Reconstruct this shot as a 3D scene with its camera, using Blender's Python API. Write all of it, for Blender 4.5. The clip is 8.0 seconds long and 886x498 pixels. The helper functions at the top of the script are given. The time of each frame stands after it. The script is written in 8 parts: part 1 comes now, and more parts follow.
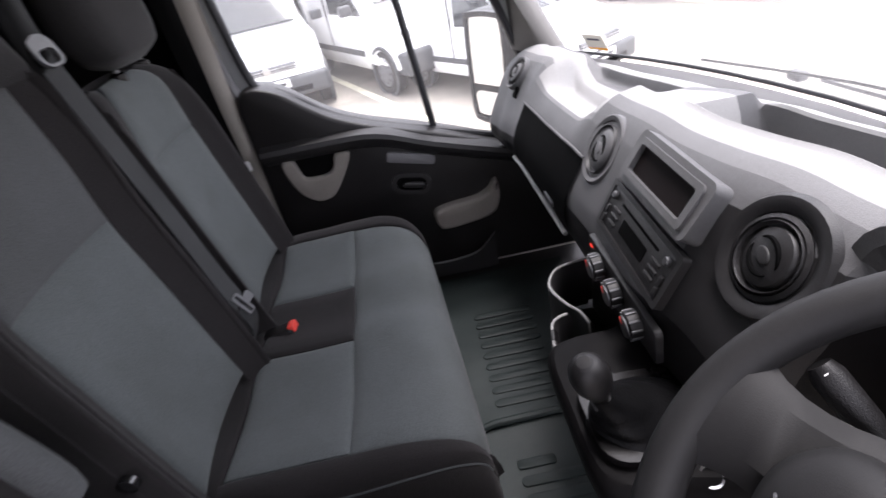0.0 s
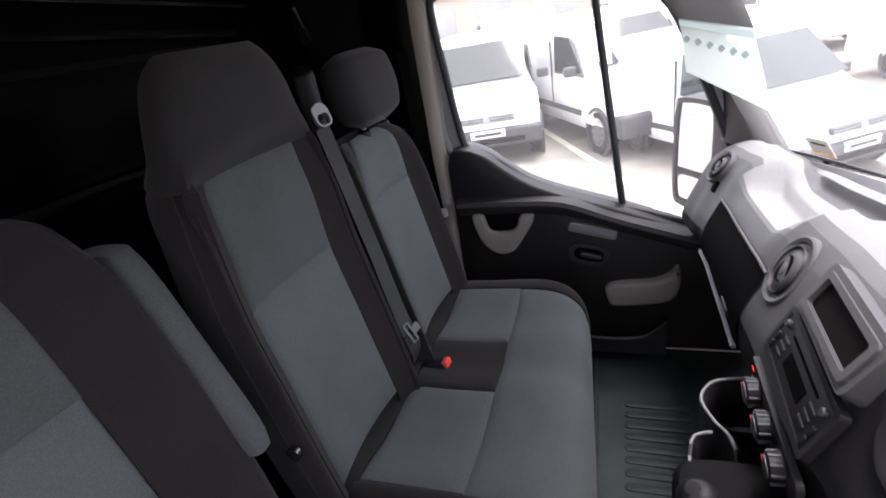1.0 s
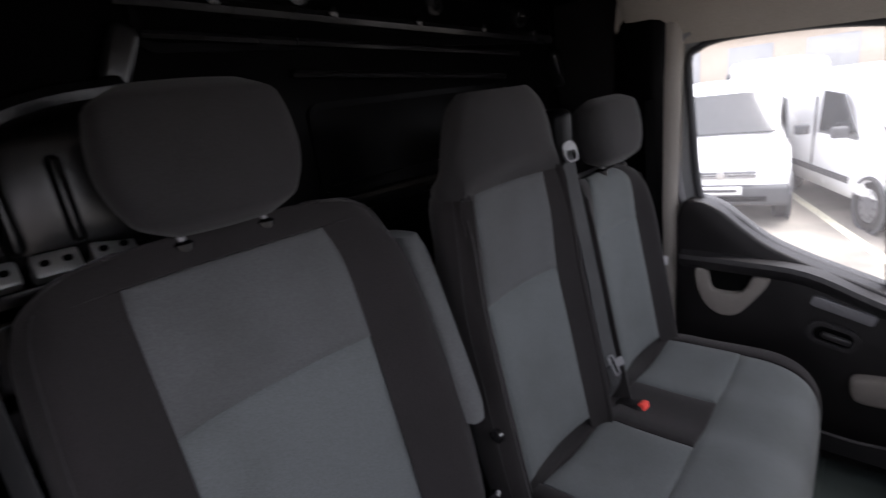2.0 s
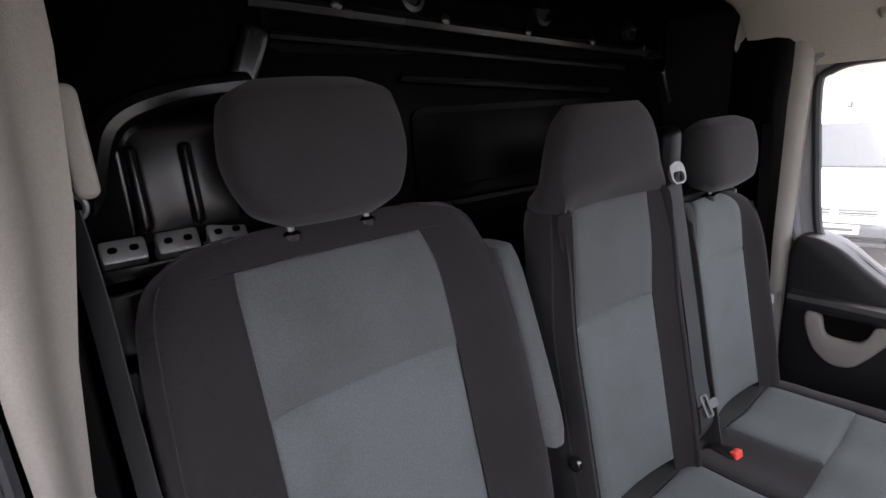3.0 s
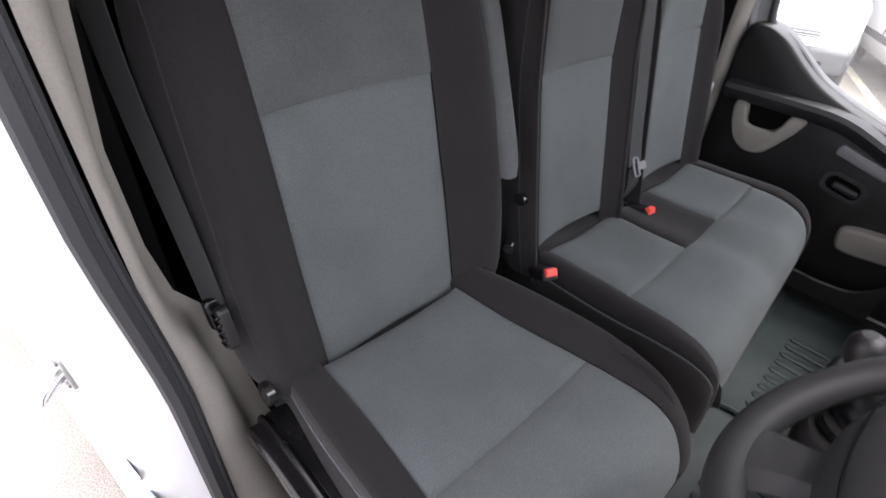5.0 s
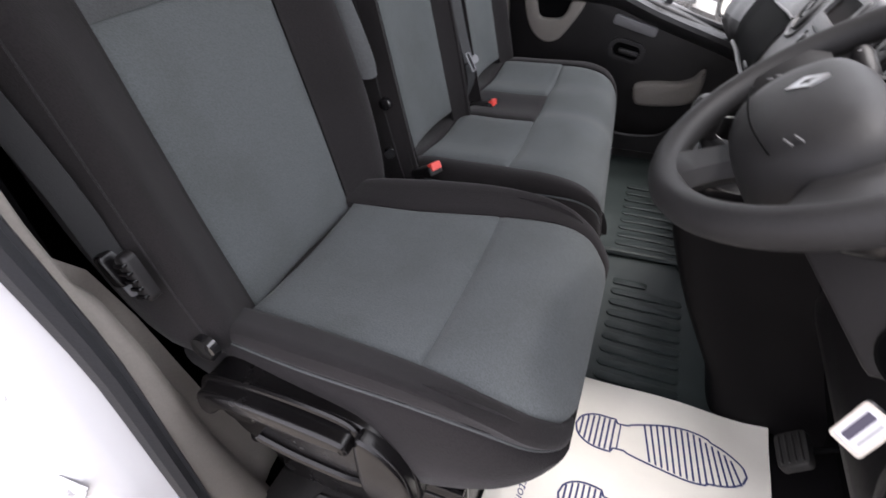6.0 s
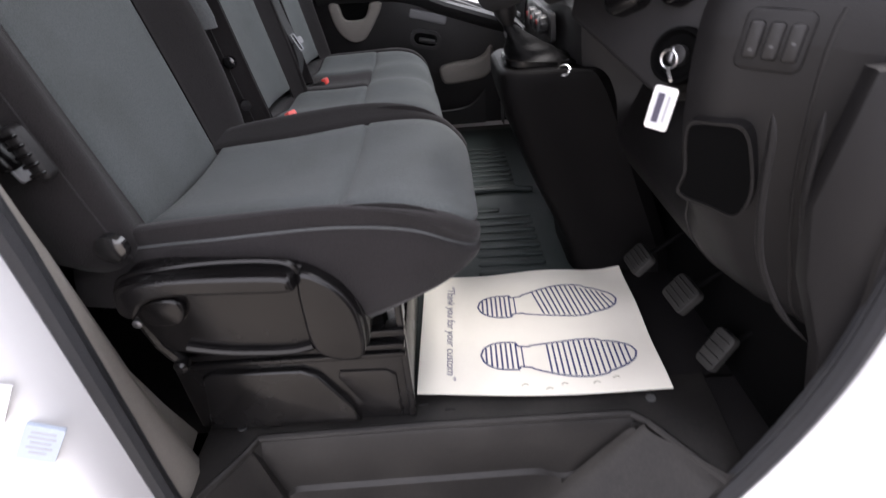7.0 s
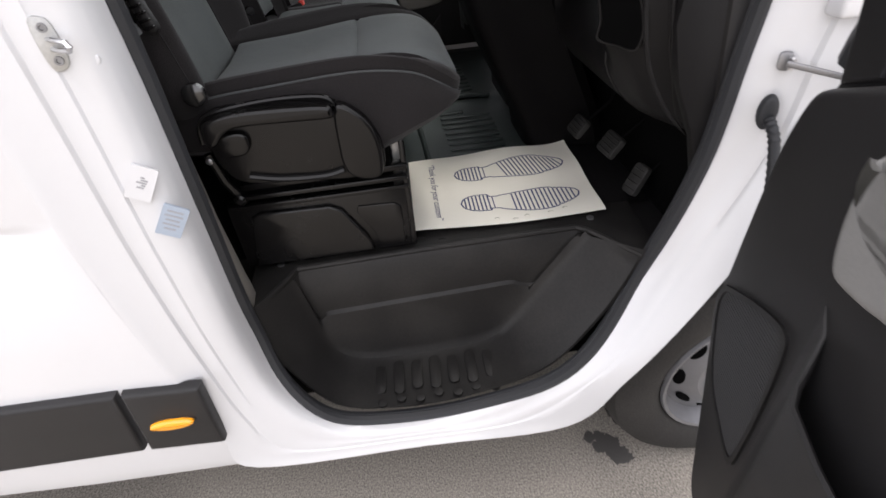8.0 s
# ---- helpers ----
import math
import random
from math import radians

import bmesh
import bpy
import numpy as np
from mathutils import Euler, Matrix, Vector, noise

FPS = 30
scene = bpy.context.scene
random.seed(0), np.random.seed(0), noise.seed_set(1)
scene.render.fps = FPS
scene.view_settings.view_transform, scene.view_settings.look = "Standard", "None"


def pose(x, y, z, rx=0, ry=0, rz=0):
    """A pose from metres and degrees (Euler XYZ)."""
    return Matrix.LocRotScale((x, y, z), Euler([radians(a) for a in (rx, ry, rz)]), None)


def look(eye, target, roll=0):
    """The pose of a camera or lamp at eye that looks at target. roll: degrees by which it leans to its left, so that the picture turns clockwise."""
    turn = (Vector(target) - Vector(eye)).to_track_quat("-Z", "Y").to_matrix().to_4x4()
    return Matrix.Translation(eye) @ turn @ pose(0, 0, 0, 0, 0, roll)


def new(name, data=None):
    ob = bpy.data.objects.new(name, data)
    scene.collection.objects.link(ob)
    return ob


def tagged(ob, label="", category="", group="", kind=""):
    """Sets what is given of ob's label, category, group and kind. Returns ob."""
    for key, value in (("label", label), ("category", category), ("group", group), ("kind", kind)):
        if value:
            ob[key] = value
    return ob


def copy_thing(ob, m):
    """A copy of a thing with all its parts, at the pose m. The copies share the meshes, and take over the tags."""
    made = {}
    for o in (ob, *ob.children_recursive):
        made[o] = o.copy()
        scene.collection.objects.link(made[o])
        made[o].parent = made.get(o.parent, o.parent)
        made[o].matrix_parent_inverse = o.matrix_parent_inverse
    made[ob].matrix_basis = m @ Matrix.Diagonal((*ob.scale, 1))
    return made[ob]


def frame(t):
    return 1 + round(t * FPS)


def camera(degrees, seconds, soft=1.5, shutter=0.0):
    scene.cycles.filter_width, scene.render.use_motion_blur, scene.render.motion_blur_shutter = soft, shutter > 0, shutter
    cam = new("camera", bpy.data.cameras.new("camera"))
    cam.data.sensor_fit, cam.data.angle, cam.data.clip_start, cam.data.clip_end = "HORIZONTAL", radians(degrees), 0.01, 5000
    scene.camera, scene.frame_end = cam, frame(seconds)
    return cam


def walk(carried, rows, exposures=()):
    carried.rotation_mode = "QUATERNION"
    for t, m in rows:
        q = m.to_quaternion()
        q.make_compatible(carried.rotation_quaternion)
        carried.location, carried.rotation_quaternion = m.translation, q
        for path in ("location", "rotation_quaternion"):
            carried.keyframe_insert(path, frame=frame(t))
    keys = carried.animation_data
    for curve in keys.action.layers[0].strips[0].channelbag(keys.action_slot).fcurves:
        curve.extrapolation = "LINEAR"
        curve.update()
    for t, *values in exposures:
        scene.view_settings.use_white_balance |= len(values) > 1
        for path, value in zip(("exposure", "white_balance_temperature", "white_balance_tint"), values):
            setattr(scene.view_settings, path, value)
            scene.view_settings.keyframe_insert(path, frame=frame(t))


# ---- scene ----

cam = camera(83.0, 8.0, 1.5, 0.3)
PATH = [
    (0.0, 0.5889, 0.4850, 1.7510, 55.773, 10.189, -6.597),
    (0.5, 0.6146, 0.4135, 1.7851, 59.754, 12.589, 6.931),
    (1.0, 0.6470, 0.4323, 1.8212, 65.226, 9.559, 17.904),
    (1.5, 0.6611, 0.3926, 1.8394, 68.899, 8.137, 27.253),
    (2.0, 0.6481, 0.2958, 1.8421, 72.946, 6.956, 42.555),
    (2.2, 0.6355, 0.2823, 1.8454, 74.287, 6.282, 47.272),
    (3.3, 0.6156, 0.2737, 1.8338, 74.520, 3.384, 53.152),
    (3.5, 0.6246, 0.2653, 1.8195, 70.319, 2.393, 53.009),
    (4.0, 0.6501, 0.2324, 1.7944, 62.599, -0.674, 52.212),
    (4.5, 0.6478, 0.2105, 1.7751, 54.794, -3.643, 51.930),
    (4.7, 0.6610, 0.1995, 1.7717, 53.377, -3.246, 51.492),
    (5.8, 0.6165, 0.0481, 1.6579, 51.281, 1.083, 25.931),
    (6.0, 0.6227, 0.0263, 1.6272, 51.494, 1.761, 21.882),
    (6.5, 0.6352, -0.0785, 1.5277, 56.189, 2.527, 10.655),
    (7.0, 0.5876, -0.2379, 1.4339, 57.377, 3.952, -1.012),
    (7.5, 0.5291, -0.4056, 1.3786, 53.440, 4.856, -5.322),
    (8.0, 0.4907, -0.5954, 1.3982, 52.583, 4.602, -7.537),
]
walk(cam, [(t, pose(x, y, z, rx, ry, rz)) for t, x, y, z, rx, ry, rz in PATH],
     exposures=[(t, e, 6250 if t < 3 else 6350 if t < 7.5 else 6550, 20 if t < 3 else 17 if t < 7.5 else 12) for t, e in ((0.0, 1.82), (0.5, 1.77), (1.0, 1.68), (1.5, 1.52), (2.0, 1.6), (2.6, 2.02), (3.5, 2.52), (4.6, 2.43), (6.0, 2.12), (7.0, 1.98), (7.5, 1.58), (8.0, 1.21))])

# ---- light: a bright overcast sky and a weak, wide sun ----
world = bpy.data.worlds.new("sky")
scene.world = world
world.use_nodes = True
wn, wl = world.node_tree.nodes, world.node_tree.links
sky = wn.new("ShaderNodeTexSky")
sky.sky_type = "NISHITA"
sky.sun_disc = False
sky.sun_elevation, sky.sun_rotation = radians(73), radians(45)
sky.air_density, sky.dust_density = 1.0, 4.0
SKY = 0.15
back = wn["Background"]
grey = wn.new("ShaderNodeMixRGB")
grey.inputs[0].default_value = 0.75
grey.inputs[2].default_value = (9.6, 9.4, 9.6, 1)
wl.new(sky.outputs[0], grey.inputs[1])
wl.new(grey.outputs[0], back.inputs[0])
back.inputs[1].default_value = SKY
sun_data = bpy.data.lights.new("sun", "SUN")
sun_data.energy, sun_data.angle, sun_data.color = 2.0, radians(25), (1.0, 0.97, 0.92)
sun = new("sun", sun_data)
sun.matrix_world = look((0, 0, 0), (-0.20, -0.20, -0.96))

# ---- small mesh kit ----


def part(name, bm, material, parent=None, label="", smooth=True, angle=35):
    """Links a bmesh as one mesh object under a thing or a part."""
    bmesh.ops.recalc_face_normals(bm, faces=bm.faces)
    if smooth:
        for f in bm.faces:
            f.smooth = True
        for e in bm.edges:
            if len(e.link_faces) == 2 and e.calc_face_angle(0) > radians(angle):
                e.smooth = False
    me = bpy.data.meshes.new(name)
    bm.to_mesh(me)
    bm.free()
    me.materials.append(material)
    ob = new(name, me)
    if parent is not None:
        ob.parent = parent
    if label:
        tagged(ob, label)
    return ob


def thing(name, label, category, group="", kind=""):
    return tagged(new(name), label, category, group, kind)


def struct(name, bm, material, label, category, smooth=True, angle=35):
    return tagged(part(name, bm, material, None, "", smooth, angle), label, category, "", "structure")


def box(bm, x0, x1, y0, y1, z0, z1, bevel=0.0, seg=2, m=None):
    r = bmesh.ops.create_cube(bm, size=1)
    vs = r["verts"]
    for v in vs:
        v.co = Vector(((x0 + x1) / 2 + v.co.x * (x1 - x0), (y0 + y1) / 2 + v.co.y * (y1 - y0), (z0 + z1) / 2 + v.co.z * (z1 - z0)))
    if bevel > 0:
        es = list({e for v in vs for e in v.link_edges})
        r = bmesh.ops.bevel(bm, geom=es, offset=bevel, segments=seg, affect="EDGES", profile=0.5)
        vs = list({v for f in r["faces"] for v in f.verts} | {v for v in vs if v.is_valid})
    if m is not None:
        bmesh.ops.transform(bm, matrix=m, verts=[v for v in vs if v.is_valid])
    return bm


def rbox(x0, x1, y0, y1, z0, z1, bevel=0.005, seg=2, m=None):
    return box(bmesh.new(), x0, x1, y0, y1, z0, z1, bevel, seg, m)


def grid(bm, rows, close_u=False, close_v=False):
    """Faces over rows of points."""
    vs = [[bm.verts.new(p) for p in row] for row in rows]
    n, k = len(vs), len(vs[0])
    for i in range(n if close_v else n - 1):
        for j in range(k if close_u else k - 1):
            q = [vs[i][j], vs[i][(j + 1) % k], vs[(i + 1) % n][(j + 1) % k], vs[(i + 1) % n][j]]
            if len(set(q)) == 4:
                bm.faces.new(q)
    return vs


def smooth_line(pts, per=6, closed=False):
    """Catmull-Rom through points."""
    P = [Vector(p) for p in pts]
    n = len(P)
    out = []
    for i in range(n if closed else n - 1):
        if closed:
            a, b, c, d = P[i - 1], P[i], P[(i + 1) % n], P[(i + 2) % n]
        else:
            a, b, c, d = P[max(i - 1, 0)], P[i], P[i + 1], P[min(i + 2, n - 1)]
        for k in range(per):
            t = k / per
            out.append(0.5 * ((2 * b) + (c - a) * t + (2 * a - 5 * b + 4 * c - d) * t * t + (3 * b - a - 3 * c + d) * t ** 3))
    if not closed:
        out.append(P[-1])
    return out


def tube(pts, r, sides=8, closed=False, bm=None, flat=1.0, caps=True):
    """A round bar along points; r may be a list."""
    bm = bm or bmesh.new()
    P = [Vector(p) for p in pts]
    n = len(P)
    rows, up = [], None
    for i in range(n):
        a, b = (P[i - 1], P[(i + 1) % n]) if closed else (P[max(i - 1, 0)], P[min(i + 1, n - 1)])
        t = (b - a).normalized()
        if up is None:
            up = Vector((0, 0, 1)) if abs(t.z) < 0.9 else Vector((1, 0, 0))
        side = t.cross(up).normalized()
        up = side.cross(t).normalized()
        rad = r[i] if isinstance(r, (list, tuple)) else r
        rows.append([P[i] + (side * math.cos(2 * math.pi * k / sides) + up * flat * math.sin(2 * math.pi * k / sides)) * rad for k in range(sides)])
    vs = grid(bm, rows, close_u=True, close_v=closed)
    if not closed and caps:
        bm.faces.new(vs[0][::-1])
        bm.faces.new(vs[-1])
    return bm


def ribbon(pts, half, thick, bm=None):
    """A flat strap along points; half: list of half-width vectors or one vector."""
    bm = bm or bmesh.new()
    P = [Vector(p) for p in pts]
    rows = []
    for i, p in enumerate(P):
        t = (P[min(i + 1, len(P) - 1)] - P[max(i - 1, 0)]).normalized()
        h = Vector(half[i] if isinstance(half, list) else half)
        nrm = t.cross(h).normalized() * thick / 2
        rows.append([p - h - nrm, p + h - nrm, p + h + nrm, p - h + nrm])
    vs = grid(bm, rows, close_u=True)
    bm.faces.new(vs[0][::-1])
    bm.faces.new(vs[-1])
    return bm


def lathe(profile, m, sides=24, bm=None, cap=True):
    """Turns (radius, height) pairs about the local z of m."""
    bm = bm or bmesh.new()
    rows = [[m @ Vector((r * math.cos(2 * math.pi * k / sides), r * math.sin(2 * math.pi * k / sides), h)) for k in range(sides)] for r, h in profile]
    vs = grid(bm, rows, close_u=True)
    if cap:
        bm.faces.new(vs[0][::-1])
        bm.faces.new(vs[-1])
    return bm


def slab(outline, d0, d1, m, bevel=0.0, seg=2, bm=None):
    """A plate: a 2D outline (local x, y) from height d0 to d1 along local z of m, its edges rounded off."""
    bm = bm or bmesh.new()
    n = len(outline)
    c = [sum(p[0] for p in outline) / n, sum(p[1] for p in outline) / n]
    area = sum(outline[i - 1][0] * outline[i][1] - outline[i][0] * outline[i - 1][1] for i in range(n))
    sgn = 1 if area > 0 else -1

    def inset(k):
        out = []
        for i in range(n):
            a, b, e = Vector(outline[i - 1]), Vector(outline[i]), Vector(outline[(i + 1) % n])
            u, w = (b - a), (e - b)
            if u.length < 1e-9 or w.length < 1e-9:
                out.append(b)
                continue
            u.normalize(), w.normalize()
            nu, nw = Vector((-u.y, u.x)) * sgn, Vector((-w.y, w.x)) * sgn
            v = nu + nw
            v = v / max(v.length_squared / 2, 0.35)
            out.append(b + v * k)
        return out
    levels = [(0, d0)]
    if bevel > 0:
        s = 1 if d1 > d0 else -1
        levels += [(bevel * (1 - math.cos(a)), d1 - s * bevel * (1 - math.sin(a))) for a in [i / seg * math.pi / 2 for i in range(seg + 1)]]
    else:
        levels += [(0, d1)]
    rows = [[m @ Vector((p[0], p[1], h)) for p in inset(k)] for k, h in levels]
    vs = grid(bm, rows, close_u=True)
    bm.faces.new(vs[0][::-1])
    bm.faces.new(vs[-1])
    return bm


def soften(outline, n=2):
    """Cuts the corners of a closed outline."""
    for _ in range(n):
        outline = [(a[0] * (1 - k) + b[0] * k, a[1] * (1 - k) + b[1] * k) for a, b in zip(outline, outline[1:] + outline[:1]) for k in (0.22, 0.78)]
    return outline


def rounded(w, h, r, n=5, cx=0, cy=0):
    """A rectangle with rounded corners, centred."""
    out = []
    for sx, sy, a0 in ((1, 1, 0), (-1, 1, 90), (-1, -1, 180), (1, -1, 270)):
        for i in range(n + 1):
            a = radians(a0 + 90 * i / n)
            out.append((cx + sx * (w / 2 - r) + r * math.cos(a), cy + sy * (h / 2 - r) + r * math.sin(a)))
    return out


def frame_ring(outer, inner, d0, d1, m, bm=None):
    """A flat ring between two outlines of equal count."""
    bm = bm or bmesh.new()
    rows = []
    for pts, h in ((outer, d0), (outer, d1), (inner, d1), (inner, d0)):
        rows.append([m @ Vector((p[0], p[1], h)) for p in pts])
    grid(bm, rows, close_u=True, close_v=True)
    return bm


class Spline:
    """A smooth surface through a grid of control points, closed or open across t."""

    def __init__(self, rows, closed=True):
        self.rows, self.closed = [[Vector(p) for p in r] for r in rows], closed
        self.n, self.m = len(rows), len(rows[0])

    @staticmethod
    def w(t):
        return (-t + 2 * t * t - t ** 3) / 2, (2 - 5 * t * t + 3 * t ** 3) / 2, (t + 4 * t * t - 3 * t ** 3) / 2, (-t * t + t ** 3) / 2

    def row(self, i, t):
        r, m = self.rows[min(max(i, 0), self.n - 1)], self.m
        j = math.floor(t)
        if not self.closed:
            j = min(max(j, 0), m - 2)
        k = self.w(t - j)
        g = [r[(j - 1 + q) % m] if self.closed else r[min(max(j - 1 + q, 0), m - 1)] for q in range(4)]
        return g[0] * k[0] + g[1] * k[1] + g[2] * k[2] + g[3] * k[3]

    def at(self, s, t):
        i = min(max(math.floor(s), 0), self.n - 2)
        k = self.w(s - i)
        return self.row(i - 1, t) * k[0] + self.row(i, t) * k[1] + self.row(i + 1, t) * k[2] + self.row(i + 2, t) * k[3]

    def normal(self, s, t, e=0.02):
        a = self.at(min(s + e, self.n - 1), t) - self.at(max(s - e, 0), t)
        b = self.at(s, t + e) - self.at(s, t - e)
        return a.cross(b).normalized()


def cloth(S, s0, s1, t0, t1, ns, nt, sign=1, groove=0.006, depth=0.02, edges="stuv", puff=0.0):
    """A padded piece cut out of a smooth surface: its rim is drawn in as at a seam, and it has a thickness.
    edges: which sides are sewn (s, u: the first and last s; t, v: the first and last t)."""
    bm = bmesh.new()

    def spread(a, b, n):
        k = [0, 0.02, 0.06] + [0.06 + 0.88 * i / (n - 1) for i in range(1, n - 1)] + [0.94, 0.98, 1]
        return [(a + (b - a) * q, q) for q in k]
    outer, inner = [], []
    for s, qs in spread(s0, s1, ns):
        ro, ri = [], []
        for t, qt in spread(t0, t1, nt):
            p, nrm = S.at(s, t), S.normal(s, t) * sign
            g = 0.0
            for key, q in (("s", qs), ("u", 1 - qs), ("t", qt), ("v", 1 - qt)):
                if key in edges:
                    g = max(g, 1.0 if q < 0.005 else 0.45 if q < 0.03 else 0.08 if q < 0.07 else 0.0)
            bulge = puff * min(1, 4 * qs * (1 - qs)) ** 0.5 * min(1, 4 * qt * (1 - qt)) ** 0.5
            ro.append(p + nrm * (bulge - groove * g))
            ri.append(p - nrm * depth)
        outer.append(ro)
        inner.append(ri)
    a, b = grid(bm, outer), grid(bm, inner)
    n, k = len(a), len(a[0])
    for i in range(n - 1):
        bm.faces.new((a[i][0], a[i + 1][0], b[i + 1][0], b[i][0]))
        bm.faces.new((a[i][k - 1], a[i + 1][k - 1], b[i + 1][k - 1], b[i][k - 1]))
    for j in range(k - 1):
        bm.faces.new((a[0][j], a[0][j + 1], b[0][j + 1], b[0][j]))
        bm.faces.new((a[n - 1][j], a[n - 1][j + 1], b[n - 1][j + 1], b[n - 1][j]))
    return bm


def face_frame(x, y, z, lean):
    """A pose on a face that looks back along -x, leaning forward by lean degrees: local x runs to -y, local y up the face, local z out of it."""
    a = radians(lean)
    ex, ey = Vector((0, -1, 0)), Vector((math.sin(a), 0, math.cos(a)))
    ez = ex.cross(ey)
    m = Matrix((ex, ey, ez)).transposed().to_4x4()
    m.translation = (x, y, z)
    return m


def bulk_frame(x, y, z, lean=0):
    """A pose on a face that looks forward along x, tipped up by lean degrees: local x runs to y, local y up the face, local z out of it."""
    a = radians(lean)
    m = Matrix(((0, -math.sin(a), math.cos(a), x), (1, 0, 0, y), (0, math.cos(a), math.sin(a), z), (0, 0, 0, 1)))
    return m


def side_frame(y, out=-1):
    """Local x = world x, local y = world z, local z = out of a wall across y."""
    m = Matrix(((1, 0, 0), (0, 0, out), (0, 1, 0))).to_4x4()
    m.translation = (0, y, 0)
    return m


# ---- materials ----


def mat(name, base, rough=0.6, metal=0.0, spec=0.5, grain=0.0, grain_scale=300, bump=0.0, bump_scale=400, stain=0.0, stain_scale=4, tint=None, coat=0.0, emit=0.0):
    """A principled material with fine grain, large stains and fine relief."""
    ma = bpy.data.materials.new(name)
    ma.use_nodes = True
    nt = ma.node_tree
    n, l = nt.nodes, nt.links
    b = n["Principled BSDF"]
    b.inputs["Roughness"].default_value, b.inputs["Metallic"].default_value = rough, metal
    b.inputs["Specular IOR Level"].default_value = spec
    b.inputs["Coat Weight"].default_value = coat
    b.inputs["Base Color"].default_value = (*base, 1)
    if emit:
        b.inputs["Emission Color"].default_value = (*base, 1)
        b.inputs["Emission Strength"].default_value = emit
    co = n.new("ShaderNodeTexCoord")
    last = None
    if grain or stain:
        dark = tint or tuple(c * 0.55 for c in base)
        mix1 = n.new("ShaderNodeMixRGB")
        mix1.inputs[1].default_value, mix1.inputs[2].default_value = (*base, 1), (*dark, 1)
        t1 = n.new("ShaderNodeTexNoise")
        t1.inputs["Scale"].default_value, t1.inputs["Detail"].default_value = grain_scale, 3
        l.new(co.outputs["Object"], t1.inputs["Vector"])
        t2 = n.new("ShaderNodeTexNoise")
        t2.inputs["Scale"].default_value, t2.inputs["Detail"].default_value = stain_scale, 5
        l.new(co.outputs["Object"], t2.inputs["Vector"])
        a = n.new("ShaderNodeMapRange")
        a.inputs[1].default_value, a.inputs[2].default_value, a.inputs[4].default_value = 0.35, 0.75, grain
        l.new(t1.outputs["Fac"], a.inputs[0])
        c = n.new("ShaderNodeMapRange")
        c.inputs[1].default_value, c.inputs[2].default_value, c.inputs[4].default_value = 0.45, 0.7, stain
        l.new(t2.outputs["Fac"], c.inputs[0])
        add = n.new("ShaderNodeMath")
        add.use_clamp = True
        l.new(a.outputs[0], add.inputs[0])
        l.new(c.outputs[0], add.inputs[1])
        l.new(add.outputs[0], mix1.inputs[0])
        l.new(mix1.outputs[0], b.inputs["Base Color"])
        r = n.new("ShaderNodeMapRange")
        r.inputs[3].default_value, r.inputs[4].default_value = max(rough - 0.08, 0.02), min(rough + 0.1, 1)
        l.new(t2.outputs["Fac"], r.inputs[0])
        l.new(r.outputs[0], b.inputs["Roughness"])
    if bump:
        tb = n.new("ShaderNodeTexNoise")
        tb.inputs["Scale"].default_value, tb.inputs["Detail"].default_value = bump_scale, 2
        l.new(co.outputs["Object"], tb.inputs["Vector"])
        bp = n.new("ShaderNodeBump")
        bp.inputs["Strength"].default_value, bp.inputs["Distance"].default_value = bump, 0.002
        l.new(tb.outputs["Fac"], bp.inputs["Height"])
        l.new(bp.outputs[0], b.inputs["Normal"])
    return ma


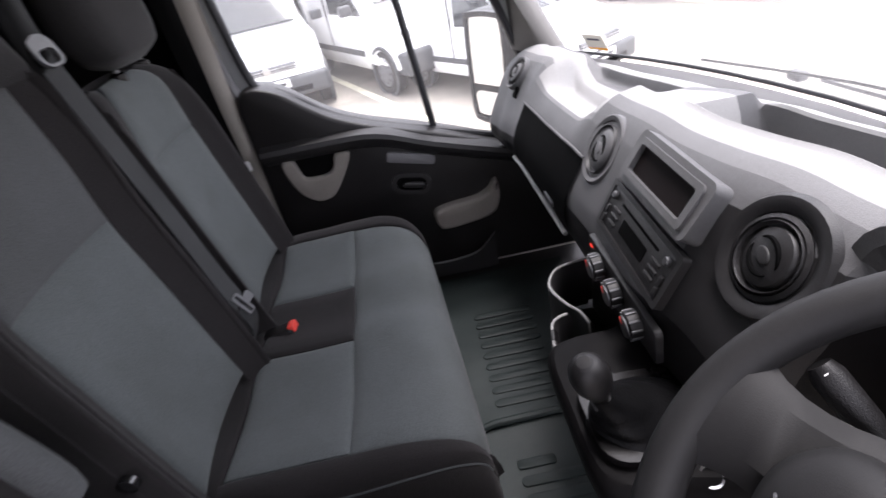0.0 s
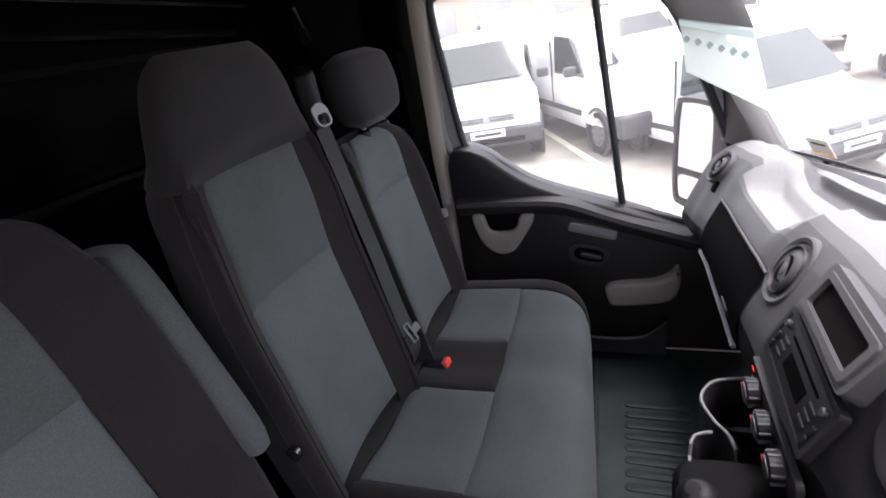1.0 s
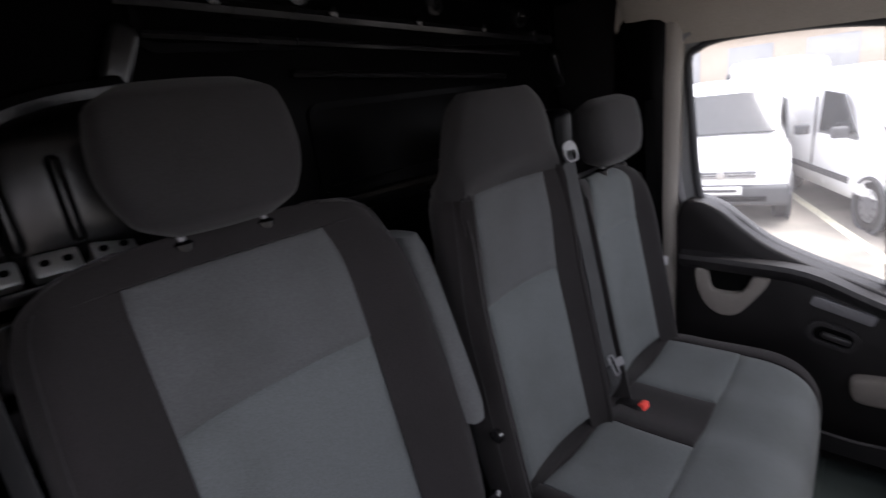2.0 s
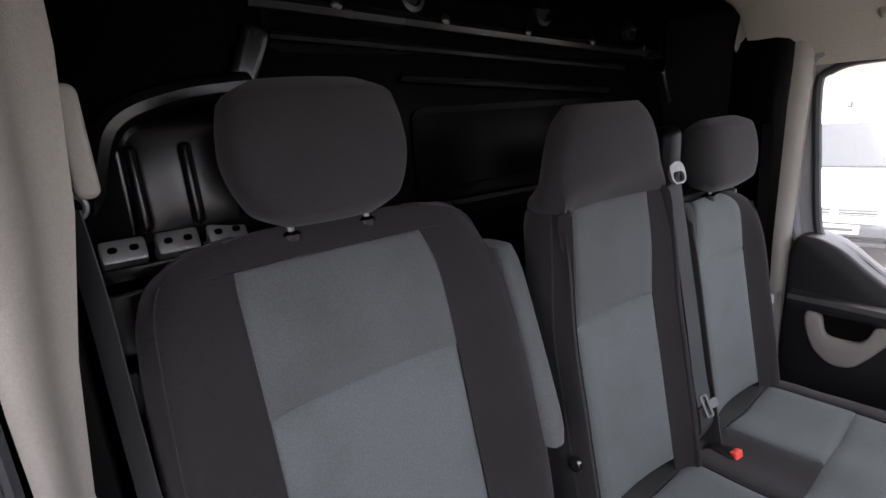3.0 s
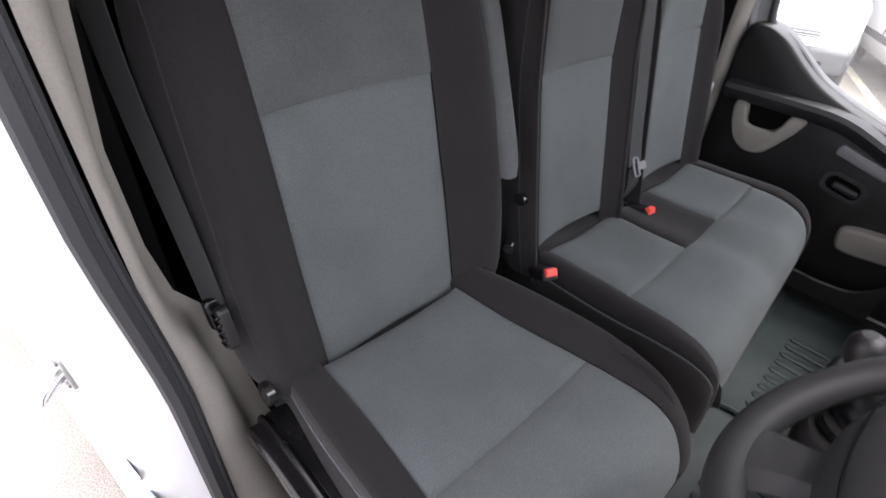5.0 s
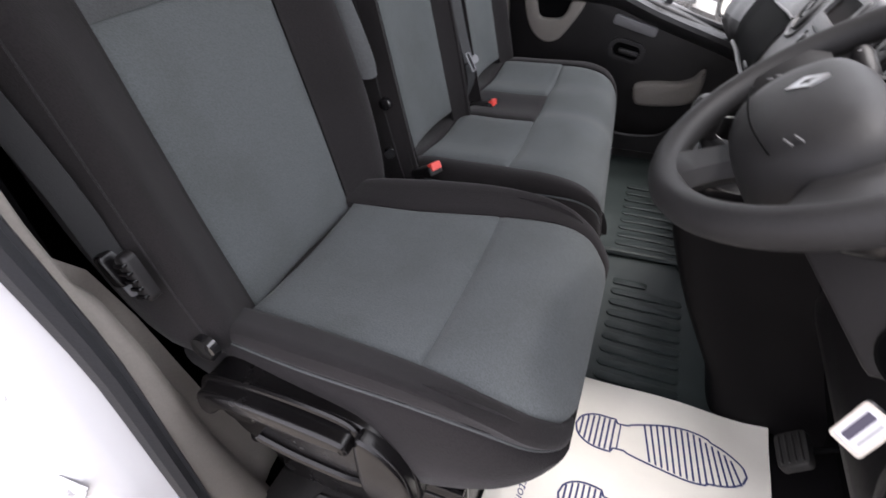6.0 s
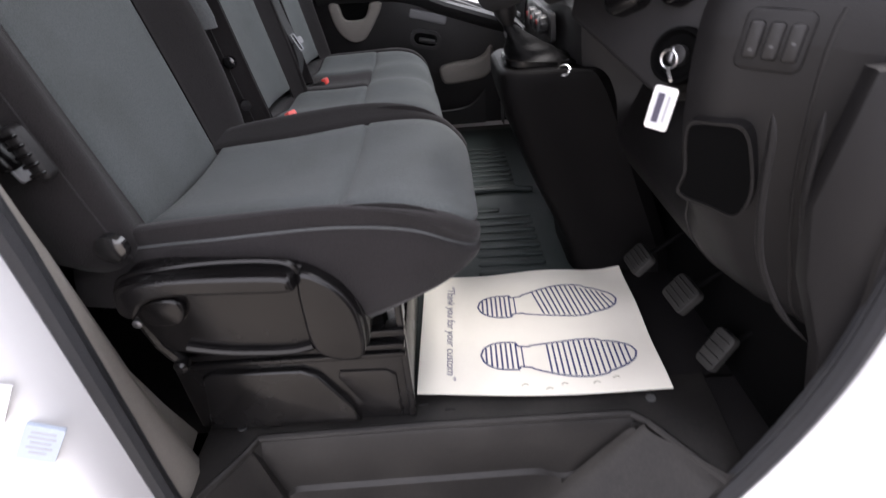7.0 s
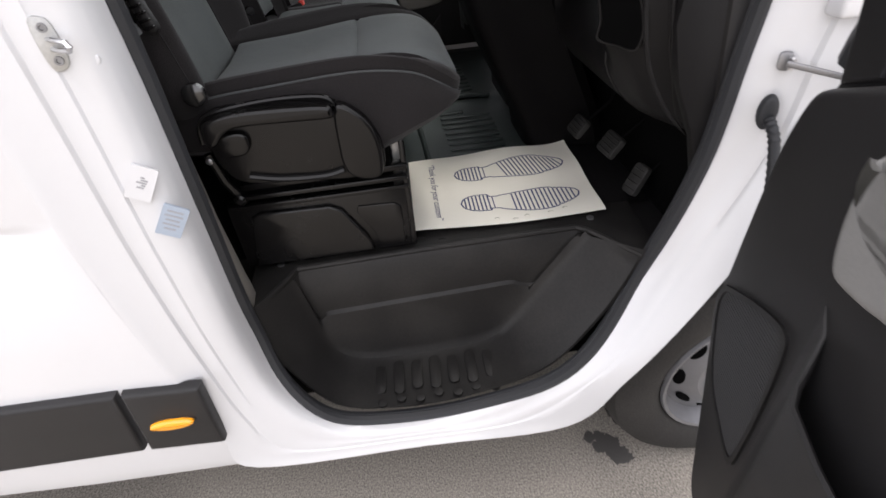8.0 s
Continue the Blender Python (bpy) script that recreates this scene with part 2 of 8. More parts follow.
def woven(name, base, thread, rough=0.95):
    """Seat cloth: a fine diagonal weave with a soft sheen, rubbed a little lighter in places."""
    ma = bpy.data.materials.new(name)
    ma.use_nodes = True
    n, l = ma.node_tree.nodes, ma.node_tree.links
    b = n["Principled BSDF"]
    b.inputs["Roughness"].default_value = rough
    b.inputs["Specular IOR Level"].default_value = 0.15
    b.inputs["Sheen Weight"].default_value = 0.08
    b.inputs["Sheen Roughness"].default_value = 0.5
    co = n.new("ShaderNodeTexCoord")
    fine = n.new("ShaderNodeTexNoise")
    fine.inputs["Scale"].default_value, fine.inputs["Detail"].default_value = 620, 2
    l.new(co.outputs["Object"], fine.inputs["Vector"])
    cell = n.new("ShaderNodeTexVoronoi")
    cell.inputs["Scale"].default_value = 420
    l.new(co.outputs["Object"], cell.inputs["Vector"])
    mul = n.new("ShaderNodeMath")
    mul.operation = "MULTIPLY_ADD"
    mul.inputs[1].default_value, mul.inputs[2].default_value = 0.9, -0.15
    l.new(cell.outputs["Distance"], mul.inputs[0])
    add = n.new("ShaderNodeMath")
    add.use_clamp = True
    l.new(mul.outputs[0], add.inputs[0])
    l.new(fine.outputs["Fac"], add.inputs[1])
    mul = add
    big = n.new("ShaderNodeTexNoise")
    big.inputs["Scale"].default_value, big.inputs["Detail"].default_value = 7, 6
    l.new(co.outputs["Object"], big.inputs["Vector"])
    mix1 = n.new("ShaderNodeMixRGB")
    mix1.inputs[1].default_value, mix1.inputs[2].default_value = (*base, 1), (*thread, 1)
    l.new(mul.outputs[0], mix1.inputs[0])
    mix2 = n.new("ShaderNodeMixRGB")
    mix2.blend_type = "MULTIPLY"
    mix2.inputs[2].default_value = (0.84, 0.84, 0.82, 1)
    rg = n.new("ShaderNodeMapRange")
    rg.inputs[1].default_value, rg.inputs[2].default_value = 0.45, 0.72
    l.new(big.outputs["Fac"], rg.inputs[0])
    l.new(rg.outputs[0], mix2.inputs[0])
    l.new(mix1.outputs[0], mix2.inputs[1])
    l.new(mix2.outputs[0], b.inputs["Base Color"])
    bp = n.new("ShaderNodeBump")
    bp.inputs["Strength"].default_value, bp.inputs["Distance"].default_value = 0.35, 0.0015
    l.new(mul.outputs[0], bp.inputs["Height"])
    l.new(bp.outputs[0], b.inputs["Normal"])
    return ma


def glass(name, tint=(1, 1, 1), rough=0.0):
    """Thin clear sheet: light passes straight through, with a faint mirror gloss."""
    ma = bpy.data.materials.new(name)
    ma.use_nodes = True
    nt = ma.node_tree
    nt.nodes.remove(nt.nodes["Principled BSDF"])
    clear, gloss, mix = nt.nodes.new("ShaderNodeBsdfTransparent"), nt.nodes.new("ShaderNodeBsdfGlossy"), nt.nodes.new("ShaderNodeMixShader")
    clear.inputs["Color"].default_value = (*tint, 1)
    gloss.inputs["Roughness"].default_value = rough
    mix.inputs["Fac"].default_value = 0.035
    nt.links.new(clear.outputs["BSDF"], mix.inputs[1])
    nt.links.new(gloss.outputs["BSDF"], mix.inputs[2])
    nt.links.new(mix.outputs["Shader"], nt.nodes["Material Output"].inputs["Surface"])
    return ma


CLOTH = woven("seat_cloth_grey", (0.046, 0.0512, 0.0518), (0.079, 0.087, 0.088))
CLOTH_DARK = woven("seat_cloth_black", (0.0076, 0.0067, 0.0069), (0.0150, 0.0134, 0.0138))
CLOTH_MID = woven("seat_cloth_charcoal", (0.0122, 0.0117, 0.0121), (0.0215, 0.0205, 0.0212))
# Dimmer copy of the grey cloth: holds the shade of leaning upper panels.
CLOTH_DIMMED = woven("seat_cloth_grey_dimmed", (0.0372, 0.0392, 0.0402), (0.064, 0.067, 0.0685))
PLASTIC = mat("black_plastic", (0.0075, 0.007, 0.0073), 0.42, spec=0.3, grain=0.4, bump=0.25, bump_scale=900, stain=0.3, stain_scale=9, tint=(0.014, 0.0133, 0.0137))
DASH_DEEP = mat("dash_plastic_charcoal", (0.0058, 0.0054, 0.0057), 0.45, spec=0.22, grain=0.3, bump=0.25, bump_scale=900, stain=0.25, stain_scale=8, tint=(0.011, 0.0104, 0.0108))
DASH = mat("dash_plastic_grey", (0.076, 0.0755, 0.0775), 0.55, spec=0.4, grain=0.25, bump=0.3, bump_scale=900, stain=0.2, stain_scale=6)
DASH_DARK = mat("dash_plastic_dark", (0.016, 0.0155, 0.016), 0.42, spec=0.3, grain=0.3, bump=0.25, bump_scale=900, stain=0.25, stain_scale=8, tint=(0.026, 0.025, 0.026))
# Paler greys: on the dash they hold light from the screen; elsewhere plain pale plastic.
DASH_HALF_LIT = mat("dash_plastic_half_lit", (0.12, 0.119, 0.121), 0.58, spec=0.38, grain=0.2, bump=0.3, bump_scale=850, stain=0.2, stain_scale=6)
DASH_PALE_LIT = mat("plastic_pale_and_lit", (0.22, 0.218, 0.215), 0.6, spec=0.35, grain=0.2, bump=0.25, bump_scale=800, stain=0.2, stain_scale=5)
BEIGE = mat("beige_trim_plastic", (0.23, 0.212, 0.19), 0.65, spec=0.3, grain=0.25, bump=0.25, bump_scale=700, stain=0.25, stain_scale=5)
POCKET_BEIGE = mat("beige_pocket_plastic", (0.165, 0.152, 0.137), 0.65, spec=0.3, grain=0.25, bump=0.25, bump_scale=700, stain=0.25, stain_scale=5)
LINING = mat("headliner_cloth", (0.36, 0.33, 0.29), 0.95, spec=0.1, grain=0.35, bump=0.4, bump_scale=500, stain=0.15)
WHITE = mat("white_paint", (0.61, 0.61, 0.62), 0.22, spec=0.5, stain=0.1, stain_scale=3, grain=0.03, grain_scale=60, tint=(0.52, 0.52, 0.52), coat=0.6)
RUBBER = mat("black_rubber", (0.022, 0.023, 0.026), 0.5, spec=0.3, grain=0.3, bump=0.2, bump_scale=300, stain=0.3, tint=(0.03, 0.03, 0.03))
MAT_RUBBER = mat("floor_mat_rubber", (0.020, 0.027, 0.026), 0.42, spec=0.2, grain=0.3, bump=0.3, bump_scale=500, stain=0.5, stain_scale=11, tint=(0.039, 0.047, 0.045))
MATT_STEEL = mat("matt_black_steel", (0.0014, 0.0014, 0.0016), 0.3, spec=0.03, grain=0.2, stain=0.2, tint=(0.003, 0.003, 0.003))
STEEL_BLACK = mat("black_painted_steel", (0.006, 0.006, 0.0065), 0.18, spec=0.7, grain=0.2, bump=0.1, bump_scale=60, stain=0.2, tint=(0.02, 0.02, 0.02), coat=0.3)
GLOSS = mat("gloss_black_plastic", (0.0032, 0.0029, 0.0031), 0.24, spec=0.3, grain=0.2, stain=0.3, stain_scale=14, tint=(0.008, 0.0075, 0.0075))
PILLAR = mat("pillar_trim_grey", (0.11, 0.105, 0.10), 0.6, spec=0.3, grain=0.25, bump=0.25, bump_scale=700, stain=0.2, stain_scale=5)
STEP = mat("step_plastic", (0.0095, 0.009, 0.009), 0.44, spec=0.27, grain=0.45, grain_scale=180, bump=0.3, bump_scale=800, stain=0.5, stain_scale=7, tint=(0.024, 0.0225, 0.021))
GALV = mat("galvanised_steel", (0.45, 0.45, 0.44), 0.45, metal=0.75, grain=0.3, stain=0.4, stain_scale=25)
CHROME = mat("bright_metal", (0.62, 0.62, 0.63), 0.28, metal=1.0, grain=0.2, stain=0.2)
STEEL = mat("grey_steel", (0.3, 0.3, 0.31), 0.4, metal=0.9, grain=0.3, stain=0.4, stain_scale=20)
PEDESTAL = mat("worn_black_steel", (0.0050, 0.0047, 0.0049), 0.24, spec=0.32, grain=0.3, bump=0.1, bump_scale=80, stain=0.4, stain_scale=12, tint=(0.011, 0.0105, 0.0105))
BULK_STEEL = mat("satin_black_steel", (0.004, 0.004, 0.0043), 0.24, spec=0.4, grain=0.2, bump=0.1, bump_scale=60, stain=0.2, tint=(0.010, 0.010, 0.010))
STEEL_DARK = mat("dull_steel", (0.13, 0.13, 0.135), 0.45, metal=0.8, grain=0.3, stain=0.4, stain_scale=20)
RED = mat("red_plastic", (0.65, 0.06, 0.045), 0.4)
ORANGE = mat("amber_lens", (0.9, 0.36, 0.01), 0.12, spec=0.6, coat=0.5)
PAPER = mat("floor_paper", (0.76, 0.735, 0.65), 0.85, spec=0.2, grain=0.08, stain=0.22, stain_scale=7, tint=(0.58, 0.54, 0.46), bump=0.3, bump_scale=25)
INK = mat("blue_ink", (0.035, 0.042, 0.12), 0.8, grain=0.2)
WEB = mat("belt_webbing", (0.026, 0.027, 0.028), 0.75, spec=0.3, grain=0.4, grain_scale=900, bump=0.4, bump_scale=900)
GLASS = glass("window_glass", (0.93, 0.97, 0.95))
def film(ma, colour, share):
    """Adds a milky film that scatters light to a clear sheet."""
    cn = ma.node_tree
    milk, veil = cn.nodes.new("ShaderNodeBsdfTranslucent"), cn.nodes.new("ShaderNodeMixShader")
    milk.inputs["Color"].default_value = (*colour, 1)
    veil.inputs["Fac"].default_value = share
    cn.links.new(cn.nodes["Mix Shader"].outputs[0], veil.inputs[1])
    cn.links.new(milk.outputs[0], veil.inputs[2])
    cn.links.new(veil.outputs[0], cn.nodes["Material Output"].inputs["Surface"])


# Veil added to the windows: stands in for glare washing out the view.
film(GLASS, (0.9, 0.9, 0.88), 0.055)
CARD = glass("clear_card_sleeve", (0.80, 0.84, 0.82), 0.3)
film(CARD, (0.78, 0.82, 0.80), 0.55)
ASPHALT = mat("asphalt", (0.36, 0.325, 0.28), 0.9, spec=0.25, grain=1.0, grain_scale=190, bump=0.9, bump_scale=170, stain=0.4, stain_scale=1.4, tint=(0.12, 0.112, 0.10))
TYRE = mat("tyre_rubber", (0.014, 0.013, 0.0125), 0.75, spec=0.3, grain=0.4, bump=0.3, bump_scale=120, stain=0.4, tint=(0.05, 0.048, 0.045))
SILVER = mat("wheel_silver", (0.19, 0.19, 0.20), 0.4, metal=0.5, grain=0.15, stain=0.3, stain_scale=15)
# Near-black for dark parts, and for painted shade in uncut slots and recesses.
BLACK = mat("black_and_recess_shade", (0.0024, 0.0024, 0.0025), 0.8, spec=0.03)
GREYPRINT = mat("grey_print", (0.3, 0.3, 0.31), 0.7)
STICKER = mat("sticker_blue_grey", (0.33, 0.38, 0.45), 0.35, grain=0.1)
WHITEPLASTIC = mat("white_plastic", (0.75, 0.75, 0.75), 0.4, grain=0.05)

# ---- the ground and the van's shell ----
bm = bmesh.new()
for x0, x1 in ((-150, -4), (-4, 4), (4, 150)):
    for y0, y1 in ((-150, -4), (-4, 4), (4, 150)):
        bm.faces.new([bm.verts.new(p) for p in ((x0, y0, 0), (x1, y0, 0), (x1, y1, 0), (x0, y1, 0))])
bmesh.ops.remove_doubles(bm, verts=bm.verts, dist=1e-4)
struct("ground", bm, ASPHALT, "worn grey asphalt of a car park", "ground")

SEAL = smooth_line([(0.138, 1.95), (0.136, 1.6), (0.132, 1.18), (0.128, 0.92), (0.128, 0.67), (0.159, 0.512), (0.250, 0.392), (0.39, 0.352), (0.565, 0.352), (0.772, 0.400), (0.909, 0.522), (1.00, 0.70), (1.062, 0.90), (1.082, 1.09), (1.092, 1.25), (1.06, 1.42), (0.93, 1.68), (0.80, 1.88), (0.66, 1.955), (0.40, 1.965)], 6, closed=True)
SEAL = [(p[0], p[1]) for p in [tuple(q) for q in smooth_line([(p[0], p[1], 0) for p in [tuple(v) for v in SEAL]], 1, closed=True)]]
SHUT = smooth_line([(-0.03, 2.06, 0), (-0.03, 1.6, 0), (-0.03, 1.18, 0), (-0.03, 0.93, 0), (-0.005, 0.66, 0), (0.02, 0.45, 0), (0.06, 0.325, 0), (0.454, 0.30, 0), (0.80, 0.282, 0), (0.93, 0.425, 0), (1.03, 0.585, 0), (1.125, 0.78, 0), (1.215, 0.98, 0), (1.235, 1.10, 0), (1.25, 1.25, 0), (1.20, 1.46, 0), (1.04, 1.76, 0), (0.88, 2.0, 0), (0.68, 2.06, 0), (0.40, 2.07, 0)], 6, closed=True)
SHUT = [(p.x, p.y) for p in SHUT]


def seal_y(z):
    """Depth of the door seal: it runs out to the sill at its foot."""
    k = min(max((0.66 - z) / 0.28, 0), 1)
    u = min(max((z - 1.15) / 0.35, 0), 1)
    return 0.205 - 0.070 * k * k * (3 - 2 * k) - 0.020 * u * u * (3 - 2 * u)


van = thing("van_body", "white panel van with its driver door wide open", "van")
bm = bmesh.new()
JAMB = ((0.0, 0.083, 0.083), (0.04, 0.084, 0.088), (0.10, 0.088, 0.098), (0.20, 0.094, 0.114), (0.32, 0.099, 0.130), (0.42, 0.102, 0.140), (0.445, 0.109, 0.150), (0.47, 0.110, 0.152), (0.62, 0.113, 0.170), (0.645, 0.117, 0.177), (0.80, 0.121, 0.190), (0.91, 0.129, 0.199), (0.96, 0.141, 0.202), (0.985, 0.165, 0.204), (1.0, 0.206, 0.206))


def jamb_y(k):
    """Depth of the rear jamb at k: 0 at the shut line, 1 under the seal."""
    for (a, ya, _), (b, yb, _) in zip(JAMB, JAMB[1:]):
        if a <= k <= b:
            return ya + (yb - ya) * (k - a) / (b - a)
    return JAMB[-1][1]




def jamb_point(a, b, k, rear, front):
    w = min(max((b[0] - 0.3) / 0.6, 0), 1)
    y = rear + (front - rear) * w * w * (3 - 2 * w)
    return a[0] + (b[0] - a[0]) * k, 0.083 + (y - 0.083) * (seal_y(b[1]) - 0.082) / 0.123, a[1] + (b[1] - a[1]) * k


rows = [[jamb_point(a, b, k, rear, front) for a, b in zip(SHUT, SEAL)] for k, rear, front in JAMB]
grid(bm, rows, close_u=True)
part("door_jamb", bm, WHITE, van, "white painted door jamb")
# the seal round the opening: a bulb and a lip
part("door_seal", tube([(p[0] + 0.002, seal_y(p[1]), p[1]) for p in SEAL], 0.014, 8, closed=True), RUBBER, van, "black rubber door seal")
c = (0.55, 1.1)
part("seal_lip", tube([(p[0] + (c[0] - p[0]) * 0.006, seal_y(p[1]) + 0.011, p[1] + (c[1] - p[1]) * 0.006) for p in SEAL], 0.009, 6, closed=True), RUBBER, van)
# side panel behind the door, with its crease and the curved lower edge
bm = bmesh.new()
prof = [(0.30, 0.135), (0.315, 0.10), (0.36, 0.090), (0.47, 0.086), (0.60, 0.084), (0.75, 0.083), (0.985, 0.083), (0.996, 0.086), (1.004, 0.093), (1.010, 0.093), (1.018, 0.086), (1.03, 0.083), (1.3, 0.086), (1.7, 0.10), (2.06, 0.125), (2.3, 0.17)]


RAKE = 0.08


def shut_x(z):
    for a, b in zip(SHUT[:40], SHUT[1:41]):
        if (a[1] - z) * (b[1] - z) <= 0 and a[1] != b[1]:
            return a[0] + (b[0] - a[0]) * (z - a[1]) / (b[1] - a[1])
    return SHUT[0][0] if z > 1 else SHUT[36][0]


def crease(x, z, y):
    k = min(max((-0.06 - x) / 0.06, 0), 1)
    return y if not 0.99 < z < 1.014 else 0.083 + (y - 0.083) * k


rows = [[(shut_x(z) + (x0 + 0.05) if x0 > -0.3 else x0, crease(x0, z, y), z + RAKE * min(-x0, 0.9)) for z, y in prof] for x0 in (-0.05, -0.06, -0.09, -0.14, -0.3, -0.8, -1.6, -2.6)]
grid(bm, rows)
part("side_panel", bm, WHITE, van, "white side panel with a pressed crease")
# front wing with the wheel arch


def shut_front(z):
    """Where the front shut line of the door opening runs."""
    line = ((0.585, 1.03), (0.78, 1.125), (0.98, 1.215), (1.10, 1.235), (1.25, 1.25), (1.46, 1.20))
    for (a, xa), (b, xb) in zip(line, line[1:]):
        if a <= z <= b:
            return xa + (xb - xa) * (z - a) / (b - a)
    return 0.0


AX, AZ = 1.25, 0.36
bm = bmesh.new()
arch = [(AX + 0.37 * math.cos(radians(a)), AZ + 0.385 * math.sin(radians(a))) for a in range(118, -2, -8)]
top = [(1.13 + 0.95 * i / (len(arch) - 1), 1.35 - 0.15 * i / (len(arch) - 1)) for i in range(len(arch))]
rows = [[(a[0] * (1 - k) + b[0] * k, y, a[1] * (1 - k) + b[1] * k) for a, b in zip(arch, top)] for k, y in ((0, 0.20), (0, 0.125), (0.04, 0.108), (0.12, 0.104), (0.22, 0.10), (0.35, 0.10), (0.5, 0.10), (0.65, 0.105), (0.8, 0.115), (1, 0.14))]
rows = [[(max(x, shut_front(z) + 0.004), y, z) for x, y, z in row] for row in rows]
grid(bm, rows)
part("front_wing", bm, WHITE, van)
bm = bmesh.new()
grid(bm, [[(AX + 0.345 * math.cos(radians(a)), y, AZ - 0.02 + 0.365 * math.sin(radians(a))) for a in range(196, -16, -8)] for y in (0.185, 0.55)])
part("wheel_arch_liner", bm, BLACK, van)
part("underbody", rbox(-2.6, 2.0, 0.30, 1.80, 0.28, 0.36, 0.02), BLACK, van)
part("rear_underbody", rbox(-2.6, 0.05, 0.14, 0.35, 0.30, 0.40, 0.02), BLACK, van)
# far side, roof and cargo box close the van
part("far_side_panel", rbox(-2.6, 0.10, 2.03, 2.07, 0.32, 2.3, 0.01), WHITE, van)
part("roof_skin", rbox(-2.6, 0.55, 0.12, 2.05, 2.26, 2.30, 0.015), WHITE, van)
part("rear_wall", rbox(-2.63, -2.59, 0.10, 2.06, 0.30, 2.29, 0.01), WHITE, van)
bm = bmesh.new()
grid(bm, [[(0.55, y, 2.30) for y in (0.14, 1.08, 2.03)], [(0.70, y, 2.24) for y in (0.14, 1.08, 2.03)], [(0.80, y, 2.10) for y in (0.16, 1.08, 2.01)], [(0.86, y, 2.00) for y in (0.20, 1.08, 1.97)]])
part("roof_front", bm, WHITE, van)

# black lower rubbing strip in two lengths, with the amber side lamp
strip = thing("rubbing_strip", "matt black plastic rubbing strip along the lower flank", "trim strip")


def strip_piece(x0a, x0b, x1a, x1b):
    def lift(x):
        return RAKE * min(-x, 0.9)
    return slab([(x0b, 0.468 + lift(x0b)), (x1b, 0.468 + lift(x1b)), (x1a, 0.648 + lift(x1a)), (x0a, 0.648 + lift(x0a))], 0.0, 0.026, side_frame(0.090, -1), 0.010, 3)


part("long_strip", strip_piece(-2.6, -2.6, -0.108, -0.128), DASH_DARK, strip)
part("end_strip", strip_piece(-0.098, -0.116, 0.044, 0.034), DASH_DARK, strip)
lamp = thing("side_marker_lamp", "oval amber side marker lamp set in black trim", "lamp")
part("lens", slab([(-0.036 + 0.043 * math.cos(2 * math.pi * i / 24), 0.562 + 0.013 * math.sin(2 * math.pi * i / 24)) for i in range(24)], 0, 0.014, side_frame(0.066, -1), 0.006, 3), ORANGE, lamp)
part("bezel", slab([(-0.036 + 0.047 * math.cos(2 * math.pi * i / 24), 0.562 + 0.017 * math.sin(2 * math.pi * i / 24)) for i in range(24)], 0, 0.006, side_frame(0.068, -1), 0.003, 2), PLASTIC, lamp)

# step well in the sill: lofted from the seal to the riser
N = 48


def resample(pts, n):
    P = [Vector(p) for p in pts]
    d = [0]
    for a, b in zip(P, P[1:]):
        d.append(d[-1] + (b - a).length)
    out, j = [], 0
    for i in range(n):
        g = d[-1] * i / (n - 1)
        while j < len(d) - 2 and d[j + 1] < g:
            j += 1
        k = (g - d[j]) / max(d[j + 1] - d[j], 1e-9)
        out.append(P[j].lerp(P[j + 1], k))
    return out


outer = resample(smooth_line([(0.134, 0.207, 0.70), (0.138, 0.203, 0.61), (0.168, 0.186, 0.516), (0.256, 0.156, 0.404), (0.39, 0.146, 0.368), (0.565, 0.146, 0.368), (0.765, 0.158, 0.412), (0.898, 0.186, 0.530), (0.975, 0.205, 0.66), (0.99, 0.21, 0.70)], 8), N)
inner = resample(smooth_line([(0.203, 0.318, 0.676), (0.222, 0.315, 0.565), (0.243, 0.314, 0.46), (0.285, 0.312, 0.402), (0.37, 0.312, 0.378), (0.56, 0.314, 0.372), (0.66, 0.316, 0.386), (0.72, 0.318, 0.44), (0.80, 0.322, 0.55), (0.896, 0.325, 0.676)], 8), N)
def ease(q):
    q = min(max(q, 0), 1)
    return q * q * (3 - 2 * q)


bm = bmesh.new()
rows = [[a.lerp(b, k) + Vector((0, 0, dz)) for a, b in zip(outer, inner)] for k, dz in ((0, 0.012), (0.06, 0.0), (0.5, 0.0), (0.88, 0.0), (0.97, 0.004), (1.0, 0.014))]
wall = []
for i, p in enumerate(inner):
    wall.append(Vector((p.x, p.y + 0.004, min(p.z + 0.03, 0.676))))
rows.append(wall)
rows.append([Vector((p.x, 0.330, p.z + max(0, 0.545 + 0.03 * (p.x - 0.5) - p.z) * ease((0.60 - p.z) / 0.17))) for p in inner])
rows.append([Vector((p.x, 0.338, p.z + max(0.004, 0.553 + 0.03 * (p.x - 0.5) - p.z) * ease((0.60 - p.z) / 0.17))) for p in inner])
rows.append([Vector((p.x, 0.345, 0.668)) for p in inner])
rows.append([Vector((p.x, 0.352, 0.678)) for p in inner])
grid(bm, rows)
step = thing("step_well", "black textured plastic entry step moulded into the sill", "step")
part("tub", bm, STEP, step)
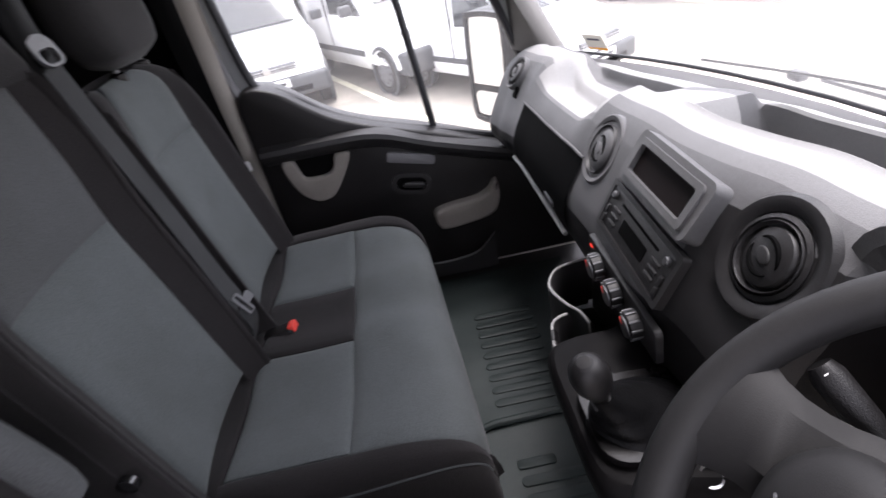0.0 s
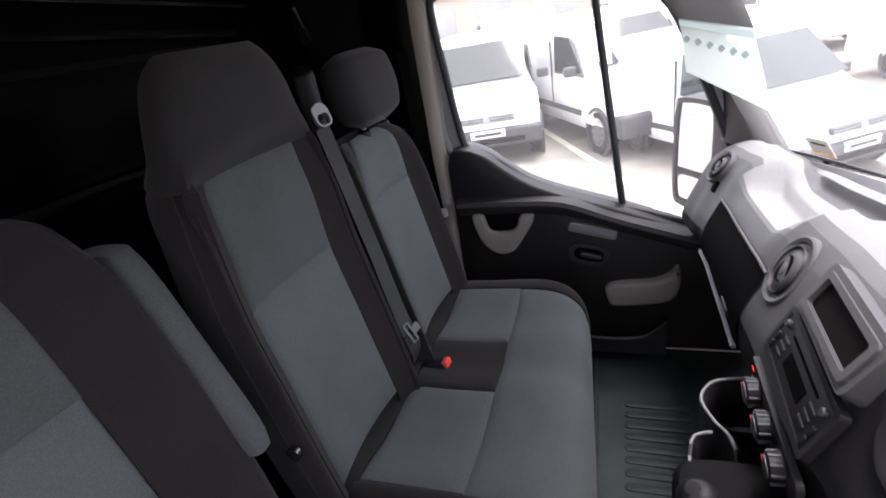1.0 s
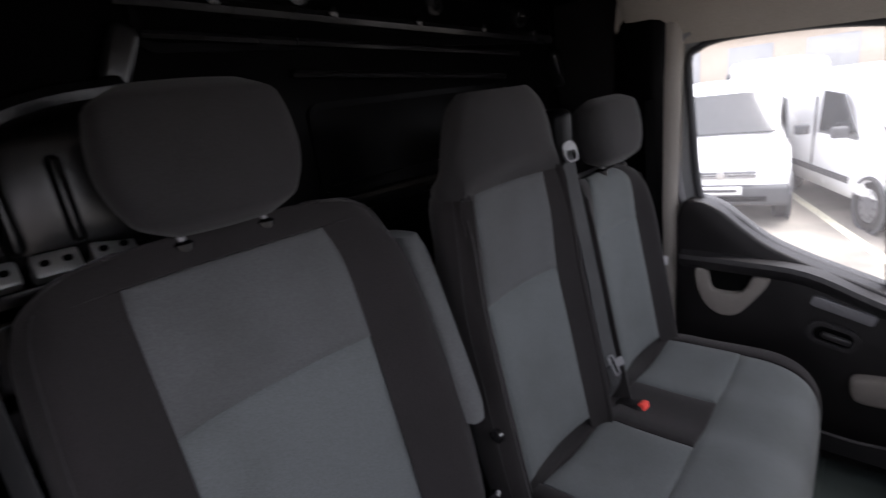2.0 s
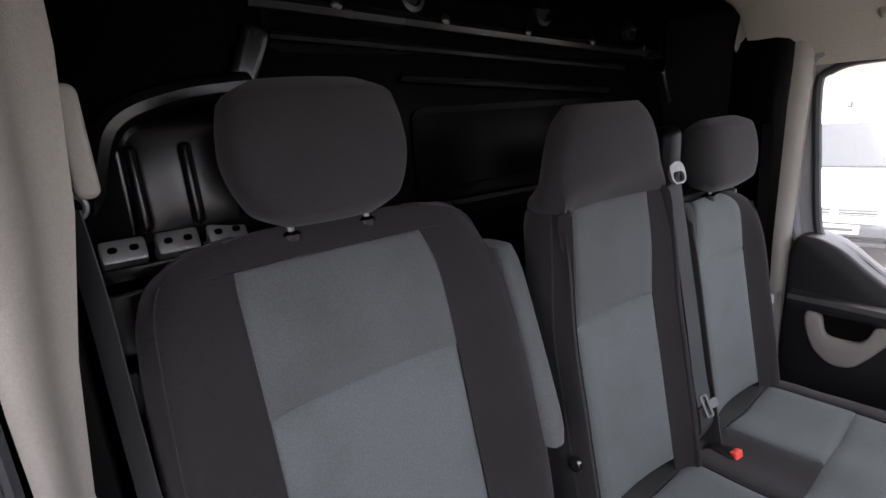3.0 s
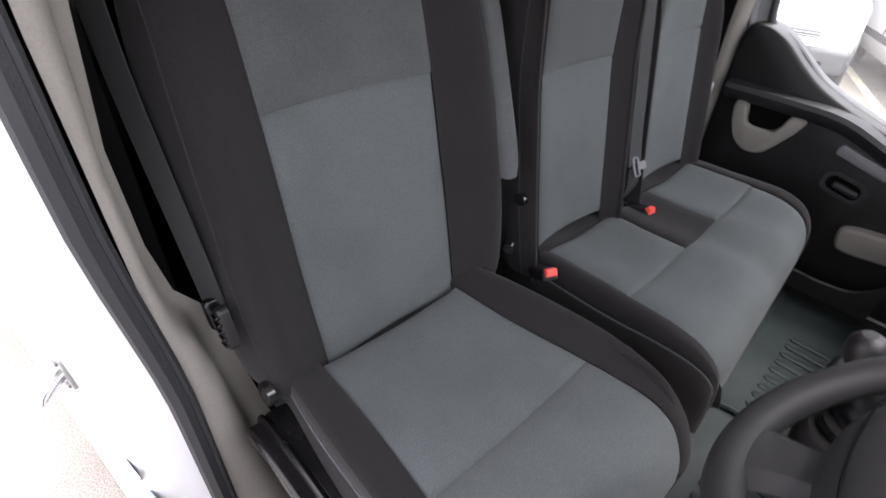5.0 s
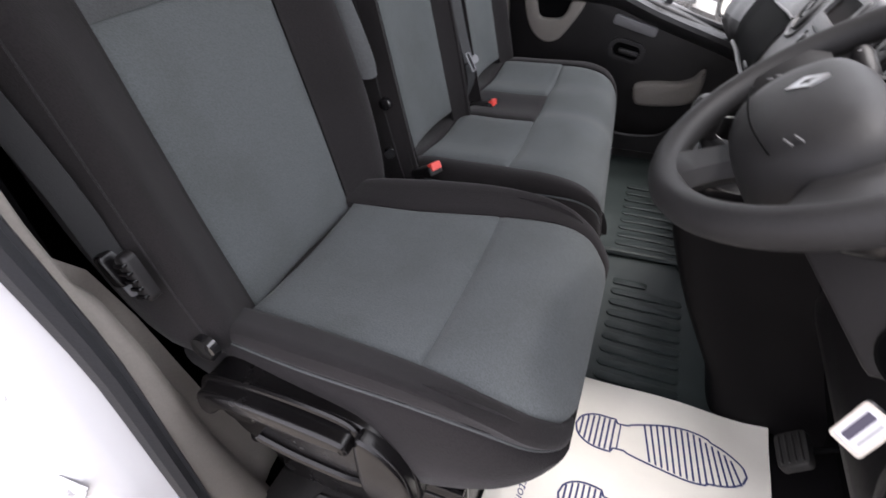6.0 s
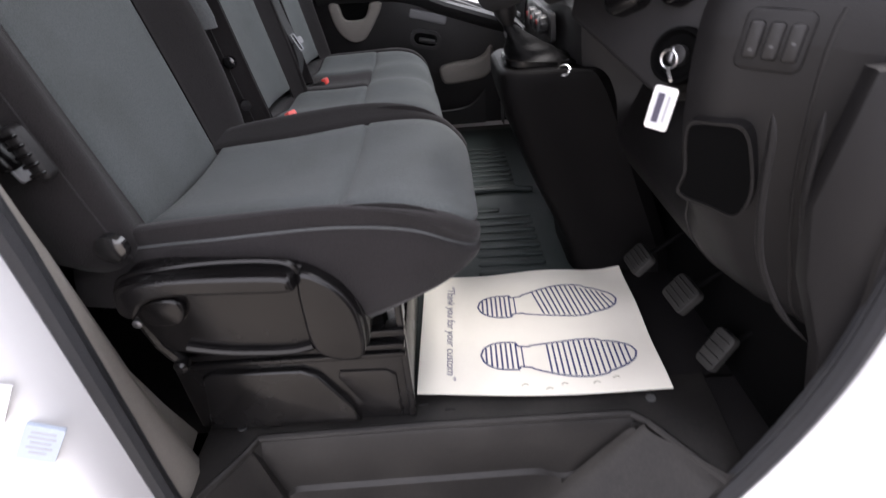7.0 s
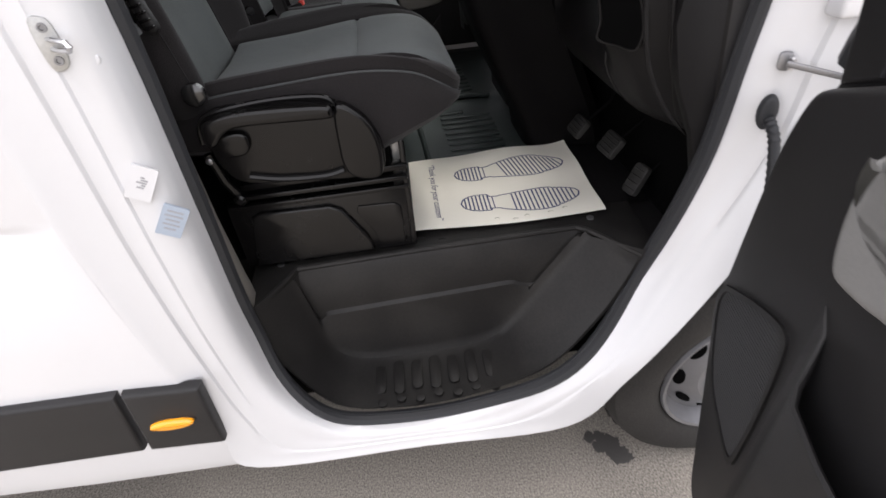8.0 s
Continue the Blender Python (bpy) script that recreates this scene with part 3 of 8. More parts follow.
# raised rim of the step and the sill cover
part("rim", tube([(0.130, 0.215, 0.683), (0.198, 0.312, 0.684), (0.215, 0.345, 0.684), (0.5, 0.352, 0.684), (0.88, 0.352, 0.684), (0.905, 0.332, 0.684), (0.985, 0.215, 0.684)], 0.007, 8), STEP, step)
bm = bmesh.new()
slab([(0.11, 0.24), (0.128, 0.215), (0.198, 0.318), (0.215, 0.348), (0.88, 0.357), (0.91, 0.330), (0.985, 0.215), (1.03, 0.23), (1.05, 0.44), (0.11, 0.44)], 0.64, 0.680, Matrix.Identity(4), 0.004, 2, bm)
part("sill_cover", bm, STEP, step)
for i in range(8):
    x = 0.312 + 0.0465 * i
    m = pose(x, 0.238, 0.3775, 2.5, 0, -2)
    part("tread_pad", slab(rounded(0.027, 0.100 - 0.016 * (i % 2), 0.012, 4), -0.006, 0.0022, m, 0.0015, 2), STEP, step)
    m2 = pose(x + 0.002, 0.176 - 0.008 * (i % 2), 0.374, 3, 0, 0)
    part("tread_stud", lathe([(0.012, -0.004), (0.012, 0.003), (0.008, 0.004)], m2, 14), STEP, step)
for x, y in ((0.173, 0.375), (0.93, 0.385)):
    part("screw", lathe([(0.009, 0), (0.009, 0.003), (0.004, 0.0035)], pose(x, y, 0.680), 12), STEEL, step)
for x, y in ((0.50, 0.40), (0.70, 0.405), (0.55, 0.385)):
    part("clip_mark", rbox(x, x + 0.02, y, y + 0.006, 0.678, 0.683, 0.002), PLASTIC, step)

rs = random.Random(12)
DUST = mat("pale_dust", (0.16, 0.155, 0.145), 0.95, spec=0.1, grain=0.6, grain_scale=300, tint=(0.05, 0.048, 0.045))
bm = bmesh.new()
for k in range(26):
    x, y = 0.290 + rs.gauss(0, 0.016), 0.205 + rs.gauss(0, 0.022)
    z = 0.3745 + (y - 0.15) * 0.045
    r, ph = rs.uniform(0.0012, 0.0042), rs.uniform(0, 6)
    bm.faces.new([bm.verts.new((x + r * math.cos(a) * (1 + 0.5 * math.sin(2 * a + ph)), y + r * math.sin(a), z + 0.0022 + r * math.sin(a) * 0.045)) for a in [2 * math.pi * i / 7 for i in range(7)]])
tagged(part("dust_flecks", bm, DUST, step, smooth=False), "pale dried mud flecks", kind="stuff")

# cab floor
bm = rbox(-0.32, 1.35, 0.43, 1.97, 0.60, 0.672, 0.004)
struct("floor", bm, PLASTIC, "cab floor under a ribbed rubber mat", "floor")
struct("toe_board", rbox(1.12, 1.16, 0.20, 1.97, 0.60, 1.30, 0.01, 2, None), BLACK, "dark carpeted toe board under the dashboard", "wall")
struct("sill_filler", rbox(0.98, 1.30, 0.235, 0.45, 0.55, 0.672, 0.01), PLASTIC, "black plastic sill at the door foot", "floor")

# bulkhead behind the seats: black steel with pressed relief
bulk = thing("bulkhead", "glossy black steel bulkhead with pressed ribs", "partition", kind="structure")
BX = -0.33
part("panel", rbox(BX - 0.03, BX, 0.13, 2.04, 0.60, 2.24, 0.005), MATT_STEEL, bulk)
for y0, y1, z0, z1 in ((0.66, 1.92, 1.18, 1.60), (0.92, 1.68, 1.66, 1.86), (0.62, 1.95, 1.97, 2.14)):
    pts = [(p[0], p[1]) for p in rounded(y1 - y0, z1 - z0, 0.03, 4, 0, 0)]
    m = bulk_frame(BX, (y0 + y1) / 2, (z0 + z1) / 2)
    part("pressed_frame", frame_ring(pts, rounded(y1 - y0 - 0.03, z1 - z0 - 0.03, 0.02, 4), -0.002, 0.008, m), MATT_STEEL, bulk)
for z0, z1, y0, y1, r in ((2.055, 1.978, 0.60, 1.92, 0.016), (2.000, 1.940, 0.63, 1.72, 0.010), (1.923, 1.876, 0.90, 1.64, 0.010), (1.64, 1.62, 0.55, 1.95, 0.014)):
    k = (z1 - z0) / (y1 - y0) * 0.05
    part("cross_rib", tube([(BX + 0.006, y0, z0), (BX + 0.012, y0 + 0.05, z0 + k), (BX + 0.012, y1 - 0.05, z1 - k), (BX + 0.006, y1, z1)], r, 8), BULK_STEEL, bulk)
for i in range(5):
    y = 0.76 + 0.26 * i
    part("rib_clip", lathe([(0.016, 0), (0.012, 0.02), (0.004, 0.024)], bulk_frame(BX + 0.008, y, 2.065 - (y - 0.60) * 0.058), 10), BULK_STEEL, bulk)
for y, z in ((0.947, 2.084), (1.357, 2.073), (1.75, 2.047)):
    part("fixing_boss", lathe([(0.034, 0), (0.030, 0.012), (0.020, 0.014), (0.016, 0.006), (0.004, 0.006)], bulk_frame(BX, y, z), 16), BULK_STEEL, bulk)
for y, z, lean in ((0.58, 1.955, 25), (1.95, 1.885, -25)):
    part("rib_end", slab(rounded(0.05, 0.13, 0.02), 0, 0.035, bulk_frame(BX, y, z) @ pose(0, 0, 0, 0, 0, -lean), 0.012, 3), BULK_STEEL, bulk)
# folded corner behind the driver, with slotted brackets
part("corner_bulge", rbox(0, 0.075, -0.12, 0.13, -0.115, 0.10, 0.035, 5, pose(BX, 0.465, 1.775, 0, -4, -7)), BULK_STEEL, bulk)
part("corner_brow", tube(smooth_line([(BX + 0.03, 0.315, 1.72), (BX + 0.055, 0.335, 1.81), (BX + 0.065, 0.365, 1.868), (BX + 0.06, 0.45, 1.900), (BX + 0.03, 0.57, 1.915)], 5), 0.022, 10), BULK_STEEL, bulk)
part("corner_flank", rbox(-0.012, 0.012, -0.05, 0.05, -0.14, 0.10, 0.008, 3, pose(BX + 0.045, 0.318, 1.77, 0, 0, -24)), BULK_STEEL, bulk)
for i in range(3):
    y = 0.334 + 0.074 * i
    bkt = part("slot_bracket", slab(rounded(0.060, 0.036, 0.005, 2), -0.05, 0.004, bulk_frame(BX + 0.084, y, 1.680, 30), 0.003, 2), GALV, bulk, "galvanised bracket with two holes")
    for dx in (-0.014, 0.014):
        part("bracket_hole", slab(rounded(0.013, 0.010, 0.0045, 3, dx, 0.002), 0.002, 0.0046, bulk_frame(BX + 0.084, y, 1.680, 30), 0), BLACK, bkt)
    part("pressed_rib", rbox(-0.012, 0.012, -0.010, 0.010, -0.065, 0.065, 0.0095, 4, pose(BX + 0.080, y + 0.036, 1.765, 0, -5, 0)), BULK_STEEL, bulk)
part("corner_step", rbox(BX - 0.01, BX + 0.065, 0.275, 0.43, 1.50, 1.618, 0.014, 3), BULK_STEEL, bulk)
part("corner_step", rbox(BX - 0.01, BX + 0.045, 0.275, 0.40, 1.33, 1.48, 0.014, 3), BULK_STEEL, bulk)
part("ledge", rbox(BX, BX + 0.08, 0.27, 0.60, 1.632, 1.654, 0.004), BULK_STEEL, bulk)

# headliner and header trim
bm = bmesh.new()
sec = [(0.20, 1.90), (0.24, 1.99), (0.34, 2.06), (0.6, 2.09), (1.08, 2.10), (1.56, 2.09), (1.82, 2.06), (1.92, 1.99), (1.97, 1.90)]
sec = [(p.x, p.y) for p in smooth_line([(a, b, 0) for a, b in sec], 3)]
rows = [[(x, 1.08 + (y - 1.08) * w, z + dz) for y, z in sec] for x, w, dz in ((-0.06, 1.0, 0.012), (-0.04, 1.0, 0.0), (0.2, 1.0, 0.0), (0.55, 1.0, -0.01), (0.68, 0.99, -0.04), (0.79, 0.985, -0.085))]
grid(bm, rows)
rows = [[(x, y, z + 0.05) for x, y, z in r] for r in rows]
grid(bm, rows)
part("upper_panel", rbox(BX, -0.035, 0.20, 2.0, 2.085, 2.12, 0.006), MATT_STEEL, bulk)
struct("ceiling", bm, LINING, "beige moulded headliner over the cab", "ceiling")

# windscreen, its pillars
def screen_point(v, k):
    """A point of the windscreen; v from -1 to 1 across, k from 0 at its foot to 1 at its top."""
    b, t, zb = 1.240 - 0.19 * abs(v) ** 1.3, 0.80 - 0.10 * abs(v) ** 2, 1.405 - 0.055 * abs(v) ** 2
    return (b + (t - b) * k, 1.08 + 0.89 * v * (1 - 0.05 * k), zb + (1.99 - zb) * k)


bm = bmesh.new()
WS = [[screen_point(-1 + i / 8, k / 6) for i in range(17)] for k in range(7)]
grid(bm, WS)
ws = struct("window_1", bm, GLASS, "raked laminated windscreen", "windscreen")
ws.visible_shadow = False
for v, s in ((-1, -1), (1, 1)):
    bm = bmesh.new()
    rows = []
    for k in range(9):
        x, y, z = screen_point(v, (k if v > 0 else 3.0 + k * 0.62) / 8)
        w = 0.065 + 0.085 * max(0, 1 - k / 2.6) ** 1.5
        rows.append([(x + 0.02, y + 0.03 * s, z - 0.01), (x - 0.005, y - 0.005 * s, z), (x - 0.025, y - 0.035 * s, z), (x - 0.06, y - 0.048 * s, z + 0.01), (x - 0.75 * w, y - 0.030 * s, z + 0.025), (x - w, y + 0.015 * s, z + 0.035), (x - w + 0.01, y + 0.04 * s, z + 0.035)])
    S = Spline(rows, closed=False)
    grid(bm, [[S.at(a / 2, b / 3) for b in range(19)] for a in range(17)])
    struct("pillar_trim", bm, PILLAR, "grey-beige plastic trim of the windscreen pillar", "pillar")
part("screen_frame", tube([WS[0][i] for i in range(17)], 0.004, 6), RUBBER, van)
bm = bmesh.new()
grid(bm, [[(p[0] + dx, p[1], p[2] + dz) for p in WS[0]] for dx, dz in ((0.003, -0.055), (0.005, -0.014), (0.14, -0.066), (0.34, -0.175), (0.54, -0.31), (0.68, -0.46), (0.72, -0.60))])
part("bonnet", bm, WHITE, van, "white painted bonnet")

# near-side pillar behind the driver's door: beige trim inside the seal
bp = thing("pillar_near_trim", "grey-beige moulded plastic pillar trim beside the driver seat", "pillar", kind="structure")
bm = bmesh.new()
prof = [(0.136, 0.12), (0.137, 0.30), (0.134, 0.58), (0.122, 0.80), (0.098, 0.93), (0.070, 1.0), (0.062, 1.2), (0.056, 1.5)]
rows = [[(x + dx, ya + (yb - ya) * q, z) for x, q in prof] for z, dx, ya, yb in ((0.62, -0.005, 0.214, 0.350), (0.75, -0.008, 0.214, 0.325), (0.9, -0.010, 0.214, 0.300), (1.15, -0.008, 0.212, 0.274), (1.25, -0.006, 0.210, 0.258), (1.29, -0.005, 0.208, 0.240), (1.37, -0.004, 0.208, 0.232), (1.50, -0.003, 0.207, 0.230), (1.64, -0.002, 0.204, 0.240), (1.78, 0.0, 0.204, 0.258), (1.92, 0.0, 0.204, 0.268), (2.02, 0.0, 0.204, 0.270))]
grid(bm, rows)
part("upper_cover", bm, BEIGE, bp, angle=70)
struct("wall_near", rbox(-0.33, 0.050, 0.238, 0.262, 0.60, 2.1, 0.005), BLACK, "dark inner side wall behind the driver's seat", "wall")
struct("wall_far", rbox(-0.33, 0.02, 1.97, 2.03, 0.60, 2.1, 0.005), PLASTIC, "dark inner side wall behind the passenger door", "wall")

# ---- the closed passenger door with its window ----
door = thing("door_passenger", "closed passenger door with a dark plastic lining and beige pockets", "door", kind="structure")
SY = 1.93
FM = side_frame(SY, -1)
top = smooth_line([(1.06, 1.03, 0), (0.94, 1.095, 0), (0.84, 1.125, 0), (0.646, 1.202, 0), (0.468, 1.262, 0), (0.36, 1.308, 0), (0.29, 1.356, 0), (0.225, 1.408, 0), (0.165, 1.434, 0), (0.118, 1.428, 0), (0.10, 1.38, 0)], 4)
part("lining", slab([(0.10, 0.70), (1.06, 0.70)] + [(p.x, p.y) for p in top], -0.10, 0.0, FM, 0.012, 3), PLASTIC, door, "dark grained plastic door lining")
# arm ledge
bm = bmesh.new()
line = smooth_line([(0.12, 1.262, 0), (0.30, 1.260, 0), (0.46, 1.250, 0), (0.62, 1.190, 0), (0.83, 1.120, 0), (1.02, 1.05, 0)], 4)
rows = []
for dy, dz in ((0.0, -0.05), (-0.028, -0.03), (-0.036, -0.01), (-0.032, 0.004), (-0.01, 0.01), (0.01, 0.012)):
    rows.append([(p.x, SY + dy, p.y + dz) for p in line])
grid(bm, rows)
part("arm_ledge", bm, DASH_DARK, door)
# beige pocket at the rear, with a scooped top
POCKET = [(0.172, 1.188), (0.215, 1.188), (0.225, 1.13), (0.245, 1.12), (0.305, 1.122), (0.325, 1.145), (0.335, 1.182), (0.385, 1.182), (0.375, 1.15), (0.335, 1.09), (0.30, 1.045), (0.25, 1.038), (0.205, 1.07), (0.18, 1.13)]
bm = slab(soften([(a - 0.012, b + 0.032) for a, b in POCKET]), -0.02, 0.022, FM, 0.008, 3)
part("rear_pocket", bm, POCKET_BEIGE, door, "beige plastic pocket cup")
# Flat black plate painted as the shade inside the pocket.
part("pocket_shade", slab([(0.203, 1.218), (0.323, 1.214), (0.310, 1.167), (0.288, 1.150), (0.228, 1.150), (0.213, 1.162)], -0.02, 0.004, FM), BLACK, door)
bm = slab(soften([(0.575, 0.955), (0.64, 0.968), (0.72, 0.972), (0.765, 0.99), (0.785, 1.022), (0.80, 1.022), (0.80, 0.96), (0.785, 0.915), (0.75, 0.895), (0.60, 0.878), (0.582, 0.905)]), -0.02, 0.035, FM, 0.012, 3)
part("front_pocket", bm, POCKET_BEIGE, door, "beige plastic pull pocket")
# handle recess with lever, and the grab above it
m = FM @ pose(0.530, 1.062, 0, 0, 0, -12)
part("handle_bezel", frame_ring(rounded(0.125, 0.072, 0.034, 6), rounded(0.095, 0.045, 0.021, 6), -0.01, 0.010, m), DASH_DARK, door)
# Flat black floor: the shade in the handle cup is its colour.
part("handle_cup_shade", slab(rounded(0.10, 0.05, 0.023, 6), -0.012, 0.002, m), BLACK, door)
part("handle_lever", slab(rounded(0.07, 0.018, 0.008, 4, 0.008, -0.004), 0.0, 0.014, m, 0.005, 3), DASH_DARK, door)
part("grab_insert", slab(rounded(0.15, 0.034, 0.010, 4), -0.005, 0.010, FM @ pose(0.545, 1.145, 0, 0, 0, -15), 0.005, 2), mat("grab_grey", (0.12, 0.12, 0.125), 0.5, grain=0.2), door)
part("window_switch", slab(rounded(0.12, 0.034, 0.014, 4), 0, 0.006, Matrix.Translation((0.76, SY - 0.012, 1.128)) @ pose(0, 0, 0, 20, 20, 2), 0.003, 2), DASH_PALE_LIT, door)
part("switch_key", slab(rounded(0.05, 0.016, 0.007, 4), 0.004, 0.011, Matrix.Translation((0.76, SY - 0.012, 1.128)) @ pose(0, 0, 0, 20, 20, 2), 0.003, 2), PLASTIC, door)
# lower bin
bm = bmesh.new()
line = smooth_line([(0.30, 0.86, 0), (0.45, 0.80, 0), (0.55, 0.785, 0), (0.63, 0.785, 0), (0.70, 0.80, 0), (0.76, 0.86, 0)], 5)
rows = [[(p.x, SY + dy, z if z is not None else p.y + dz) for p in line] for dy, dz, z in ((0.0, 0, 0.71), (-0.06, 0, 0.72), (-0.075, 0, None), (-0.070, 0.006, None), (-0.062, 0.0, None), (-0.05, 0, 0.74))]
grid(bm, rows)
part("lower_bin", bm, DASH_DARK, door)
# upper frame and seals round the glass
WIN = [(0.150, 1.785), (0.168, 1.815), (0.215, 1.832), (0.32, 1.834), (0.46, 1.826), (0.571, 1.806), (0.66, 1.765), (0.735, 1.695), (0.785, 1.59), (0.84, 1.46), (0.90, 1.31), (0.965, 1.14), (0.97, 1.09), (0.84, 1.112), (0.646, 1.168), (0.468, 1.228), (0.36, 1.278), (0.29, 1.335), (0.235, 1.375), (0.196, 1.388), (0.180, 1.45), (0.165, 1.60)]
W3 = smooth_line([(a + 0.02 - 0.05 * max(0.6 - a, 0) / 0.45, b + 0.03 + 0.045 * (b - 1.17), 0) for a, b in WIN], 3, closed=True)
def grow(k):
    out = []
    n = len(W3)
    for i, p in enumerate(W3):
        t = (W3[(i + 1) % n] - W3[i - 1]).normalized()
        out.append((p.x - t.y * k, p.y + t.x * k))
    return out
inn, o1, o2 = grow(0.0), grow(0.022), grow(0.058)
FO = side_frame(1.985, -1)
GREYPAINT = mat("grey_painted_steel", (0.20, 0.205, 0.21), 0.4, grain=0.1, stain=0.2)
bm = frame_ring([(a, b) for a, b in o2], [(a, b) for a, b in o1], -0.06, 0.0, FO)
part("upper_frame", bm, GREYPAINT, door, "grey painted window frame")
part("glass_seal", tube([(a, 1.985, b) for a, b in grow(0.010)], 0.012, 8, closed=True), RUBBER, door)
part("frame_seal", tube([(a, 1.968, b) for a, b in grow(0.060)], 0.013, 8, closed=True), mat("grey_seal", (0.14, 0.14, 0.145), 0.6, grain=0.2), door)
part("divider", tube([(0.568, 1.992, 1.872), (0.588, 1.992, 1.67), (0.612, 1.992, 1.43), (0.638, 1.99, 1.17)], 0.011, 8), RUBBER, door, "black window divider bar")
bm = bmesh.new()
bm.faces.new([bm.verts.new((a, 2.006, b)) for a, b in grow(0.012)])
gl = part("glass", bm, GLASS, door)
gl.visible_shadow = False
part("outer_skin", slab([(0.09, 0.40), (1.10, 0.40), (1.10, 1.03), (0.84, 1.09), (0.646, 1.155), (0.468, 1.216), (0.36, 1.265), (0.235, 1.36), (0.10, 1.37)], -0.02, 0.0, side_frame(2.045, -1)), WHITE, door)
# far pillar trim with the belt slot and grab above the window
fp = thing("pillar_far_trim", "grey-beige pillar and cant rail trim round the passenger door", "pillar", kind="structure")
bm = bmesh.new()
levels = ((0.70, -0.006), (1.2, -0.012), (1.4, -0.018), (1.8, -0.016), (1.90, -0.012), (2.0, -0.012))
grid(bm, [[(x + dx, y, z) for x, y in ((0.115, 1.985), (0.114, 1.955), (0.104, 1.942), (0.085, 1.936), (0.072, 1.938))] for z, dx in levels])
part("pillar_edge", bm, BEIGE, fp, "beige pillar edge")
bm = bmesh.new()
grid(bm, [[(x + dx, y, z) for x, y in ((0.072, 1.938), (0.06, 1.930), (0.03, 1.925), (-0.03, 1.925), (-0.07, 1.94), (-0.10, 1.97))] for z, dx in levels])
part("pillar_cover", bm, MATT_STEEL, fp, "dark pillar cover")
bm = bmesh.new()
rail = smooth_line([(-0.10, 1.985, 0), (0.12, 1.98, 0), (0.30, 1.98, 0), (0.5, 1.968, 0), (0.66, 1.925, 0), (0.74, 1.88, 0)], 4)
grid(bm, [[(p.x + nx, y, p.y + dz) for p in rail] for nx, y, dz in ((0, 2.0, -0.030), (0, 1.965, -0.034), (0.0, 1.945, -0.015), (0.01, 1.93, 0.02), (0.03, 1.90, 0.06), (0.05, 1.84, 0.10))])
part("rail_cover", bm, LINING, fp)
part("grab_handle", slab(rounded(0.16, 0.04, 0.015, 4), 0, 0.02, Matrix.Translation((0.318, 1.915, 2.005)) @ pose(0, 0, 0, 60, 0, 0), 0.008, 3), LINING, fp)

# ---- seats ----


def ring_cushion(x, yc, hw, zt, zb, roll, dip=0.012, panel=0.155, spread=0.0):
    """A closed section of a cushion across y, from the outer bottom round over the top."""
    b = roll
    return [(x, yc - hw + 0.03, zb), (x, yc - hw - spread, (zb + zt) / 2 - 0.01), (x, yc - hw + 0.018, zt - 0.022 + b), (x, yc - (hw + panel) / 2 - 0.012, zt + b * 0.85),
            (x, yc - panel, zt), (x, yc, zt - dip), (x, yc + panel, zt),
            (x, yc + (hw + panel) / 2 + 0.012, zt + b * 0.85), (x, yc + hw - 0.018, zt - 0.022 + b), (x, yc + hw + spread, (zb + zt) / 2 - 0.01), (x, yc + hw - 0.03, zb), (x, yc, zb)]


def ring_back(x, yc, hw, z, wing, thick, panel=0.155, nx=1.0, nz=0.0, f=0.0):
    """A closed section of a backrest across y, from behind one side round over the front. wing: how far the side bolsters stand forward."""
    side = wing * 0.35 if wing > 0 else (wing - thick * 0.45) / 2
    pts = [(-thick, -hw + 0.05), (-thick * 0.45, -hw), (side, -hw + 0.008), (wing, -(hw + panel) / 2 - 0.02 * min(1, hw / 0.2)), (f, -panel), (f - 0.012 - f * 0.2, 0.0), (f, panel),
           (wing, (hw + panel) / 2 + 0.02 * min(1, hw / 0.2)), (side, hw - 0.008), (-thick * 0.45, hw), (-thick, hw - 0.05), (-thick - 0.006, 0.0)]
    return [(x + d * nx, yc + w, z + d * nz) for d, w in pts]


def back_x(z, x0=0.125, z0=1.12):
    return x0 - (z - z0) * 0.222


# driver's seat
YC = 0.574
drv = thing("single_seat", "driver seat in grey woven cloth with black cloth bolsters", "seat")
secs = [ring_cushion(x, YC - 0.014, hw, zt, zb, roll, dip, pan, sp) for x, hw, zt, zb, roll, dip, pan, sp in (
    (0.02, 0.215, 1.085, 0.99, 0.000, 0.004, 0.150, 0.0), (0.14, 0.235, 1.105, 0.985, 0.018, 0.010, 0.152, 0.0), (0.28, 0.250, 1.114, 0.97, 0.026, 0.014, 0.158, 0.004),
    (0.43, 0.254, 1.126, 0.955, 0.022, 0.010, 0.174, 0.006), (0.53, 0.248, 1.124, 0.990, 0.008, 0.004, 0.188, 0.006), (0.585, 0.230, 1.108, 1.010, -0.010, 0.0, 0.186, 0.0), (0.618, 0.198, 1.080, 1.024, -0.012, 0.0, 0.165, 0.0), (0.628, 0.174, 1.064, 1.036, 0.0, 0.0, 0.14, 0.0))]
SC = Spline(secs)
part("seat_panel", cloth(SC, 1.0, 3.0, 4, 6, 12, 10, 1, 0.011), CLOTH, drv, "grey woven seat panel")
part("thigh_panel", cloth(SC, 3.0, 6.97, 4, 6, 16, 10, 1, 0.011, 0.02, "stv"), CLOTH, drv, "grey woven thigh panel")
part("cushion_bolster", cloth(SC, 0.6, 6.97, 1.9, 4, 20, 8, 1, 0.007, 0.02, "stv"), CLOTH_DARK, drv, "black cloth cushion bolster")
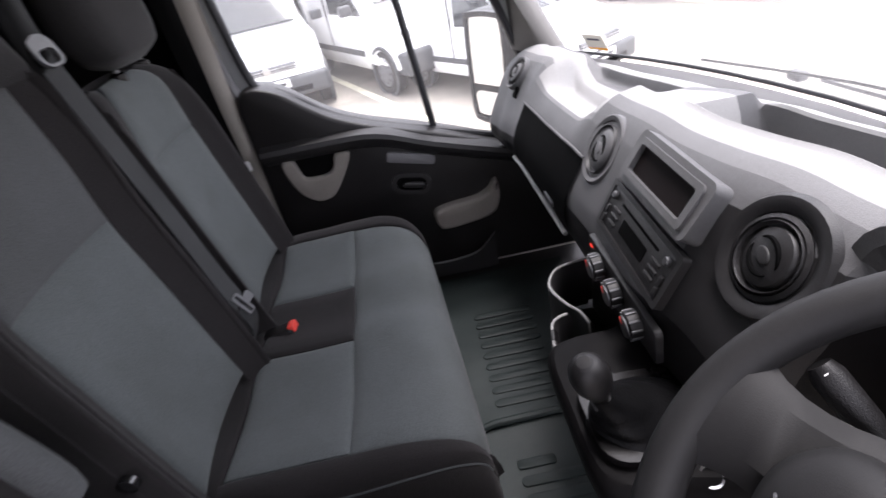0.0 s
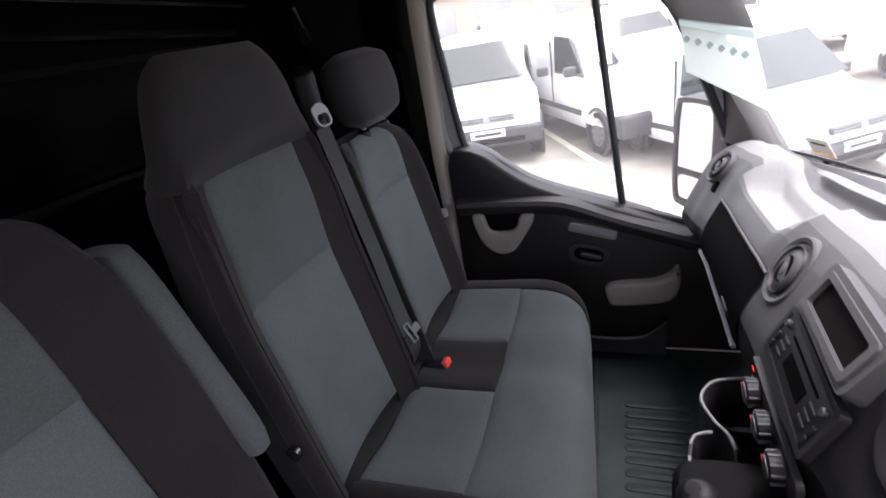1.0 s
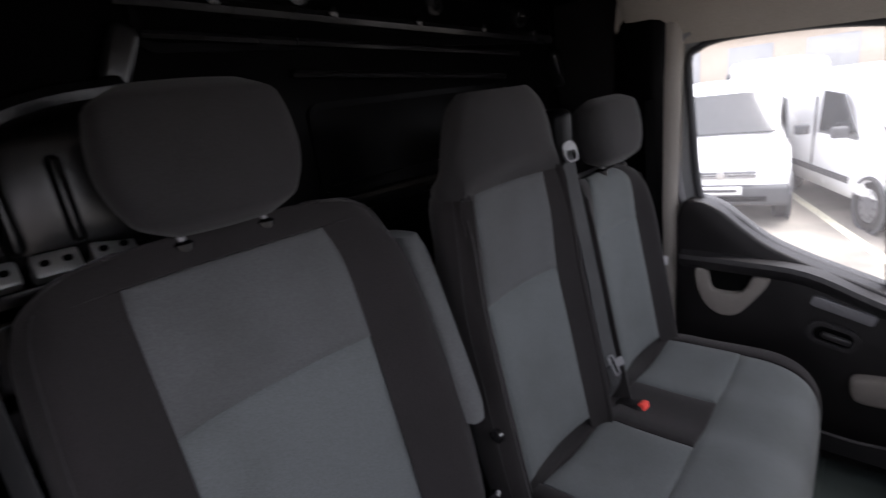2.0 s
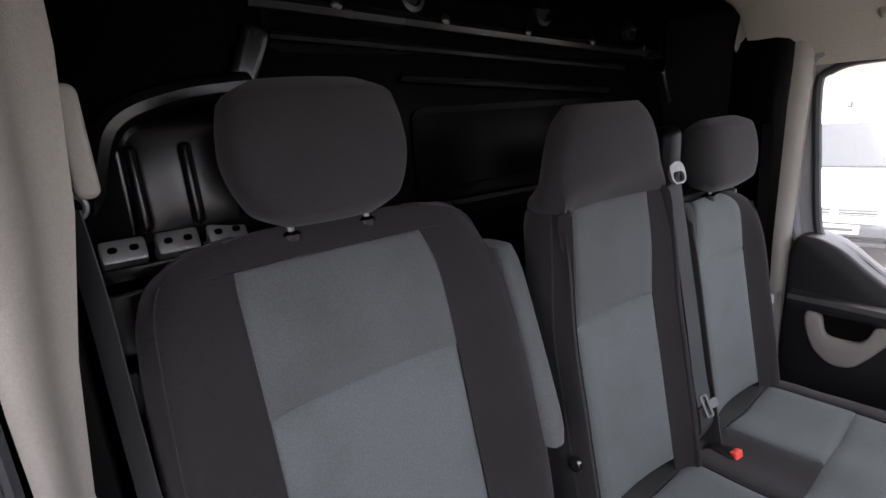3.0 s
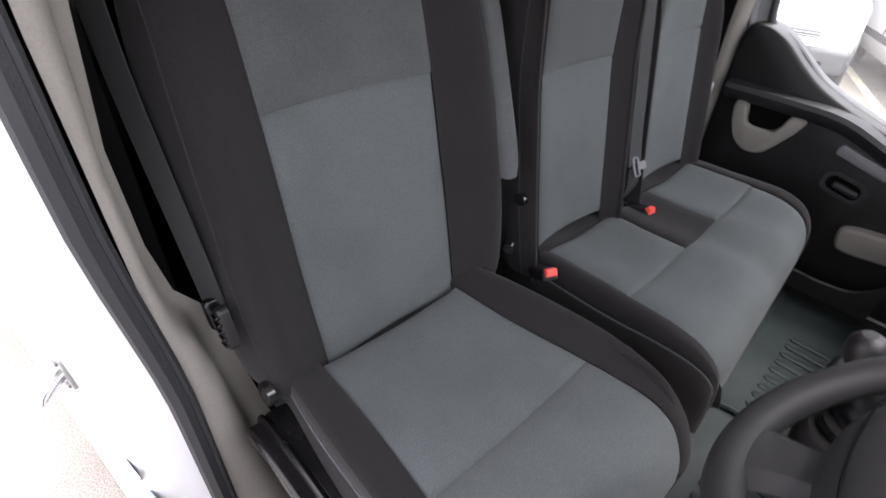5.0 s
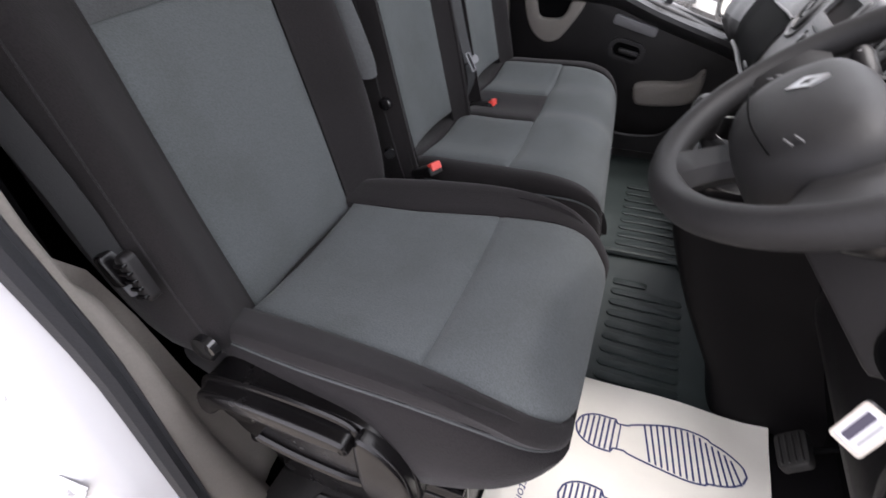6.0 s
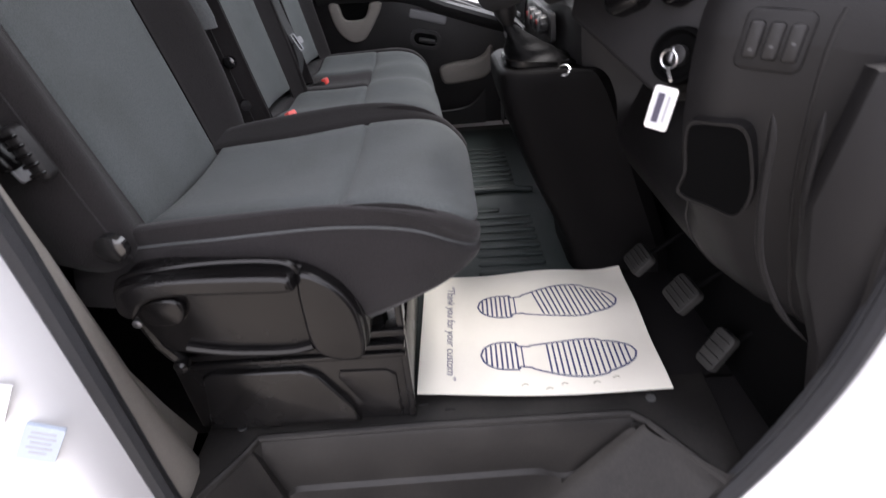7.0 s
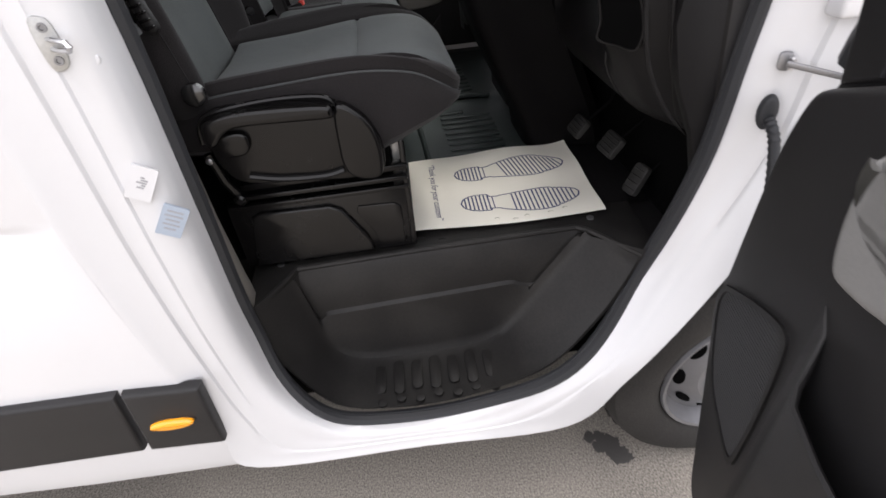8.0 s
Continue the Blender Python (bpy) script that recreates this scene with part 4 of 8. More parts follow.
part("cushion_bolster", cloth(SC, 0.6, 6.97, 6, 8.1, 20, 8, 1, 0.007, 0.02, "stv"), CLOTH_DARK, drv, "black cloth cushion bolster")
part("cushion_skirt", cloth(SC, 0.3, 6.97, 0.0, 1.9, 22, 6, 1, 0.005, 0.006, "v"), CLOTH_DARK, drv)
part("cushion_skirt", cloth(SC, 0.3, 6.97, 8.1, 10.0, 22, 6, 1, 0.005, 0.006, "t"), CLOTH_DARK, drv)
part("cushion_pan", cloth(SC, 0.3, 6.95, 9.9, 12.1, 16, 10, 1, 0.0, 0.006, ""), CLOTH_DARK, drv)
part("cushion_core", rbox(0.05, 0.50, YC - 0.19, YC + 0.19, 0.965, 1.07, 0.02), CLOTH_DARK, drv)
for t in (1.9, 8.1):
    part("piping", tube([SC.at(0.6 + 6.3 * i / 40, t) - SC.normal(0.6 + 6.3 * i / 40, t) * 0.003 for i in range(41)], 0.0021, 6), CLOTH_DIMMED, drv, "pale stitched piping")
secs = []
for z, hw, wing, thick, pan, f in ((1.055, 0.235, 0.020, 0.10, 0.146, 0), (1.12, 0.266, 0.036, 0.115, 0.147, 0), (1.24, 0.276, 0.047, 0.12, 0.150, 0), (1.36, 0.276, 0.047, 0.12, 0.150, 0), (1.49, 0.272, 0.036, 0.115, 0.150, 0), (1.60, 0.264, 0.014, 0.095, 0.150, -0.006),
                                   (1.645, 0.255, -0.006, 0.085, 0.148, -0.020), (1.678, 0.236, -0.024, 0.078, 0.140, -0.036), (1.700, 0.196, -0.044, 0.068, 0.115, -0.052), (1.707, 0.150, -0.052, 0.062, 0.085, -0.056)):
    secs.append(ring_back(back_x(z), YC, hw, z, wing, thick, pan, f=f))
SB = Spline(secs)
part("back_lower_panel", cloth(SB, 0.3, 4.0, 4, 6, 16, 10, -1, 0.010), CLOTH, drv, "grey woven back panel")
# Upper panel in the dimmed cloth: shade from its lean is painted.
part("back_upper_panel", cloth(SB, 4.0, 6.72, 4, 6, 14, 10, -1, 0.006), CLOTH_DIMMED, drv, "grey woven shoulder panel")
part("back_cover", cloth(SB, 0.2, 6.7, 6, 16, 24, 44, -1, 0.006, 0.005, "stv"), CLOTH_DARK, drv, "black cloth bolsters and back cover")
part("back_top", cloth(SB, 6.7, 9.0, 0, 12, 12, 44, -1, 0.0, 0.002, ""), CLOTH_DARK, drv)
for t in (2.3, 7.7):
    part("back_piping", tube([SB.at(0.2 + 6.6 * i / 40, t) + SB.normal(0.2 + 6.6 * i / 40, t) * -0.0004 for i in range(41)], 0.0013, 6), CLOTH_MID, drv)


def headrest(parent, xc, yc, zc, w, h, d, lean=8):
    """A padded headrest on two posts."""
    rows = []
    for k in range(11):
        a = -1 + 2 * k / 10
        s = (1 - abs(a) ** 3.2) ** (1 / 2.4)
        taper = 1.0 - 0.20 * max(-a, 0) ** 1.5 - 0.05 * max(a, 0)
        ring = []
        for j in range(16):
            th = 2 * math.pi * j / 16
            c, q = math.cos(th), math.sin(th)
            ex = 2 / 3.4
            ring.append((math.copysign(abs(c) ** ex, c) * d / 2 * (0.25 + 0.75 * s), math.copysign(abs(q) ** ex, q) * w / 2 * taper * (0.62 + 0.38 * s), a * h / 2 * (1 - 0.02 * abs(q))))
        rows.append([Matrix.Translation((xc, yc, zc)) @ pose(0, 0, 0, 0, -lean, 0) @ Vector(p) for p in ring])
    S = Spline(rows)
    bm = bmesh.new()
    vs = grid(bm, [[S.at(s / 3, t / 2) for t in range(32)] for s in range(31)], close_u=True)
    bm.faces.new(vs[0][::-1])
    bm.faces.new(vs[-1])
    hr = part("headrest", bm, CLOTH_MID, parent, "dark grey cloth headrest", angle=60)
    for s in (-1, 1):
        part("headrest_post", tube([(xc + 0.01, yc + s * 0.06, zc - h / 2 - 0.05), (xc - 0.005, yc + s * 0.06, zc)], 0.006, 8), STEEL_DARK, parent)
        part("post_collar", lathe([(0.016, -0.006), (0.016, 0.010), (0.010, 0.014)], Matrix.Translation((xc + 0.004, yc + s * 0.06, zc - h / 2 - 0.018)), 12), GLOSS, parent)
    return hr


headrest(drv, -0.065, 0.580, 1.804, 0.270, 0.200, 0.112)
# seat base: side cover with the long lever, pedestal, runners
def side_line(pts, per=4, closed=True):
    return [(p.x, p.y) for p in smooth_line([(a, b, 0) for a, b in pts], per, closed=closed)]


cover = part("side_cover", slab(side_line([(0.142, 1.055), (0.168, 1.085), (0.273, 1.090), (0.376, 1.084), (0.425, 1.055), (0.455, 1.010), (0.455, 0.935), (0.40, 0.922), (0.30, 0.930), (0.19, 0.942), (0.155, 0.98)]), -0.06, 0.004, side_frame(0.301, -1), 0.006, 3), GLOSS, drv, "black plastic seat side cover")
part("cover_lobe", slab(side_line([(0.386, 1.078), (0.425, 1.060), (0.450, 1.020), (0.456, 0.965), (0.446, 0.927), (0.405, 0.928), (0.382, 0.95), (0.378, 1.0)]), 0.0, 0.022, side_frame(0.301, -1), 0.008, 4), GLOSS, cover)
part("cover_brow", tube([(x, 0.292, z) for x, z in side_line([(0.140, 1.035), (0.145, 1.066), (0.172, 1.088), (0.273, 1.099), (0.365, 1.094), (0.386, 1.074)], 5, False)], 0.005, 8), GLOSS, cover)
part("cover_lip", tube([(x, 0.295, z) for x, z in side_line([(0.20, 0.958), (0.26, 0.944), (0.34, 0.939), (0.378, 0.946)], 5, False)], 0.007, 8), GLOSS, cover)
part("cover_block", slab(side_line([(0.165, 1.046), (0.21, 1.05), (0.222, 1.03), (0.210, 1.006), (0.175, 1.004), (0.160, 1.02)]), 0.0, 0.014, side_frame(0.299, -1), 0.007, 3), GLOSS, cover)
lv = [(a, b + 0.007) for a, b in side_line([(0.150, 1.040), (0.155, 1.068), (0.175, 1.080), (0.22, 1.086), (0.30, 1.084), (0.372, 1.078), (0.382, 1.066), (0.376, 1.054), (0.30, 1.056), (0.22, 1.058), (0.19, 1.050), (0.172, 1.032), (0.160, 1.028)])]
part("height_lever", slab(lv, 0.0, 0.036, side_frame(0.301, -1), 0.0075, 4), GLOSS, drv, "long black plastic height lever")
dial = part("recline_dial", slab(rounded(0.020, 0.066, 0.009), 0, 0.016, side_frame(0.296, -1) @ pose(0.130, 1.258, 0, 0, 0, 14), 0.006, 3), PLASTIC, drv, "ribbed black recline dial")
for i in range(5):
    part("dial_rib", rbox(-0.009, 0.009, -0.0022, 0.0022, 0.012, 0.0195, 0.0015, 2, side_frame(0.296, -1) @ pose(0.130, 1.258, 0, 0, 0, 14) @ pose(0, -0.022 + 0.011 * i, 0)), GLOSS, dial)
part("recline_pivot", lathe([(0.020, 0), (0.020, 0.012), (0.012, 0.016)], side_frame(0.318, -1) @ pose(0.150, 1.118, 0), 16), STEEL_BLACK, drv)
part("seat_frame", rbox(0.13, 0.47, 0.375, 0.77, 0.86, 0.97, 0.01), BLACK, drv)
part("pedestal", rbox(0.10, 0.495, 0.372, 0.78, 0.685, 0.852, 0.008), PEDESTAL, drv, "black steel seat pedestal")
for z, x0, x1, y, h in ((0.904, 0.15, 0.50, 0.358, 0.010), (0.880, 0.13, 0.498, 0.352, 0.007), (0.853, 0.12, 0.497, 0.360, 0.006), (0.866, 0.13, 0.50, 0.76, 0.01)):
    part("runner", rbox(x0, x1, y, y + 0.03, z - h, z + 0.004, 0.003, 2), PEDESTAL if y < 0.7 else STEEL, drv)
part("pedestal_rib", slab([(0.125, 0.695), (0.150, 0.825), (0.17, 0.834), (0.32, 0.830), (0.345, 0.815), (0.39, 0.735), (0.40, 0.695)], 0, 0.014, side_frame(0.373, -1), 0.006, 3), PEDESTAL, drv)
part("pedestal_panel", slab([(0.415, 0.70), (0.405, 0.74), (0.375, 0.80), (0.38, 0.815), (0.46, 0.812), (0.475, 0.80), (0.475, 0.70)], 0, 0.006, side_frame(0.373, -1), 0.004, 2), PEDESTAL, drv)
part("pedestal_edge", rbox(0.488, 0.500, 0.366, 0.378, 0.69, 0.96, 0.003), PEDESTAL, drv)
part("front_bracket", rbox(0.470, 0.492, 0.40, 0.46, 0.86, 0.975, 0.004), GALV, drv)
part("link_arm", tube([(0.128, 0.325, 1.0), (0.140, 0.325, 0.94), (0.158, 0.33, 0.895)], 0.009, 8), PEDESTAL, drv)
part("link_pin", lathe([(0.011, 0), (0.011, 0.014), (0.006, 0.018)], side_frame(0.33, -1) @ pose(0.158, 0.897, 0), 12), PEDESTAL, drv)
part("link_bolt", lathe([(0.007, 0), (0.007, 0.010), (0.004, 0.012)], side_frame(0.322, -1) @ pose(0.130, 0.990, 0), 12), STEEL, drv)
# folded-up armrest beside the backrest
bm = bmesh.new()
rows = []
for i in range(19):
    a = -1 + 2 * i / 18
    k = (1 - abs(a) ** 6) ** (1 / 3.0)
    z, x = 1.458 + 0.178 * a, 0.045 - 0.40 * 0.178 * a
    rows.append([(x + 0.050 * k * math.copysign(abs(math.cos(q)) ** 0.7, math.cos(q)), 0.842 + 0.06 * (z - 1.30) + 0.026 * k * math.copysign(abs(math.sin(q)) ** 0.7, math.sin(q)), z) for q in [2 * math.pi * j / 20 for j in range(20)]])
vs = grid(bm, rows[1:-1], close_u=True)
bm.faces.new(vs[0][::-1])
bm.faces.new(vs[-1])
part("armrest", bm, CLOTH_DIMMED, drv, "grey cloth armrest folded upright", angle=60)

# passenger bench
bench = thing("passenger_bench", "double passenger bench in grey woven cloth with black cloth sides", "bench seat")
BY0, BY1 = 0.925, 1.785
BM = (BY0 + BY1) / 2


def bench_ring(x, zt, zb, roll, edge):
    """Section of the bench cushion; the control columns fall on its seams."""
    cols = [(BY0 + 0.02 + edge * 0.45, zb), (BY0 - 0.002 + edge * 0.45, (zb + zt) / 2), (BY0 + 0.015 + edge * 0.45, zt - 0.012), (0.985, zt + roll), (1.12, zt - 0.006), (1.265, zt), (1.355, zt - 0.012 + roll * 0.3), (1.445, zt), (1.56, zt - 0.006), (1.69 - 0.6 * edge, zt + roll), (BY1 - 0.015 - 1.5 * edge, zt - 0.012), (BY1 + 0.002 - 1.5 * edge, (zb + zt) / 2), (BY1 - 0.02 - 1.5 * edge, zb), (BM, zb)]
    k = min(max((x - 0.25) / 0.35, 0), 1)
    return [(x - k * (0.014 + 0.075 * (y - 1.1)), y, z) for y, z in cols]


secs = [bench_ring(*a) for a in ((0.06, 1.035, 0.90, 0.0, 0.0), (0.16, 1.060, 0.89, 0.010, 0.0), (0.27, 1.062, 0.88, 0.014, 0.0), (0.375, 1.066, 0.87, 0.012, 0.0), (0.47, 1.072, 0.86, 0.006, 0.010), (0.545, 1.062, 0.86, 0.0, 0.030), (0.590, 1.025, 0.87, -0.004, 0.055), (0.602, 0.955, 0.88, 0.0, 0.07))]
SP = Spline(secs)
part("seat_panel", cloth(SP, 1.0, 3.0, 3, 5, 12, 10, 1, 0.010), CLOTH, bench, "grey woven seat panel")
part("seat_panel", cloth(SP, 1.0, 3.0, 7, 9, 12, 10, 1, 0.010), CLOTH, bench, "grey woven seat panel")
part("middle_panel", cloth(SP, 1.0, 3.0, 5, 7, 12, 8, 1, 0.006), CLOTH_DARK, bench, "black cloth strip between the places")
part("rear_strip", cloth(SP, 0.2, 1.0, 2.4, 9.6, 6, 26, 1, 0.005), CLOTH_DARK, bench)
part("front_panel", cloth(SP, 3.0, 6.97, 3, 9, 16, 26, 1, 0.009, 0.02, "stv"), CLOTH, bench, "grey woven front panel")
part("side_bolster", cloth(SP, 0.8, 6.97, 1.8, 3, 20, 6, 1, 0.005, 0.012, "stv"), CLOTH_DARK, bench)
part("side_bolster", cloth(SP, 0.8, 6.97, 9, 10.2, 20, 6, 1, 0.005, 0.012, "stv"), CLOTH_DARK, bench)
part("skirt", cloth(SP, 0.0, 6.97, 0, 1.8, 20, 6, 1, 0.004, 0.006, "v"), CLOTH_DARK, bench)
part("skirt", cloth(SP, 0.0, 6.97, 10.2, 12, 20, 6, 1, 0.004, 0.006, "t"), CLOTH_DARK, bench)
part("bench_core", rbox(0.08, 0.50, BY0 + 0.06, BY1 - 0.10, 0.88, 1.02, 0.02), CLOTH_DARK, bench)
part("bench_base", rbox(0.02, 0.48, 0.99, 1.72, 0.685, 0.90, 0.012), STEEL_BLACK, bench, "black steel bench base")
for t in (1.8,):
    part("piping", tube([SP.at(0.5 + 5.8 * i / 40, t) - SP.normal(0.5 + 5.8 * i / 40, t) * 0.003 for i in range(41)], 0.0022, 6), CLOTH, bench)


def bench_back(yc, hw, pan, tall, x0):
    """One bench backrest, tall with a built-in head section or low."""
    secs = []
    levels = [(1.02, 0.94), (1.09, 0.98), (1.20, 1.0), (1.32, 1.0), (1.445, 1.0)]
    for z, k in levels:
        secs.append(ring_back(x0 - (z - 1.09) * 0.20, yc + 0.035 * (z - 1.09), hw * k, z, 0.028, 0.12, pan))
    if tall:
        for z, k, w, dy in ((1.56, 0.985, 0.020, 0.018), (1.66, 0.93, 0.012, 0.028)):
            secs.append(ring_back(x0 - (z - 1.09) * 0.17, yc + dy, hw * k, z, w, 0.115, pan * k))
        for z, k, d, dy in ((1.715, 0.89, 1.0, 0.038), (1.765, 0.82, 1.0, 0.048), (1.810, 0.71, 0.92, 0.055), (1.842, 0.51, 0.70, 0.060), (1.856, 0.26, 0.42, 0.062)):
            xc = x0 - (z - 1.09) * 0.17 - 0.024
            ring = []
            for j in range(12):
                q = radians((-150, -112, -78, -48, -24, 0, 24, 48, 78, 112, 150, 180)[j])
                c, e = math.cos(q), math.sin(q)
                ring.append((xc + 0.050 * d * math.copysign(abs(c) ** 0.62, c), yc + dy + hw * k * math.copysign(abs(e) ** 0.72, e), z))
            secs.append(ring)
    else:
        for z, k, w in ((1.51, 0.97, 0.018), (1.555, 0.92, 0.006), (1.582, 0.80, -0.012), (1.594, 0.62, -0.034)):
            secs.append(ring_back(x0 - (z - 1.09) * 0.20, yc + 0.06 * (z - 1.09), hw * k, z, w, 0.10 - 0.03 * (z > 1.57), pan * min(1, k), f=min(0, w)))
    return Spline(secs)


S1 = bench_back(1.086, 0.186, 0.126, True, 0.158)
part("middle_lower_panel", cloth(S1, 0.9, 4.0, 4, 6, 14, 9, -1, 0.009), CLOTH, bench, "grey woven back panel")
# Dimmed cloth again, so the shoulder reads as shaded.
part("middle_upper_panel", cloth(S1, 4.0, 6.0, 4, 6, 8, 9, -1, 0.008), CLOTH_DIMMED, bench, "grey woven panel at the shoulder")
part("middle_head_section", cloth(S1, 6.0, 10.0, 0, 12, 14, 40, -1, 0.005, 0.012, "s"), CLOTH_MID, bench, "black cloth built-in head section")
part("middle_cover", cloth(S1, 0.2, 6.0, 6, 16, 18, 40, -1, 0.006, 0.012, "stuv"), CLOTH_DARK, bench, "black cloth bolsters and back cover")
part("back_piping", tube([S1.at(0.2 + 5.8 * i / 40, 1.6) + S1.normal(0.2 + 5.8 * i / 40, 1.6) * -0.0005 for i in range(41)], 0.0016, 6), CLOTH_MID, bench)
S2 = bench_back(1.540, 0.188, 0.122, False, 0.152)
part("outer_lower_panel", cloth(S2, 0.9, 4.0, 4, 6, 14, 9, -1, 0.009), CLOTH, bench, "grey woven back panel")
part("outer_upper_panel", cloth(S2, 4.0, 8.0, 4, 6, 10, 9, -1, 0.008), CLOTH, bench, "grey woven panel at the shoulder")
part("outer_cover", cloth(S2, 0.2, 8.0, 6, 16, 20, 40, -1, 0.006, 0.005, "stv"), CLOTH_DARK, bench, "black cloth bolsters and back cover")
headrest(bench, 0.015, 1.645, 1.695, 0.286, 0.185, 0.105)
part("belt_column", rbox(-0.02, 0.065, 1.285, 1.365, 1.05, 1.60, 0.02, 3, Matrix.Translation((0.075, 0, 0)) @ Matrix.Translation((0, 0, 1.09)) @ pose(0, 0, 0, 0, -11.3, 0) @ Matrix.Translation((0, 0, -1.09))), CLOTH_DARK, bench)

# ---- dashboard ----
dash = thing("dashboard", "grey and black plastic dashboard with centre stack and round vents", "dashboard")


def blend(y, pts):
    for (a, za), (b, zb) in zip(pts, pts[1:]):
        if y <= b:
            k = min(max((y - a) / (b - a), 0), 1)
            return za + (zb - za) * (3 * k * k - 2 * k ** 3)
    return pts[-1][1]


def dash_h(y):
    return blend(y, [(0.2, 1.455), (0.4, 1.47), (0.75, 1.478), (0.90, 1.474), (1.15, 1.447), (1.35, 1.430), (1.65, 1.415), (1.9, 1.398)])


def dash_o(y):
    return blend(y, [(0.2, 0.235), (0.215, 0.22), (0.25, 0.19), (0.28, 0.165), (0.313, 0.13), (0.339, 0.092), (0.36, 0.07), (0.40, 0.047), (0.46, 0.045), (0.75, 0.052), (0.88, 0.045), (1.0, 0.030), (1.3, 0.032), (1.62, 0.030), (1.74, 0.024), (1.85, 0.008), (1.92, -0.006)])


def bowl(y):
    """How deep the tray in the dash top is at y, and how far back it lies."""
    def rise(a, b):
        k = min(max((y - a) / (b - a), 0), 1)
        return 3 * k * k - 2 * k ** 3
    near = rise(0.80, 0.84) * (1 - rise(1.185, 1.235))
    far = rise(1.33, 1.42) * (1 - rise(1.65, 1.74))
    return near * 0.095 + far * 0.050, -0.03 * rise(1.27, 1.34)


def scoop(y):
    """How far the lip of the far bowl dips."""
    k = min(max((y - 1.35) / 0.09, 0), 1) * min(max((1.74 - y) / 0.09, 0), 1)
    return k * k * (3 - 2 * k)


def hollow(y):
    """How far the face falls back behind the steering column."""
    k = min(max((y - 0.375) / 0.05, 0), 1) * min(max((0.79 - y) / 0.05, 0), 1)
    return k * k * (3 - 2 * k)


def dash_profile(y):
    h, o = dash_h(y), dash_o(y)
    d, s = bowl(y)
    fall = blend(y, [(1.3, 0.0), (1.75, 1.0)])
    v = abs(y - 1.08) / 0.89
    g = (1.235 - 0.19 * v ** 1.3 - 1.0) / 0.235

    def fwd(x):
        return 1.0 + (x - 1.0) * g
    e = blend(y, [(0.70, 0.0), (0.84, 1.0)])
    c = scoop(y)
    u = hollow(y)
    pts = [(1.14 + o * 0.3, 0.90), (1.0 + o * 0.4, 0.94), (0.90 + o * 0.75, 1.05), (0.833 - 0.015 * e + o + 0.10 * u, 1.165 - 0.01 * e), (0.822 - 0.017 * e + o + 0.14 * u, h - 0.155 - 0.035 * e), (0.840 - 0.005 * e + o + 0.14 * u, h - 0.095 - 0.02 * e), (0.871 + o + 0.09 * u, h - 0.045 - 0.026 * c), (0.912 + o + 0.03 * u - 0.012 * c, h - 0.011 - 0.060 * c),
            (0.955 + o - 0.03 * c, h - 0.076 * c), (0.982 + o * 0.4 - 0.02 * c, h - 0.003 - 0.078 * c), (1.0 + o * 0.2 + s * 0.5, h - 0.010 - d * 0.75 - 0.022 * c), (fwd(1.035) + s, h - 0.014 - d), (fwd(1.105) + s, h - 0.016 - d), (fwd(1.135) + s * 0.8, h - 0.018 - d * 0.93),
            (fwd(1.145) + s * 0.6, h - 0.036 - 0.008 * fall), (fwd(1.155) + s * 0.3, h - 0.036 - 0.008 * fall), (fwd(1.175), h - 0.040 - 0.008 * fall), (fwd(1.205), h - 0.052 - 0.008 * fall), (fwd(1.245), h - 0.080 - 0.008 * fall)]
    for i in range(8, len(pts)):
        pts[i] = (max(pts[i][0], pts[i - 1][0] + 0.012), pts[i][1])
    return pts


YS = [0.215] + [0.23 + (1.90 - 0.23) * i / 110 for i in range(111)] + [1.915]
PROF = [[(p.x, y, p.y) for p in smooth_line([(a, b, 0) for a, b in dash_profile(y)], 4)] for y in YS]


def dash_strip(i0, i1, j0=0, j1=None):
    bm = bmesh.new()
    grid(bm, [[p for p in row[int(i0 * 4):int(i1 * 4) + 1]] for row in PROF[j0:j1]])
    return bm


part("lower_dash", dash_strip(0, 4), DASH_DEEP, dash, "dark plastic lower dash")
JN = min(range(len(YS)), key=lambda q: abs(YS[q] - 0.415))
JM = min(range(len(YS)), key=lambda q: abs(YS[q] - 0.78))
JV = min(range(len(YS)), key=lambda q: abs(YS[q] - 0.955))
# Face round the driver's vent in a darker plastic: its shading is painted.
part("vent_face", dash_strip(4, 6, JM, JV + 1), DASH_DARK, dash)
JB = min(range(len(YS)), key=lambda q: abs(YS[q] - 1.36))
JC = min(range(len(YS)), key=lambda q: abs(YS[q] - 1.72))
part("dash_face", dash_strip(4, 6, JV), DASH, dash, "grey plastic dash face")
part("dash_brow", dash_strip(6, 6.75, JV, JB + 1), DASH, dash)
part("dash_brow", dash_strip(6, 6.75, JC), DASH, dash)
# Bowl lip and edge painted paler to show them lit.
part("bowl_lip", dash_strip(6.25, 6.75, JB, JC + 1), DASH_PALE_LIT, dash)
part("bowl_edge", dash_strip(6, 6.25, JB, JC + 1), DASH_HALF_LIT, dash)
part("dash_brow", dash_strip(6, 8, JN, JM + 1), DASH, dash)
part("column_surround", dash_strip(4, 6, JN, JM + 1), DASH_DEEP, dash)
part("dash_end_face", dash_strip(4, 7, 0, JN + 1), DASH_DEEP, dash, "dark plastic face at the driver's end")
part("dash_end_brow", dash_strip(7, 8, 0, JN + 1), DASH, dash)
part("vent_brow", dash_strip(6, 6.75, JM, JV + 1), DASH, dash)
